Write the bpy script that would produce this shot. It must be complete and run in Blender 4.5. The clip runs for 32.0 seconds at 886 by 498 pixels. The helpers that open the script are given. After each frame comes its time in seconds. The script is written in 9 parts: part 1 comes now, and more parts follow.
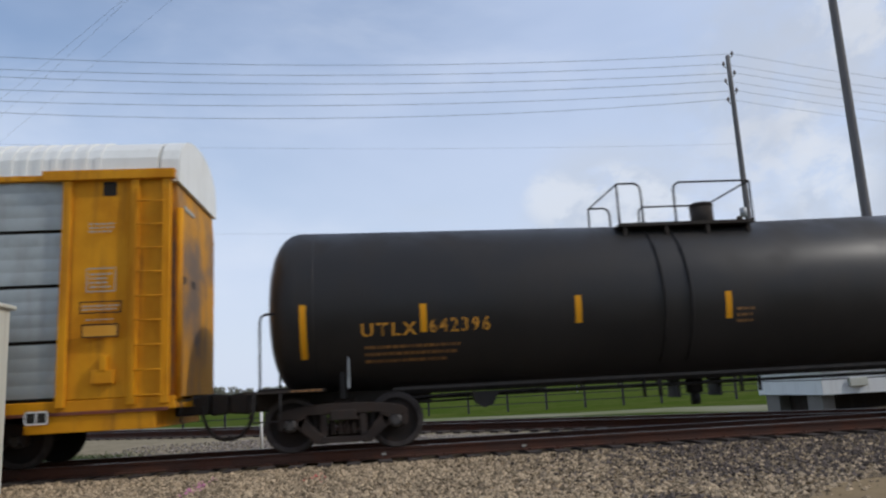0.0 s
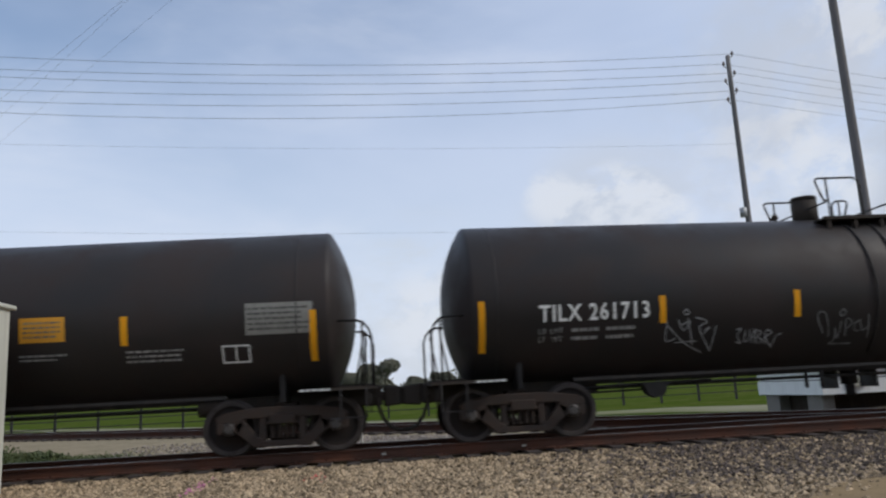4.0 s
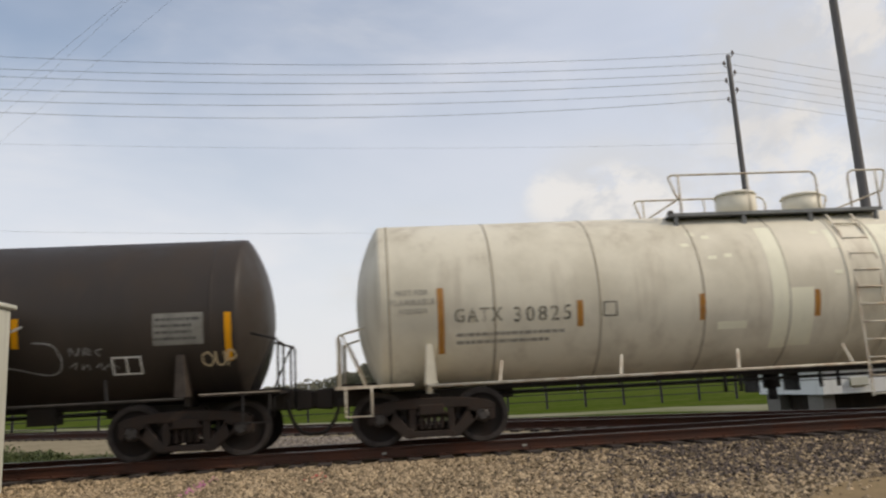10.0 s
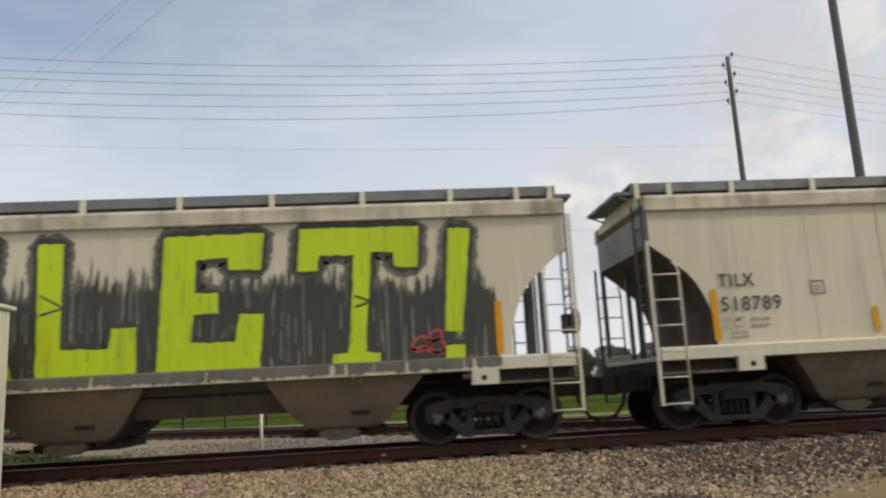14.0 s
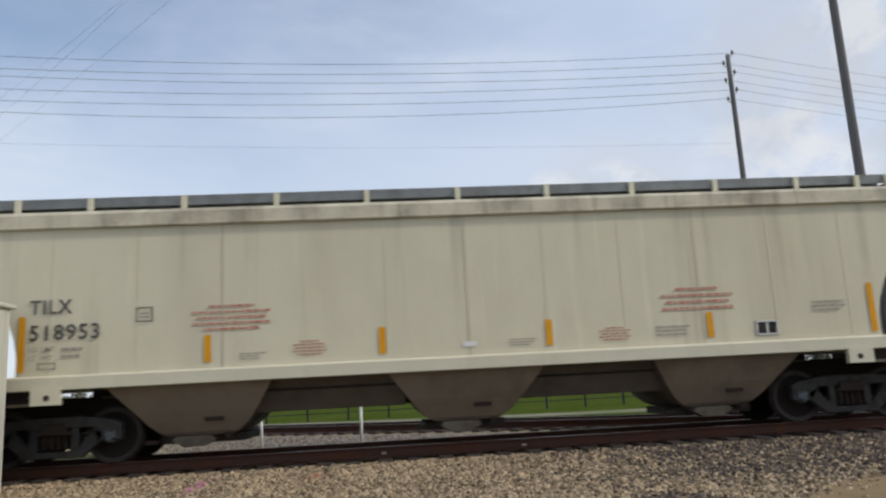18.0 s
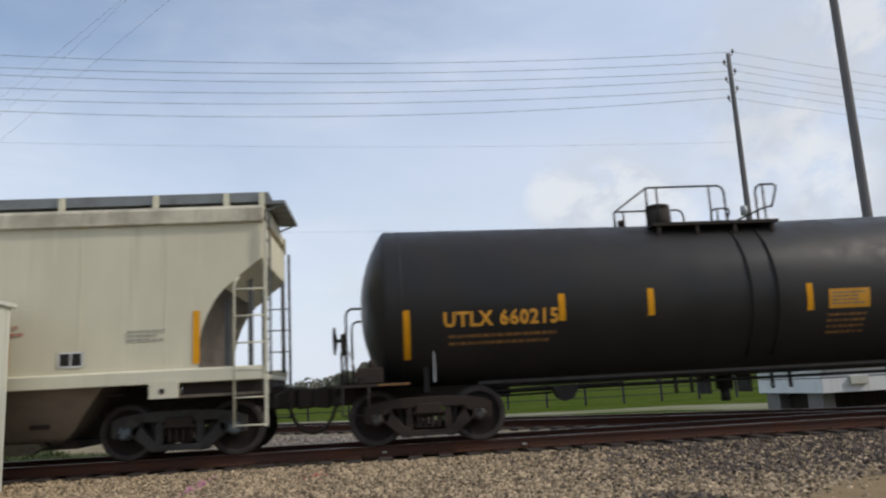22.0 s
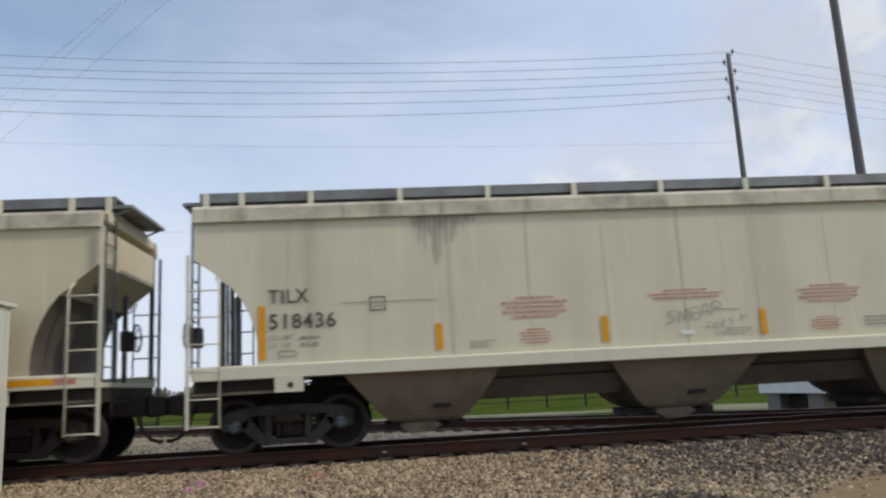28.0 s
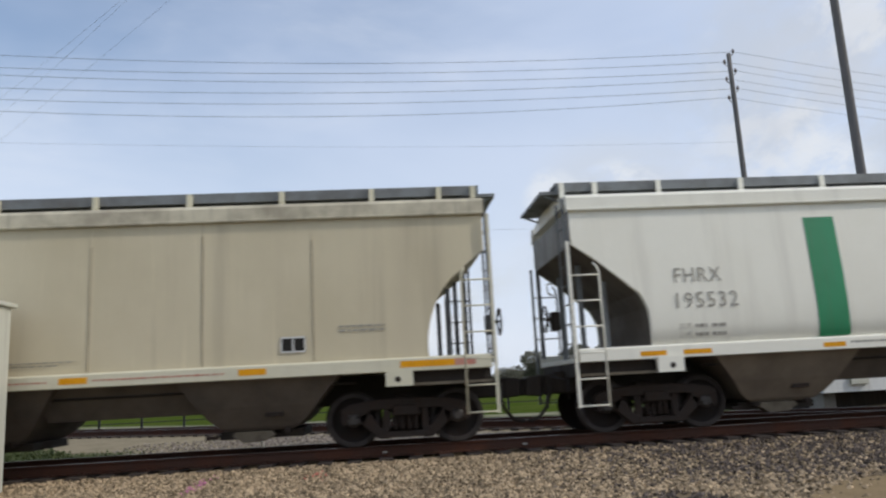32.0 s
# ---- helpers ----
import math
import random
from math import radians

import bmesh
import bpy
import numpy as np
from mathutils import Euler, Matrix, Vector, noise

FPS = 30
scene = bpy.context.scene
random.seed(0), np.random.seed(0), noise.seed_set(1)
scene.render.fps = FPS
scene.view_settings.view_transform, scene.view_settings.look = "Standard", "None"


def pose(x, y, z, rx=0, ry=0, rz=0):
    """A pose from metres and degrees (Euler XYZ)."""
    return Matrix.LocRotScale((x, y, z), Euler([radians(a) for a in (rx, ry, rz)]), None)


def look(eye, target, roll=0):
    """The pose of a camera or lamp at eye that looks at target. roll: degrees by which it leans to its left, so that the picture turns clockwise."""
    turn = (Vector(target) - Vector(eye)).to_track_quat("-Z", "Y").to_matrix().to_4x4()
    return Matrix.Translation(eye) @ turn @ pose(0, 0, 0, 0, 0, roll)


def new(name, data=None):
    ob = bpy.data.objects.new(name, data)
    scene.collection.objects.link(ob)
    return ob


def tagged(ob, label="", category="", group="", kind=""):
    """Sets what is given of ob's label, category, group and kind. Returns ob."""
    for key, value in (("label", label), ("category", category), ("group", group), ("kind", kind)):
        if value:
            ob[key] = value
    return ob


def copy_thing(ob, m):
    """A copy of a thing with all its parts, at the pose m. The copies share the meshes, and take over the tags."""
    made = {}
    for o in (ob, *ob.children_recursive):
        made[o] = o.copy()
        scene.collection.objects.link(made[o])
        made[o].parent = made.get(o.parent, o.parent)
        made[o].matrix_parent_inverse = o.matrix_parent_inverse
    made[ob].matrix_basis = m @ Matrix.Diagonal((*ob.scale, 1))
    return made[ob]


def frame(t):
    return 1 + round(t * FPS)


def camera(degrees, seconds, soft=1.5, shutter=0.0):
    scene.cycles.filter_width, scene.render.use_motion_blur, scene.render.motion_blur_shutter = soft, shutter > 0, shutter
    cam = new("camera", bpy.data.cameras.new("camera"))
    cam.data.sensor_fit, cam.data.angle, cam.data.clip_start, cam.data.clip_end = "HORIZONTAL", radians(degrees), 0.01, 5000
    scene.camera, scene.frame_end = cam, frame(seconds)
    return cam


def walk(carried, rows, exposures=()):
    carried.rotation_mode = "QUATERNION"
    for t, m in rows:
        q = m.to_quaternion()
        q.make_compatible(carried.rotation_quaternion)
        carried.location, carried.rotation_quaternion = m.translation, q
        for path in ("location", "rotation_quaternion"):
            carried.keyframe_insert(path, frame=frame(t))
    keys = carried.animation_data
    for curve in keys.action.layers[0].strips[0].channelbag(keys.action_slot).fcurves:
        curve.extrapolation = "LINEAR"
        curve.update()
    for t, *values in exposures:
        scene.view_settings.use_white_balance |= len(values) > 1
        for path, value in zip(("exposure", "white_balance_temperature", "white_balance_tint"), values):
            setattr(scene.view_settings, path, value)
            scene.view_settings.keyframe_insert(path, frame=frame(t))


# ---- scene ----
# ================= camera =================
cam = camera(61.0, 32.0, soft=2.3, shutter=0.14)
EYE = (0.0, -14.17, 0.934)
YAW, PITCH, ROLL = -4.5, 10.48, 3.01
# small sway of the stand: seconds, degrees of pitch, degrees of yaw
JITTER = [(0.0, 0.06, -0.00), (0.5, 0.03, -0.00), (1.0, 0.06, -0.00), (1.5, 0.06, -0.00), (2.0, -0.00, 0.03), (2.5, -0.00, -0.00), (3.0, -0.00, -0.00), (3.5, 0.06, -0.00), (4.0, 0.06, -0.00), (4.5, -0.00, -0.00), (6.5, 0.06, -0.00), (7.0, 0.06, -0.00), (7.5, 0.06, -0.00), (8.0, 0.06, -0.00), (8.5, 0.06, 0.03), (9.0, 0.03, -0.00), (9.5, 0.06, -0.00), (10.0, 0.03, 0.03), (10.5, 0.03, -0.00), (11.0, 0.03, -0.00), (11.5, 0.03, 0.03), (12.0, 0.19, -0.00), (12.5, 0.16, -0.00), (13.0, 0.13, -0.00), (13.5, 0.13, -0.00), (14.0, 0.13, -0.00), (14.5, -0.00, -0.00), (15.0, 0.06, -0.00), (15.5, 0.06, -0.00), (17.5, 0.10, -0.00), (18.0, -0.00, -0.00), (18.5, -0.13, 0.03), (19.0, -0.17, 0.06), (19.5, -0.07, 0.03), (20.0, -0.10, 0.06), (20.5, -0.10, 0.06), (21.0, -0.13, 0.06), (21.5, -0.07, 0.06), (22.0, -0.07, 0.03), (22.5, -0.20, 0.06), (23.0, -0.00, -0.00), (23.5, -0.13, 0.03), (24.0, -0.07, 0.03), (24.5, -0.13, -0.00), (26.5, 0.06, -0.00), (27.0, 0.06, -0.00), (27.5, -0.00, 0.03), (28.0, -0.07, 0.03), (28.5, -0.07, -0.00), (29.0, 0.66, -0.09), (29.5, 0.23, -0.00), (30.0, 0.16, -0.00), (30.5, 0.13, -0.00), (31.0, -0.07, 0.06), (31.5, -0.07, 0.06), (32.0, -0.07, 0.06)]
walk(cam, [(t, pose(*EYE, 90 + PITCH + dp, ROLL, YAW + dq)) for t, dp, dq in JITTER],
     exposures=[(0.0, 0.0, 6350, 10), (2.0, -0.04, 6200, 9), (4.0, 0.0, 6500, 10), (6.7, 0.08, 7450, 12), (9.0, 0.10, 7500, 11), (10.6, 0.12, 7700, 11),
                (12.0, 0.10, 7500, 10), (13.6, 0.12, 7620, 9), (15.5, 0.12, 7360, 9), (18.0, 0.10, 6780, 9), (24.0, 0.10, 6740, 9), (28.0, 0.10, 6660, 9), (32.0, 0.10, 6640, 9)])

# ================= light =================
SUN_TO = Vector((0.72, -0.26, 0.64)).normalized()
world = bpy.data.worlds.new("sky_world")
scene.world = world
world.use_nodes = True


def build_sky(nt):
    """Blue sky with thin high cloud, a bank of cumulus low down and greyer cloud to the right."""
    nt.nodes.clear()
    N, Lk = nt.nodes.new, nt.links.new
    out, bg = N("ShaderNodeOutputWorld"), N("ShaderNodeBackground")
    sky = N("ShaderNodeTexSky")
    sky.sky_type, sky.sun_disc = "NISHITA", False
    sky.sun_elevation = math.asin(SUN_TO.z)
    sky.sun_rotation = math.atan2(SUN_TO.x, SUN_TO.y)
    sky.air_density, sky.dust_density, sky.ozone_density = 1.0, 1.6, 1.2
    gain = N("ShaderNodeVectorMath")
    gain.operation = "SCALE"
    gain.inputs["Scale"].default_value = 0.15
    Lk(sky.outputs[0], gain.inputs[0])
    tc = N("ShaderNodeTexCoord")

    def noise_at(scale, stretch, detail, rough, lo, hi, seed=0.0):
        mp = N("ShaderNodeMapping")
        mp.inputs["Scale"].default_value = stretch
        mp.inputs["Location"].default_value = (seed, seed * 0.7, seed * 1.3)
        Lk(tc.outputs["Generated"], mp.inputs[0])
        nz = N("ShaderNodeTexNoise")
        nz.inputs["Scale"].default_value, nz.inputs["Detail"].default_value, nz.inputs["Roughness"].default_value = scale, detail, rough
        nz.inputs["Distortion"].default_value = 0.25
        Lk(mp.outputs[0], nz.inputs["Vector"])
        r = N("ShaderNodeMapRange")
        r.interpolation_type = "SMOOTHSTEP"
        r.inputs["From Min"].default_value, r.inputs["From Max"].default_value = lo, hi
        Lk(nz.outputs["Fac"], r.inputs["Value"])
        return r.outputs["Result"]

    def blob(d, inner, outer):
        """1 near the direction d, 0 away from it."""
        dt = N("ShaderNodeVectorMath")
        dt.operation = "DOT_PRODUCT"
        dt.inputs[1].default_value = Vector(d).normalized()
        nm = N("ShaderNodeVectorMath")
        nm.operation = "NORMALIZE"
        Lk(tc.outputs["Generated"], nm.inputs[0])
        Lk(nm.outputs[0], dt.inputs[0])
        r = N("ShaderNodeMapRange")
        r.interpolation_type = "SMOOTHSTEP"
        r.inputs["From Min"].default_value, r.inputs["From Max"].default_value = math.cos(radians(outer)), math.cos(radians(inner))
        Lk(dt.outputs["Value"], r.inputs["Value"])
        return r.outputs["Result"]

    def math2(op, a, b):
        m = N("ShaderNodeMath")
        m.operation, m.use_clamp = op, True
        for i, v in enumerate((a, b)):
            if isinstance(v, (int, float)):
                m.inputs[i].default_value = v
            else:
                Lk(v, m.inputs[i])
        return m.outputs[0]

    def over(base, col, fac):
        mx = N("ShaderNodeMix")
        mx.data_type = "RGBA"
        Lk(fac, mx.inputs["Factor"])
        Lk(base, mx.inputs[6])
        mx.inputs[7].default_value = (*col, 1)
        return mx.outputs[2]

    colour = gain.outputs[0]
    veil = math2("MULTIPLY", noise_at(1.3, (1, 1, 2.2), 5, 0.5, 0.12, 0.74, 3.1), 0.86)
    colour = over(colour, (0.56, 0.645, 0.83), veil)
    # haze that whitens towards the horizon
    sep = N("ShaderNodeSeparateXYZ")
    Lk(tc.outputs["Generated"], sep.inputs[0])
    hz = N("ShaderNodeMapRange")
    hz.inputs["From Min"].default_value, hz.inputs["From Max"].default_value = 0.42, 0.0
    hz.inputs["To Min"].default_value, hz.inputs["To Max"].default_value = 0.0, 0.75
    Lk(sep.outputs["Z"], hz.inputs["Value"])
    colour = over(colour, (0.66, 0.72, 0.83), hz.outputs["Result"])
    wisps = math2("MULTIPLY", noise_at(2.6, (1, 1, 3.0), 7, 0.58, 0.45, 0.85, 8.7), 0.45)
    colour = over(colour, (0.74, 0.78, 0.87), wisps)
    # grey cloud low on the right, its edges torn
    grey = math2("MULTIPLY", blob((0.66, 0.70, 0.22), 9, 27), noise_at(4.2, (1, 1, 1.3), 8, 0.62, 0.36, 0.58, 1.9))
    colour = over(colour, (0.49, 0.53, 0.60), math2("MULTIPLY", grey, 0.72))
    bright = math2("MULTIPLY", blob((0.60, 0.73, 0.27), 4, 17), noise_at(7.5, (1, 1, 1.4), 9, 0.60, 0.50, 0.60, 6.4))
    colour = over(colour, (0.70, 0.72, 0.76), math2("MULTIPLY", bright, 0.6))
    torn = math2("MULTIPLY", blob((0.516, 0.795, 0.318), 1.0, 5.5), noise_at(9.0, (1, 1, 1.4), 8, 0.6, 0.40, 0.60, 11.3))
    colour = over(colour, (0.52, 0.56, 0.64), math2("MULTIPLY", torn, 0.7))
    low = math2("MULTIPLY", blob((0.07, 0.99, 0.10), 2, 9), noise_at(7.0, (1, 1, 1.8), 7, 0.6, 0.42, 0.66, 5.3))
    colour = over(colour, (0.56, 0.61, 0.68), math2("MULTIPLY", low, 0.8))
    # cumulus bank: a grey foot, bright heads above it
    foot = math2("MULTIPLY", blob((0.30, 0.935, 0.195), 2.5, 8.0), noise_at(8.0, (1, 1, 2.0), 8, 0.6, 0.38, 0.55, 4.4))
    colour = over(colour, (0.53, 0.58, 0.665), math2("MULTIPLY", foot, 0.75))
    lumps = blob((0.311, 0.922, 0.232), 1.0, 3.2)
    for d, a, b in (((0.229, 0.944, 0.238), 0.8, 2.5), ((0.269, 0.936, 0.228), 0.7, 2.2), ((0.346, 0.913, 0.216), 0.8, 2.9), ((0.371, 0.908, 0.194), 0.8, 2.6), ((0.534, 0.816, 0.222), 1.0, 3.6), ((0.065, 0.993, 0.094), 1.0, 4.5)):
        lumps = math2("ADD", lumps, blob(d, a, b))
    puff = math2("MULTIPLY", lumps, noise_at(15.0, (1, 1, 1.4), 9, 0.60, 0.38, 0.54, 2.2))
    colour = over(colour, (0.69, 0.73, 0.80), math2("MULTIPLY", puff, 0.75))
    Lk(colour, bg.inputs["Color"])
    bg.inputs["Strength"].default_value = 1.06
    Lk(bg.outputs[0], out.inputs["Surface"])


build_sky(world.node_tree)
sun = new("sun", bpy.data.lights.new("sun", "SUN"))
sun.data.energy, sun.data.angle, sun.data.color = 1.6, radians(2.0), (1.0, 0.95, 0.87)
sun.matrix_world = look((40, -20, 60), (40 - SUN_TO.x, -20 - SUN_TO.y, 60 - SUN_TO.z))


# ================= materials =================
def nodes_of(name):
    m = bpy.data.materials.new(name)
    m.use_nodes = True
    return m, m.node_tree, m.node_tree.nodes["Principled BSDF"]


def surface(name, col, alt=None, dirt=(0.10, 0.075, 0.055), rough=0.55, metal=0.0, big=0.9, patch=0.3, streak=0.25, grain=0.12,
            bump=0.15, fine=45.0, streak_scale=7.0, local=True, spec=0.5, band=0.0):
    """Painted or weathered surface: broad patches of a second colour, run-down streaks of dirt, fine grain and relief."""
    m, nt, bsdf = nodes_of(name)
    N, Lk = nt.nodes.new, nt.links.new
    alt = alt or tuple(c * 0.72 for c in col)
    tc, inf = N("ShaderNodeTexCoord"), N("ShaderNodeObjectInfo")
    off = N("ShaderNodeMath")
    off.operation = "MULTIPLY"
    off.inputs[1].default_value = 60.0 if local else 0.0
    Lk(inf.outputs["Random"], off.inputs[0])
    add = N("ShaderNodeVectorMath")
    add.operation = "ADD"
    Lk(tc.outputs["Object"], add.inputs[0])
    Lk(off.outputs[0], add.inputs[1])

    def noise_node(scale, stretch, detail, lo, hi):
        mp = N("ShaderNodeMapping")
        mp.inputs["Scale"].default_value = stretch
        Lk(add.outputs[0], mp.inputs[0])
        nz = N("ShaderNodeTexNoise")
        nz.inputs["Scale"].default_value, nz.inputs["Detail"].default_value, nz.inputs["Roughness"].default_value = scale, detail, 0.6
        Lk(mp.outputs[0], nz.inputs["Vector"])
        r = N("ShaderNodeMapRange")
        r.interpolation_type = "SMOOTHSTEP"
        r.inputs["From Min"].default_value, r.inputs["From Max"].default_value = lo, hi
        Lk(nz.outputs["Fac"], r.inputs["Value"])
        return r.outputs["Result"], nz.outputs["Fac"]

    def mix(a, b, fac, amount):
        s = N("ShaderNodeMath")
        s.operation = "MULTIPLY"
        s.inputs[1].default_value = amount
        Lk(fac, s.inputs[0])
        mx = N("ShaderNodeMix")
        mx.data_type = "RGBA"
        Lk(s.outputs[0], mx.inputs["Factor"])
        for k, v in ((6, a), (7, b)):
            if isinstance(v, tuple):
                mx.inputs[k].default_value = (*v, 1)
            else:
                Lk(v, mx.inputs[k])
        return mx.outputs[2]

    f1, _ = noise_node(big, (1, 1, 1), 5, 0.38, 0.68)
    f2, _ = noise_node(streak_scale, (1, 1, 0.06), 4, 0.48, 0.80)
    f3, raw = noise_node(fine, (1, 1, 1), 4, 0.30, 0.75)
    c = mix(tuple(col), tuple(alt), f1, patch)
    c = mix(c, tuple(dirt), f2, streak)
    if band:
        f4, _ = noise_node(0.70, (1, 1, 0.06), 2, 0.48, 0.75)
        f5, _ = noise_node(1.9, (1, 1, 0.06), 3, 0.56, 0.72)
        f7, _ = noise_node(7.0, (1, 1, 0.10), 3, 0.58, 0.76)
        f6, _ = noise_node(1.3, (1, 1, 0.30), 3, 0.45, 0.75)
        c = mix(c, tuple(v * 1.25 for v in dirt), f4, band)
        c = mix(c, tuple(v * 0.8 for v in dirt), f5, band * 0.9)
        c = mix(c, tuple(v * 0.9 for v in dirt), f7, band * 0.22)
        f8, _ = noise_node(6.0, (1, 1, 0.045), 3, 0.60, 0.72)
        c = mix(c, tuple(min(0.9, v * 1.12) for v in col), f6, 0.25)
        c = mix(c, tuple(min(0.9, v * 1.22) for v in col), f8, 0.32)
    c = mix(c, tuple(v * 0.55 for v in col), f3, grain)
    Lk(c, bsdf.inputs["Base Color"])
    rr = N("ShaderNodeMapRange")
    rr.inputs["To Min"].default_value, rr.inputs["To Max"].default_value = max(0.05, rough - 0.10), min(1.0, rough + 0.14)
    Lk(f1, rr.inputs["Value"])
    Lk(rr.outputs["Result"], bsdf.inputs["Roughness"])
    bsdf.inputs["Metallic"].default_value = metal
    bsdf.inputs["Specular IOR Level"].default_value = spec
    bp = N("ShaderNodeBump")
    bp.inputs["Strength"].default_value, bp.inputs["Distance"].default_value = bump, 0.01
    Lk(raw, bp.inputs["Height"])
    Lk(bp.outputs[0], bsdf.inputs["Normal"])
    return m


def island_tint(m, spread):
    """Vary the colour of each separate piece of a joined mesh."""
    nt = m.node_tree
    bsdf = nt.nodes["Principled BSDF"]
    src = bsdf.inputs["Base Color"].links[0].from_socket
    geo, hsv, rg = nt.nodes.new("ShaderNodeNewGeometry"), nt.nodes.new("ShaderNodeHueSaturation"), nt.nodes.new("ShaderNodeMapRange")
    rg.inputs["To Min"].default_value, rg.inputs["To Max"].default_value = 1 - spread, 1 + spread
    nt.links.new(geo.outputs["Random Per Island"], rg.inputs["Value"])
    nt.links.new(rg.outputs["Result"], hsv.inputs["Value"])
    nt.links.new(src, hsv.inputs["Color"])
    nt.links.new(hsv.outputs[0], bsdf.inputs["Base Color"])
    return m


M = {}
M["tan"] = surface("tan_hopper_paint", (0.66, 0.605, 0.445), (0.585, 0.532, 0.385), (0.31, 0.27, 0.195), 0.6, big=0.4, patch=0.6, streak=0.07, grain=0.06, bump=0.04, streak_scale=2.2, spec=0.25, band=0.32)
M["tan2"] = surface("warm_tan_hopper_paint", (0.61, 0.535, 0.375), (0.52, 0.45, 0.305), (0.30, 0.245, 0.18), 0.6, big=0.4, patch=0.6, streak=0.15, grain=0.06, bump=0.04, streak_scale=2.2, spec=0.25, band=0.28)
M["tanpale"] = surface("clean_pale_hopper_paint", (0.77, 0.71, 0.55), (0.68, 0.62, 0.465), (0.34, 0.29, 0.22), 0.6, big=0.5, patch=0.6, streak=0.14, grain=0.06, bump=0.04, streak_scale=2.0, spec=0.25, band=0.25)
# front end's shade is put into a greyer end-sheet colour
M["endsheet"] = surface("shade_grey_end_sheet", (0.34, 0.335, 0.32), (0.22, 0.215, 0.20), (0.10, 0.09, 0.075), 0.7, patch=0.6, streak=0.5, grain=0.15, big=1.2, spec=0.2)
M["seam"] = surface("grimy_rib_edge", (0.34, 0.29, 0.21), (0.46, 0.40, 0.29), rough=0.7, patch=0.8, big=2.5, spec=0.2)
M["seampale"] = surface("faint_weld_line", (0.52, 0.465, 0.345), (0.60, 0.54, 0.405), rough=0.65, patch=0.8, big=1.5, spec=0.2)
M["chord"] = surface("grimy_top_chord_paint", (0.61, 0.555, 0.42), (0.27, 0.235, 0.18), (0.15, 0.125, 0.095), 0.65, big=1.3, patch=0.75, streak=0.6, grain=0.2, bump=0.08, streak_scale=5.0, spec=0.2)
M["creampipe"] = surface("rust_spotted_cream_pipe", (0.62, 0.57, 0.46), (0.36, 0.22, 0.13), rough=0.65, patch=0.6, big=5)
M["placgreen"] = surface("faded_green_yellow_board", (0.50, 0.47, 0.20), (0.42, 0.40, 0.19), rough=0.6, patch=0.5, big=4)
M["cream"] = surface("cream_sill_paint", (0.63, 0.59, 0.445), (0.54, 0.50, 0.365), (0.34, 0.28, 0.20), 0.6, patch=0.4, streak=0.2, grain=0.1, bump=0.05)
M["white"] = surface("white_car_paint", (0.83, 0.80, 0.69), (0.76, 0.73, 0.62), (0.42, 0.38, 0.32), 0.5, patch=0.4, streak=0.25, grain=0.06, bump=0.04, streak_scale=3.0)
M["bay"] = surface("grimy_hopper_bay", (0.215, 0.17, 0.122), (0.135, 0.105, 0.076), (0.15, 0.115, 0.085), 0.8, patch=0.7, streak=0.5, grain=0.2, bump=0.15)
# darkened bay grime; also carries shade on bay ends and slope sheets
M["bay2"] = surface("grime_and_shade_hopper_bay", (0.115, 0.092, 0.07), (0.07, 0.057, 0.045), (0.075, 0.06, 0.045), 0.8, patch=0.7, streak=0.5, grain=0.2, bump=0.15)
M["black"] = surface("black_tank_paint", (0.023, 0.0210, 0.0197), (0.031, 0.026, 0.022), (0.040, 0.032, 0.027), 0.48, patch=0.6, streak=0.30, grain=0.2, bump=0.03, streak_scale=2.5, spec=0.27)
M["black2"] = surface("black_tank_paint_with_rusty_crown", (0.022, 0.0195, 0.0185), (0.032, 0.022, 0.019), (0.034, 0.023, 0.020), 0.50, patch=0.7, streak=0.30, grain=0.2, bump=0.03, streak_scale=2.5, spec=0.25)
M["dusty"] = surface("dusty_black_tank_paint", (0.032, 0.0255, 0.021), (0.046, 0.034, 0.026), (0.062, 0.042, 0.030), 0.55, patch=0.7, streak=0.35, grain=0.2, bump=0.04, streak_scale=2.5, spec=0.30)
M["maroon"] = surface("maroon_tank_paint", (0.056, 0.022, 0.018), (0.038, 0.019, 0.016), (0.03, 0.022, 0.02), 0.5, patch=0.7, streak=0.45, grain=0.2, bump=0.05, streak_scale=2.5)
M["offwhite"] = surface("off_white_tank_paint", (0.73, 0.675, 0.54), (0.58, 0.53, 0.415), (0.36, 0.29, 0.205), 0.6, patch=0.8, streak=0.55, grain=0.12, bump=0.04, streak_scale=2.5)
M["patchwhite"] = surface("fresh_cream_patch_paint", (0.85, 0.82, 0.64), rough=0.6, patch=0.2, streak=0.1, grain=0.05, bump=0.02)
M["red"] = surface("faded_red_boxcar_paint", (0.285, 0.034, 0.018), (0.215, 0.026, 0.016), (0.085, 0.028, 0.020), 0.7, patch=0.7, streak=0.5, grain=0.2, bump=0.08, spec=0.2, band=0.25)
M["redroof"] = surface("dull_red_roof_paint", (0.15, 0.035, 0.028), rough=0.7)
M["yellowcar"] = surface("yellow_rack_paint", (0.64, 0.275, 0.006), (0.46, 0.165, 0.006), (0.15, 0.055, 0.015), 0.65, patch=0.8, streak=0.65, grain=0.2, spec=0.2)
M["doorgrime"] = surface("road_grime_on_yellow_door", (0.56, 0.245, 0.012), (0.16, 0.125, 0.105), (0.12, 0.09, 0.075), 0.8, patch=1.0, streak=0.7, grain=0.25, spec=0.2, big=0.7, streak_scale=4)
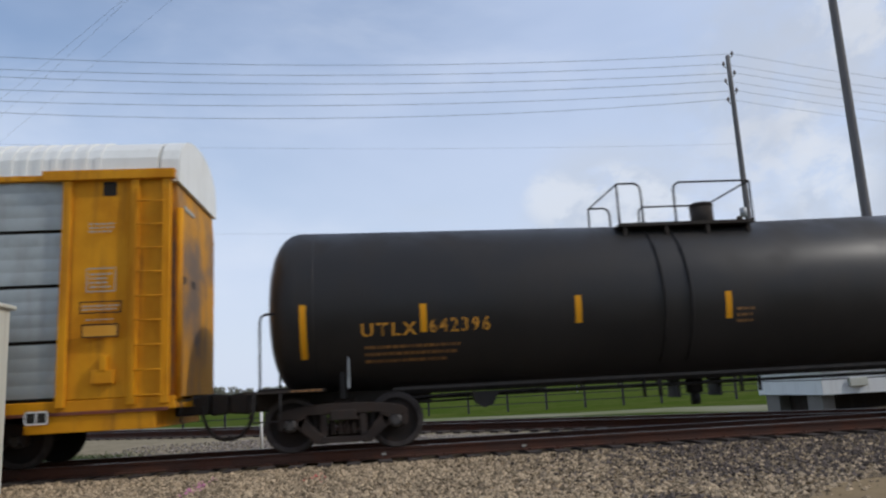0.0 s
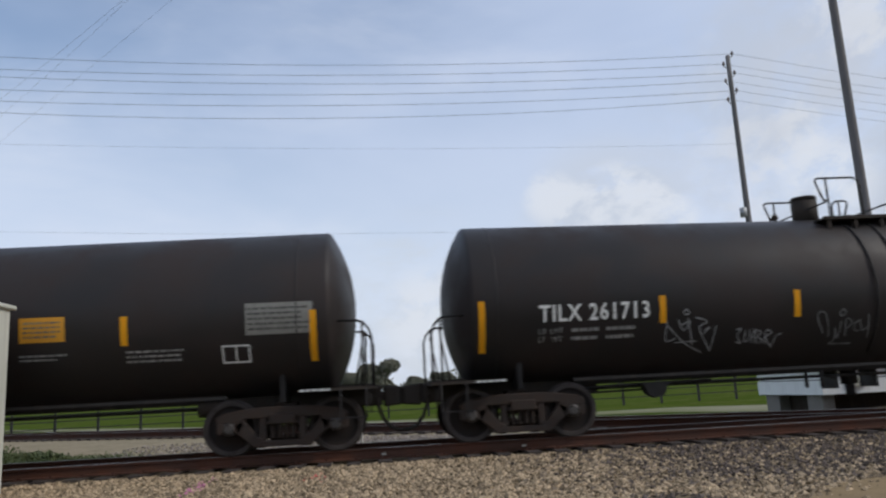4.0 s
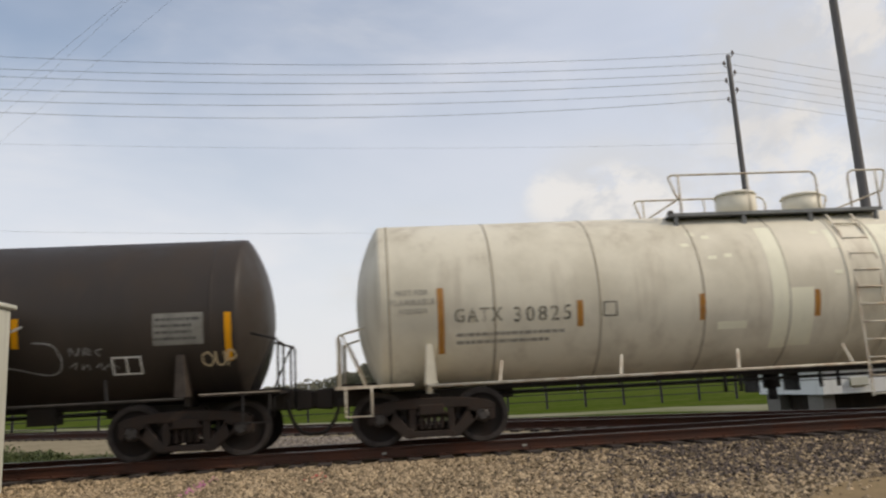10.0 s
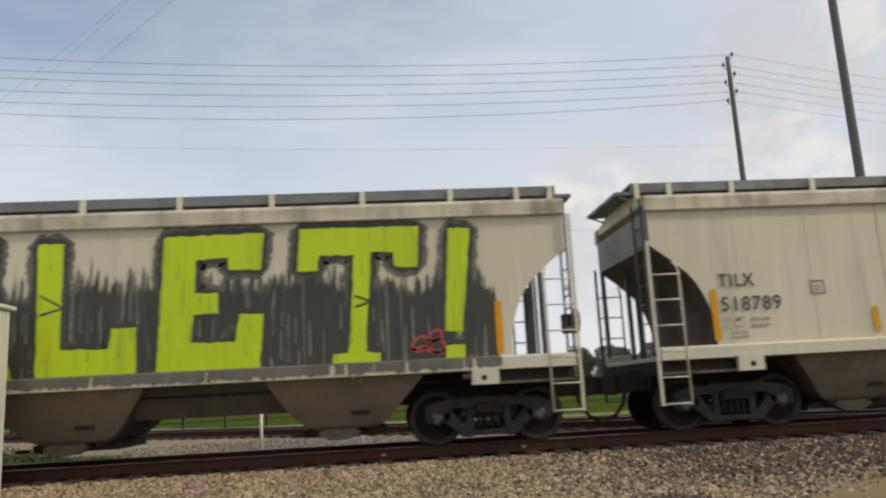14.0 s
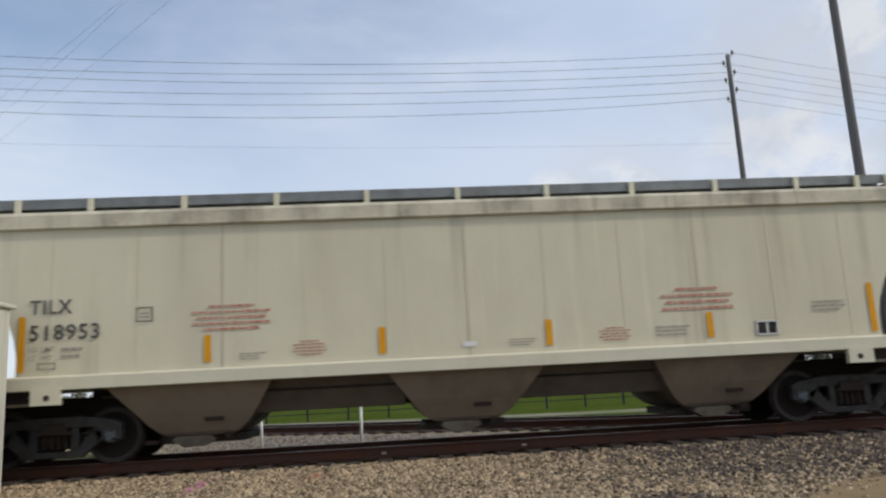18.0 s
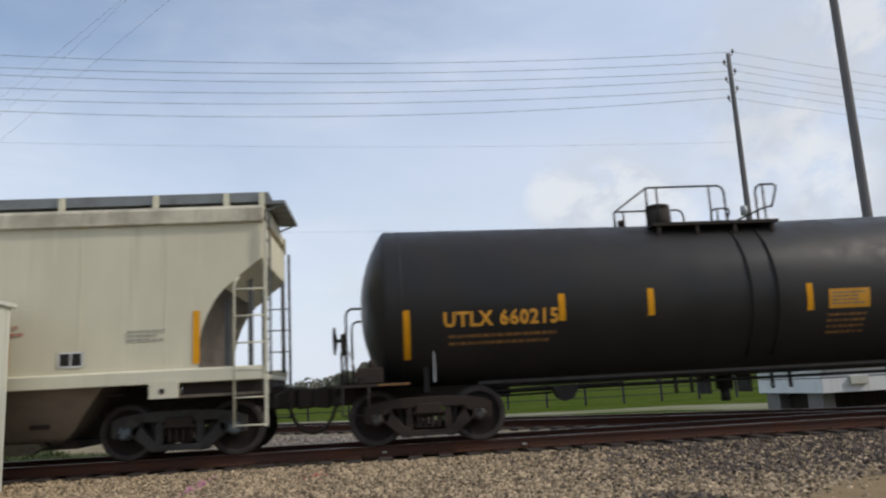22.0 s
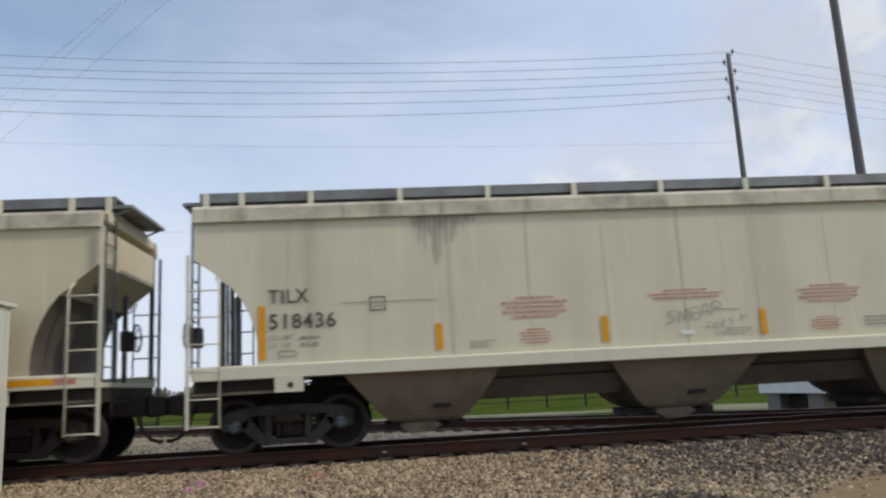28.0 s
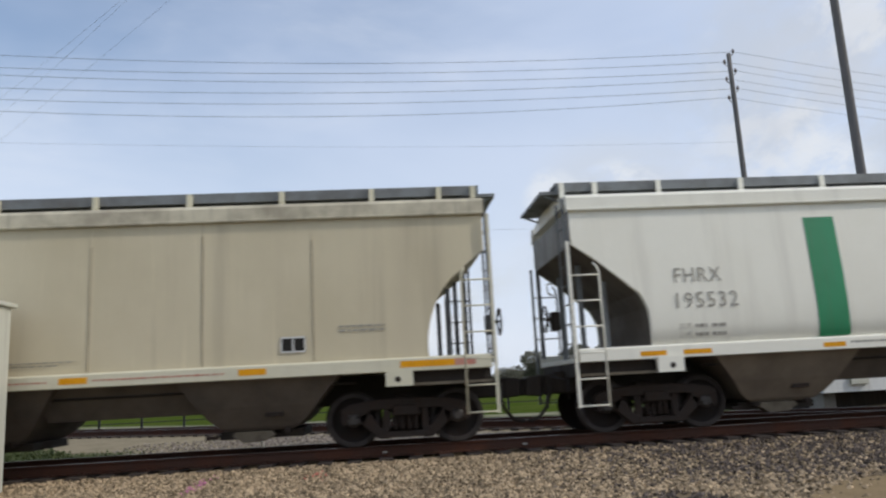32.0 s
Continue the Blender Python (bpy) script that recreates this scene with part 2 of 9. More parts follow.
M["galv"] = surface("galvanised_sheet", (0.36, 0.38, 0.37), (0.28, 0.30, 0.29), (0.2, 0.17, 0.14), 0.55, metal=0.2, patch=0.6, streak=0.3, grain=0.15, big=2.0)
M["whiteroof"] = surface("white_ribbed_roof_paint", (0.74, 0.73, 0.68), (0.62, 0.60, 0.55), (0.35, 0.30, 0.25), 0.55)
M["steel"] = surface("dark_brown_truck_steel", (0.034, 0.025, 0.020), (0.050, 0.033, 0.025), (0.035, 0.03, 0.026), 0.75, patch=0.8, streak=0.2, grain=0.4, bump=0.3, big=5.0, fine=60, spec=0.2)
M["steelgrey"] = surface("grey_truck_steel", (0.048, 0.045, 0.042), (0.034, 0.029, 0.025), (0.035, 0.03, 0.026), 0.7, patch=0.8, streak=0.2, grain=0.4, bump=0.3, big=5.0, fine=60, spec=0.25)
M["wheel"] = surface("dark_wheel_steel", (0.016, 0.0125, 0.011), (0.028, 0.019, 0.015), (0.03, 0.025, 0.022), 0.85, patch=0.7, streak=0.0, grain=0.35, bump=0.2, big=4.0, spec=0.2)
M["tread"] = surface("worn_wheel_rim", (0.042, 0.032, 0.027), (0.027, 0.020, 0.017), rough=0.7, metal=0.2, patch=0.6, streak=0.0, grain=0.2, big=5.0)
M["cap"] = surface("grey_bearing_cap", (0.048, 0.040, 0.034), rough=0.6, patch=0.5, big=8)
M["capblue"] = surface("blue_grey_bearing_cap", (0.095, 0.118, 0.13), rough=0.6, patch=0.5, big=8)
M["capyellow"] = surface("yellow_bearing_cap", (0.65, 0.42, 0.05), rough=0.6, patch=0.3, big=8)
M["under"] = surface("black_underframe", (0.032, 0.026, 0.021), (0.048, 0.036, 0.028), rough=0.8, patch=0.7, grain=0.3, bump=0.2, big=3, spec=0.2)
M["pipe"] = surface("grey_pipe_rail", (0.36, 0.37, 0.37), rough=0.5, metal=0.3, patch=0.4, big=4)
M["pipedark"] = surface("dark_pipe_rail", (0.020, 0.018, 0.017), rough=0.6, patch=0.4, big=4, spec=0.25)
M["postgrey"] = surface("blue_grey_end_frame", (0.085, 0.088, 0.092), (0.06, 0.058, 0.055), rough=0.6, patch=0.6, big=3)
M["roofgrey"] = surface("grey_running_board_steel", (0.20, 0.21, 0.21), (0.13, 0.13, 0.13), rough=0.6, metal=0.3, patch=0.7, big=2)
M["stripe"] = surface("amber_reflective_sheet", (0.74, 0.33, 0.012), (0.64, 0.26, 0.01), rough=0.6, spec=0.15, patch=0.4, streak=0.15, grain=0.05, bump=0.0, big=4)
M["stripeold"] = surface("browned_reflective_sheet", (0.42, 0.19, 0.035), (0.30, 0.13, 0.03), rough=0.5, patch=0.7, streak=0.3, grain=0.1, bump=0.0, big=4)
M["stripedull"] = surface("dirty_amber_stripe", (0.34, 0.17, 0.04), (0.24, 0.12, 0.05), rough=0.6, patch=0.6, bump=0.0, big=5)
M["lyellow"] = surface("orange_yellow_lettering", (0.74, 0.34, 0.035), rough=0.5, patch=0.3, streak=0.25, bump=0.0, big=5)
M["lwhite"] = surface("white_lettering", (0.74, 0.73, 0.69), rough=0.5, patch=0.2, streak=0.2, bump=0.0, big=5)
M["lstencil"] = surface("worn_stencil_lettering", (0.11, 0.10, 0.08), (0.24, 0.22, 0.16), rough=0.6, patch=0.8, bump=0.0, big=7)
M["lblack"] = surface("black_lettering", (0.065, 0.062, 0.055), (0.13, 0.12, 0.10), rough=0.5, patch=0.4, bump=0.0, big=5)
M["lfade"] = surface("faded_grey_lettering", (0.30, 0.28, 0.24), (0.42, 0.385, 0.31), rough=0.6, patch=0.6, bump=0.0, big=5)
M["lred"] = surface("faded_red_lettering", (0.48, 0.17, 0.12), (0.54, 0.36, 0.27), rough=0.6, patch=0.8, bump=0.0, big=3)
M["greenband"] = surface("green_band_paint", (0.02, 0.24, 0.10), rough=0.5, patch=0.3, bump=0.0)
M["lime"] = surface("lime_spray_paint", (0.54, 0.69, 0.010), (0.44, 0.58, 0.015), (0.12, 0.14, 0.04), 0.5, patch=0.5, streak=0.35, grain=0.1, bump=0.02)
M["spray"] = surface("black_spray_paint", (0.042, 0.040, 0.035), (0.070, 0.064, 0.053), (0.22, 0.205, 0.165), 0.6, patch=0.6, streak=0.25, grain=0.2, bump=0.02, streak_scale=9)
M["sprayhaze"] = surface("thin_black_overspray", (0.125, 0.115, 0.092), (0.19, 0.175, 0.14), (0.36, 0.33, 0.255), 0.6, patch=0.7, streak=0.35, grain=0.2, bump=0.02, streak_scale=6, big=2.0)
M["palerun"] = surface("tan_runs_in_black_paint", (0.36, 0.335, 0.27), (0.20, 0.19, 0.155), rough=0.6, patch=0.8, bump=0.0, big=5)
M["sootrun"] = surface("soot_washed_down_tan_paint", (0.40, 0.362, 0.275), (0.46, 0.415, 0.315), (0.2, 0.18, 0.14), 0.7, patch=0.8, streak=0.5, grain=0.1, bump=0.02, streak_scale=6, big=2.5)
M["tagwhite"] = surface("white_spray_paint", (0.62, 0.63, 0.61), (0.42, 0.43, 0.41), rough=0.6, patch=0.6, bump=0.0, big=6)
M["tagpale"] = surface("pale_spray_paint", (0.40, 0.40, 0.39), (0.22, 0.22, 0.215), rough=0.6, patch=0.8, bump=0.0, big=4)
M["tagdark"] = surface("rubbed_grey_spray_paint", (0.16, 0.16, 0.158), (0.08, 0.08, 0.078), rough=0.6, patch=0.8, bump=0.0, big=5)
M["taggrey"] = surface("thin_grey_spray_paint", (0.30, 0.30, 0.30), (0.16, 0.16, 0.16), rough=0.6, patch=0.7, bump=0.0, big=6)
M["tagdim"] = surface("thin_spray_haze", (0.12, 0.12, 0.117), (0.05, 0.047, 0.043), rough=0.6, patch=0.9, bump=0.0, big=3)
M["tagtan"] = surface("tan_spray_paint", (0.60, 0.48, 0.30), rough=0.6, patch=0.4, bump=0.0)
M["tagred"] = surface("red_spray_paint", (0.45, 0.07, 0.06), rough=0.6, patch=0.5, bump=0.0)
M["rail"] = surface("rusty_rail_steel", (0.062, 0.029, 0.019), (0.098, 0.038, 0.022), (0.04, 0.03, 0.025), 0.8, patch=0.7, streak=0.1, grain=0.3, bump=0.25, big=1.2, spec=0.2)
M["railhead"] = surface("bright_rail_head", (0.17, 0.15, 0.135), (0.11, 0.085, 0.07), rough=0.42, metal=0.7, patch=0.5, streak=0.0, grain=0.1, bump=0.02)
M["tie"] = surface("weathered_timber_tie", (0.042, 0.031, 0.025), (0.062, 0.045, 0.034), (0.03, 0.026, 0.022), 0.9, patch=0.7, streak=0.3, grain=0.4, bump=0.5, big=3)
M["alu"] = surface("pale_aluminium_case", (0.62, 0.62, 0.54), (0.55, 0.55, 0.48), rough=0.5, metal=0.2, patch=0.4, streak=0.25)
M["postwhite"] = surface("white_marker_post", (0.78, 0.78, 0.76), rough=0.5, patch=0.3)
M["fence"] = surface("black_pipe_fence", (0.016, 0.015, 0.014), rough=0.7, patch=0.5, big=3)
M["pole"] = surface("weathered_utility_pole", (0.15, 0.142, 0.14), (0.20, 0.185, 0.175), (0.06, 0.05, 0.045), 0.9, patch=0.6, streak=0.6, grain=0.3, bump=0.4, streak_scale=14)
M["wire"] = surface("grey_wire", (0.20, 0.22, 0.25), rough=0.6)
M["ceramic"] = surface("glazed_insulator", (0.16, 0.13, 0.12), rough=0.25)
M["shed"] = surface("white_shelter_sheet", (0.80, 0.81, 0.80), (0.70, 0.71, 0.70), rough=0.55, patch=0.3)
M["tie_light"] = surface("worn_platform_edge", (0.34, 0.29, 0.23), (0.16, 0.13, 0.10), rough=0.7, patch=0.8, big=4)
M["concrete"] = surface("pale_concrete_block", (0.20, 0.185, 0.165), rough=0.85, patch=0.5, grain=0.3, bump=0.4)
# leaf colour is paled and greyed to carry the haze of distance
M["leaf"] = surface("hazed_tree_leaves", (0.17, 0.168, 0.125), (0.20, 0.19, 0.145), (0.08, 0.085, 0.06), 0.7, patch=0.6, streak=0.0, grain=0.3, big=0.3, local=False, spec=0.1)
M["bark"] = surface("tree_bark", (0.09, 0.07, 0.055), rough=0.9, grain=0.5, bump=0.6)
M["weed"] = surface("weed_leaves", (0.07, 0.10, 0.03), (0.11, 0.12, 0.045), (0.05, 0.05, 0.03), 0.7, patch=0.6, streak=0.0, grain=0.2, big=2)
M["stone"] = island_tint(surface("ballast_stone", (0.35, 0.264, 0.167), (0.265, 0.202, 0.13), (0.2, 0.15, 0.11), 0.9, patch=0.6, streak=0.0, grain=0.4, bump=0.4, big=1.1, fine=30, local=False, spec=0.15), 0.62)
M["darkstone"] = island_tint(surface("dark_brown_stone", (0.118, 0.093, 0.076), (0.088, 0.074, 0.067), (0.09, 0.075, 0.06), 0.9, patch=0.6, streak=0.0, grain=0.4, bump=0.4, big=1.1, fine=30, local=False, spec=0.15), 0.6)
M["greystone"] = island_tint(surface("grey_crushed_stone", (0.27, 0.235, 0.205), (0.20, 0.17, 0.15), (0.15, 0.12, 0.10), 0.9, patch=0.6, streak=0.0, grain=0.4, bump=0.4, big=1.1, fine=30, local=False, spec=0.15), 0.6)
M["buff"] = surface("brown_cover_paint", (0.155, 0.045, 0.022), (0.20, 0.035, 0.02), rough=0.7, patch=0.7, streak=0.3, bump=0.02)
M["gravel"] = surface("gravel_ground", (0.205, 0.158, 0.105), (0.155, 0.12, 0.082), (0.10, 0.08, 0.06), 0.95, patch=0.6, streak=0.0, grain=0.8, bump=1.0, big=0.5, fine=16, local=False, spec=0.0)
M["dirt"] = surface("pale_dirt", (0.285, 0.240, 0.165), (0.21, 0.18, 0.12), (0.2, 0.16, 0.11), 0.95, patch=0.8, streak=0.0, grain=0.5, bump=0.8, big=1.4, fine=9, local=False, spec=0.0)
M["road"] = surface("pale_gravel_road", (0.25, 0.24, 0.17), (0.11, 0.135, 0.04), rough=0.95, patch=0.8, streak=0.0, grain=0.3, bump=0.3, big=0.12, local=False, spec=0.0)
M["grass"] = surface("field_grass", (0.056, 0.086, 0.014), (0.098, 0.112, 0.030), (0.12, 0.11, 0.04), 0.9, patch=0.9, streak=0.0, grain=0.6, bump=0.6, big=0.35, fine=1.6, local=False, spec=0.0)
M["darkgravel"] = surface("sooty_gravel", (0.062, 0.052, 0.042), (0.045, 0.038, 0.032), (0.04, 0.034, 0.028), 0.95, patch=0.6, streak=0.0, grain=0.8, bump=1.0, big=0.5, fine=16, local=False, spec=0.0)
M["soil"] = surface("dull_brown_soil", (0.135, 0.105, 0.066), (0.095, 0.075, 0.05), (0.1, 0.08, 0.05), 0.95, patch=0.7, streak=0.0, grain=0.4, bump=0.5, big=0.9, fine=14, local=False, spec=0.0)
M["chute"] = surface("dusty_outlet_casting", (0.15, 0.125, 0.09), (0.08, 0.066, 0.05), rough=0.8, patch=0.7, big=6, spec=0.2)
M["sand"] = surface("bare_tan_soil", (0.27, 0.20, 0.118), (0.205, 0.152, 0.09), (0.2, 0.15, 0.1), 0.95, patch=0.6, streak=0.0, grain=0.35, bump=0.5, big=1.6, fine=30, local=False, spec=0.0)
M["creamseam"] = surface("grimy_weld_line", (0.30, 0.255, 0.18), rough=0.7, patch=0.6, big=3)
M["dustybrown"] = surface("dusty_brown_saddle", (0.05, 0.037, 0.028), (0.03, 0.024, 0.02), rough=0.7, patch=0.7, big=4)
M["board_dark"] = surface("black_stencil_board", (0.022, 0.020, 0.018), rough=0.7, spec=0.15)
M["lworn"] = surface("worn_white_lettering", (0.34, 0.33, 0.31), (0.18, 0.175, 0.165), rough=0.6, patch=0.8, bump=0.0, big=5)
M["lboard"] = surface("dark_board_lettering", (0.055, 0.052, 0.047), (0.11, 0.105, 0.095), rough=0.6, patch=0.7, bump=0.0, big=5)
M["lyworn"] = surface("worn_yellow_lettering", (0.26, 0.12, 0.03), (0.12, 0.06, 0.025), rough=0.6, patch=0.8, bump=0.0, big=5)
M["board_grey"] = surface("grey_stencil_board", (0.22, 0.213, 0.185), (0.15, 0.145, 0.127), rough=0.6, patch=0.6, big=6)
M["placard"] = surface("yellow_stencil_board", (0.60, 0.275, 0.014), (0.50, 0.21, 0.012), rough=0.6, patch=0.5, big=3)
M["pinkpaint"] = surface("magenta_marking_paint", (0.46, 0.15, 0.27), rough=0.8, patch=0.5, big=6)


def fade_paint():
    """Spray paint that fades upwards from violet through orange and yellow to green."""
    m, nt, bsdf = nodes_of("fade_spray_paint")
    N, Lk = nt.nodes.new, nt.links.new
    tc, sep, rng, ramp, nz, ad = (N("ShaderNodeTexCoord"), N("ShaderNodeSeparateXYZ"), N("ShaderNodeMapRange"), N("ShaderNodeValToRGB"),
                                  N("ShaderNodeTexNoise"), N("ShaderNodeMath"))
    Lk(tc.outputs["Object"], sep.inputs[0])
    nz.inputs["Scale"].default_value, nz.inputs["Detail"].default_value = 3.0, 5
    Lk(tc.outputs["Object"], nz.inputs["Vector"])
    ad.operation = "MULTIPLY_ADD"
    ad.inputs[1].default_value = 0.30
    Lk(nz.outputs["Fac"], ad.inputs[0])
    Lk(sep.outputs["Z"], ad.inputs[2])
    rng.inputs["From Min"].default_value, rng.inputs["From Max"].default_value = 1.05, 2.45
    Lk(ad.outputs[0], rng.inputs["Value"])
    stops = ((0.0, (0.07, 0.055, 0.19)), (0.24, (0.15, 0.12, 0.30)), (0.33, (0.46, 0.20, 0.09)), (0.41, (0.55, 0.46, 0.06)),
             (0.50, (0.24, 0.44, 0.05)), (0.63, (0.03, 0.22, 0.06)), (1.0, (0.010, 0.10, 0.055)))
    els = ramp.color_ramp.elements
    els[0].position, els[0].color = stops[0][0], (*stops[0][1], 1)
    els[1].position, els[1].color = stops[-1][0], (*stops[-1][1], 1)
    for pos, c in stops[1:-1]:
        e = els.new(pos)
        e.color = (*c, 1)
    Lk(rng.outputs["Result"], ramp.inputs[0])
    Lk(ramp.outputs[0], bsdf.inputs["Base Color"])
    bsdf.inputs["Roughness"].default_value = 0.5
    return m


M["fade"] = fade_paint()


# ================= mesh tools =================
class Shape:
    """Collects faces of one mesh; each face has a material slot and a smooth flag."""

    def __init__(self):
        self.v, self.f, self.mi, self.sm = [], [], [], []

    def face(self, idx, mi=0, sm=False):
        self.f.append(tuple(idx)), self.mi.append(mi), self.sm.append(sm)

    def add(self, verts, faces, mi=0, sm=False):
        o = len(self.v)
        self.v.extend(tuple(p) for p in verts)
        for f in faces:
            self.face([o + i for i in f], mi, sm)
        return self

    def box(self, x0, x1, y0, y1, z0, z1, mi=0):
        return self.add([(x, y, z) for x in (x0, x1) for y in (y0, y1) for z in (z0, z1)],
                        [(0, 1, 3, 2), (4, 6, 7, 5), (0, 4, 5, 1), (2, 3, 7, 6), (0, 2, 6, 4), (1, 5, 7, 3)], mi)

    def prism(self, pts, y0, y1, mi=0, mi_ends=None):
        """A closed outline in x, z (counter-clockwise seen from -y) drawn through from y0 to y1."""
        n = len(pts)
        a = [(x, y0, z) for x, z in pts] + [(x, y1, z) for x, z in pts]
        self.add(a, [(i, n + i, n + (i + 1) % n, (i + 1) % n) for i in range(n)], mi)
        o = len(self.v) - 2 * n
        e = mi if mi_ends is None else mi_ends
        self.face([o + i for i in range(n)], e), self.face([o + n + i for i in reversed(range(n))], e)
        return self

    def sweep_x(self, pts, x0, x1, mi=0):
        """A closed outline in y, z drawn along x."""
        n = len(pts)
        a = [(x0, y, z) for y, z in pts] + [(x1, y, z) for y, z in pts]
        self.add(a, [(i, (i + 1) % n, n + (i + 1) % n, n + i) for i in range(n)], mi)
        o = len(self.v) - 2 * n
        self.face([o + i for i in reversed(range(n))], mi), self.face([o + n + i for i in range(n)], mi)
        return self

    def bar(self, p, q, w, h=None, mi=0, up=(0, 1, 0)):
        """A square bar from p to q; w across, h along up."""
        p, q = Vector(p), Vector(q)
        h = h or w
        d = (q - p).normalized()
        u = Vector(up)
        s = d.cross(u)
        s = s.normalized() if s.length > 1e-4 else Vector((1, 0, 0))
        u = s.cross(d).normalized()
        c = [s * w / 2 * i + u * h / 2 * j for i, j in ((-1, -1), (1, -1), (1, 1), (-1, 1))]
        return self.add([p + k for k in c] + [q + k for k in c], [(0, 1, 5, 4), (1, 2, 6, 5), (2, 3, 7, 6), (3, 0, 4, 7), (3, 2, 1, 0), (4, 5, 6, 7)], mi)

    def cyl(self, p, q, r, seg=12, mi=0, r2=None, caps=True):
        p, q = Vector(p), Vector(q)
        r2 = r if r2 is None else r2
        d = (q - p).normalized()
        s = d.orthogonal().normalized()
        u = d.cross(s)
        ring = [s * math.cos(2 * math.pi * i / seg) + u * math.sin(2 * math.pi * i / seg) for i in range(seg)]
        self.add([p + k * r for k in ring] + [q + k * r2 for k in ring], [(i, (i + 1) % seg, seg + (i + 1) % seg, seg + i) for i in range(seg)], mi, True)
        if caps:
            o = len(self.v) - 2 * seg
            self.face([o + i for i in reversed(range(seg))], mi), self.face([o + seg + i for i in range(seg)], mi)
        return self

    def tube(self, pts, r, seg=6, mi=0):
        """A pipe along points, with mitred bends."""
        pts = [Vector(p) for p in pts]
        n = len(pts)
        o = len(self.v)
        side = None
        for i, p in enumerate(pts):
            d = ((pts[min(i + 1, n - 1)] - p).normalized() + (p - pts[max(i - 1, 0)]).normalized()).normalized()
            if side is None:
                side = d.orthogonal().normalized()
            side = (side - d * side.dot(d)).normalized()
            u = d.cross(side)
            self.v.extend(tuple(p + (side * math.cos(2 * math.pi * k / seg) + u * math.sin(2 * math.pi * k / seg)) * r) for k in range(seg))
        for i in range(n - 1):
            for k in range(seg):
                a, b = o + i * seg + k, o + i * seg + (k + 1) % seg
                self.face((a, b, b + seg, a + seg), mi, True)
        self.face([o + k for k in reversed(range(seg))], mi), self.face([o + (n - 1) * seg + k for k in range(seg)], mi)
        return self

    def lathe_x(self, prof, y, z, seg=40, mi=0, rise=0.0):
        """Rings (x, radius) round the line through y, z along x; rise: how much the line climbs for each metre from the middle."""
        o = len(self.v)
        for x, r in prof:
            self.v.extend((x, y + r * math.sin(2 * math.pi * k / seg), z + rise * abs(x) + r * math.cos(2 * math.pi * k / seg)) for k in range(seg))
        for i in range(len(prof) - 1):
            for k in range(seg):
                a, b = o + i * seg + k, o + i * seg + (k + 1) % seg
                self.face((a, a + seg, b + seg, b), mi, True)
        self.face([o + k for k in range(seg)], mi), self.face([o + (len(prof) - 1) * seg + k for k in reversed(range(seg))], mi)
        return self

    def lathe_y(self, prof, x, z, seg=24, mis=None):
        """Rings (y, radius) round the line through x, z along y; mis: slot for each band."""
        o = len(self.v)
        for y, r in prof:
            self.v.extend((x + r * math.sin(2 * math.pi * k / seg), y, z + r * math.cos(2 * math.pi * k / seg)) for k in range(seg))
        for i in range(len(prof) - 1):
            for k in range(seg):
                a, b = o + i * seg + k, o + i * seg + (k + 1) % seg
                self.face((a, b, b + seg, a + seg), mis[i] if mis else 0, abs(prof[i][0] - prof[i + 1][0]) > 0.02)
        self.face([o + k for k in reversed(range(seg))], mis[0] if mis else 0), self.face([o + (len(prof) - 1) * seg + k for k in range(seg)], mis[-1] if mis else 0)
        return self


def mesh_of(name, sh, mats):
    me = bpy.data.meshes.new(name)
    me.from_pydata([tuple(p) for p in sh.v], [], sh.f)
    for m in (mats if isinstance(mats, (list, tuple)) else [mats]):
        me.materials.append(m)
    me.polygons.foreach_set("material_index", sh.mi)
    me.polygons.foreach_set("use_smooth", sh.sm)
    me.update()
    return me


def part(name, sh, mats, parent=None, label="", bevel=0.0):
    """Links a shape as one mesh object under a thing or under a part."""
    ob = new(name, mesh_of(name, sh, mats) if isinstance(sh, Shape) else sh)
    ob.parent = parent
    if bevel:
        md = ob.modifiers.new("bevel", "BEVEL")
        md.width, md.segments, md.limit_method, md.angle_limit = bevel, 1, "ANGLE", radians(50)
    return tagged(ob, label) if label else ob


def arc(cx, cz, r, a0, a1, n, y):
    """Points of an arc in the x, z plane."""
    return [(cx + r * math.cos(radians(a0 + (a1 - a0) * i / n)), y, cz + r * math.sin(radians(a0 + (a1 - a0) * i / n))) for i in range(n + 1)]


def text_shape(words, x, z, width, height, place, bold=0.0, gap=1.12):
    """Flat lettering, fitted to a width and a height, its left foot at x, z; place(x, z) gives the point on the surface."""
    cu = bpy.data.curves.new("words", "FONT")
    cu.body, cu.size, cu.offset, cu.resolution_u, cu.space_character = words, 1.0, bold, 2, gap
    ob = bpy.data.objects.new("words", cu)
    me = bpy.data.meshes.new_from_object(ob)
    co = np.zeros(len(me.vertices) * 3)
    me.vertices.foreach_get("co", co)
    co = co.reshape(-1, 3)
    faces = [tuple(p.vertices) for p in me.polygons]
    bpy.data.objects.remove(ob), bpy.data.curves.remove(cu), bpy.data.meshes.remove(me)
    lo, hi = co.min(0), co.max(0)
    sh = Shape()
    if not width:
        width = (hi[0] - lo[0]) / (hi[1] - lo[1]) * height
    at = [place(x + (p[0] - lo[0]) / (hi[0] - lo[0]) * width, z + (p[1] - lo[1]) / (hi[1] - lo[1]) * height) for p in co]
    sh.add([(px, py - 0.006, pz) for px, py, pz in at], faces)
    return sh


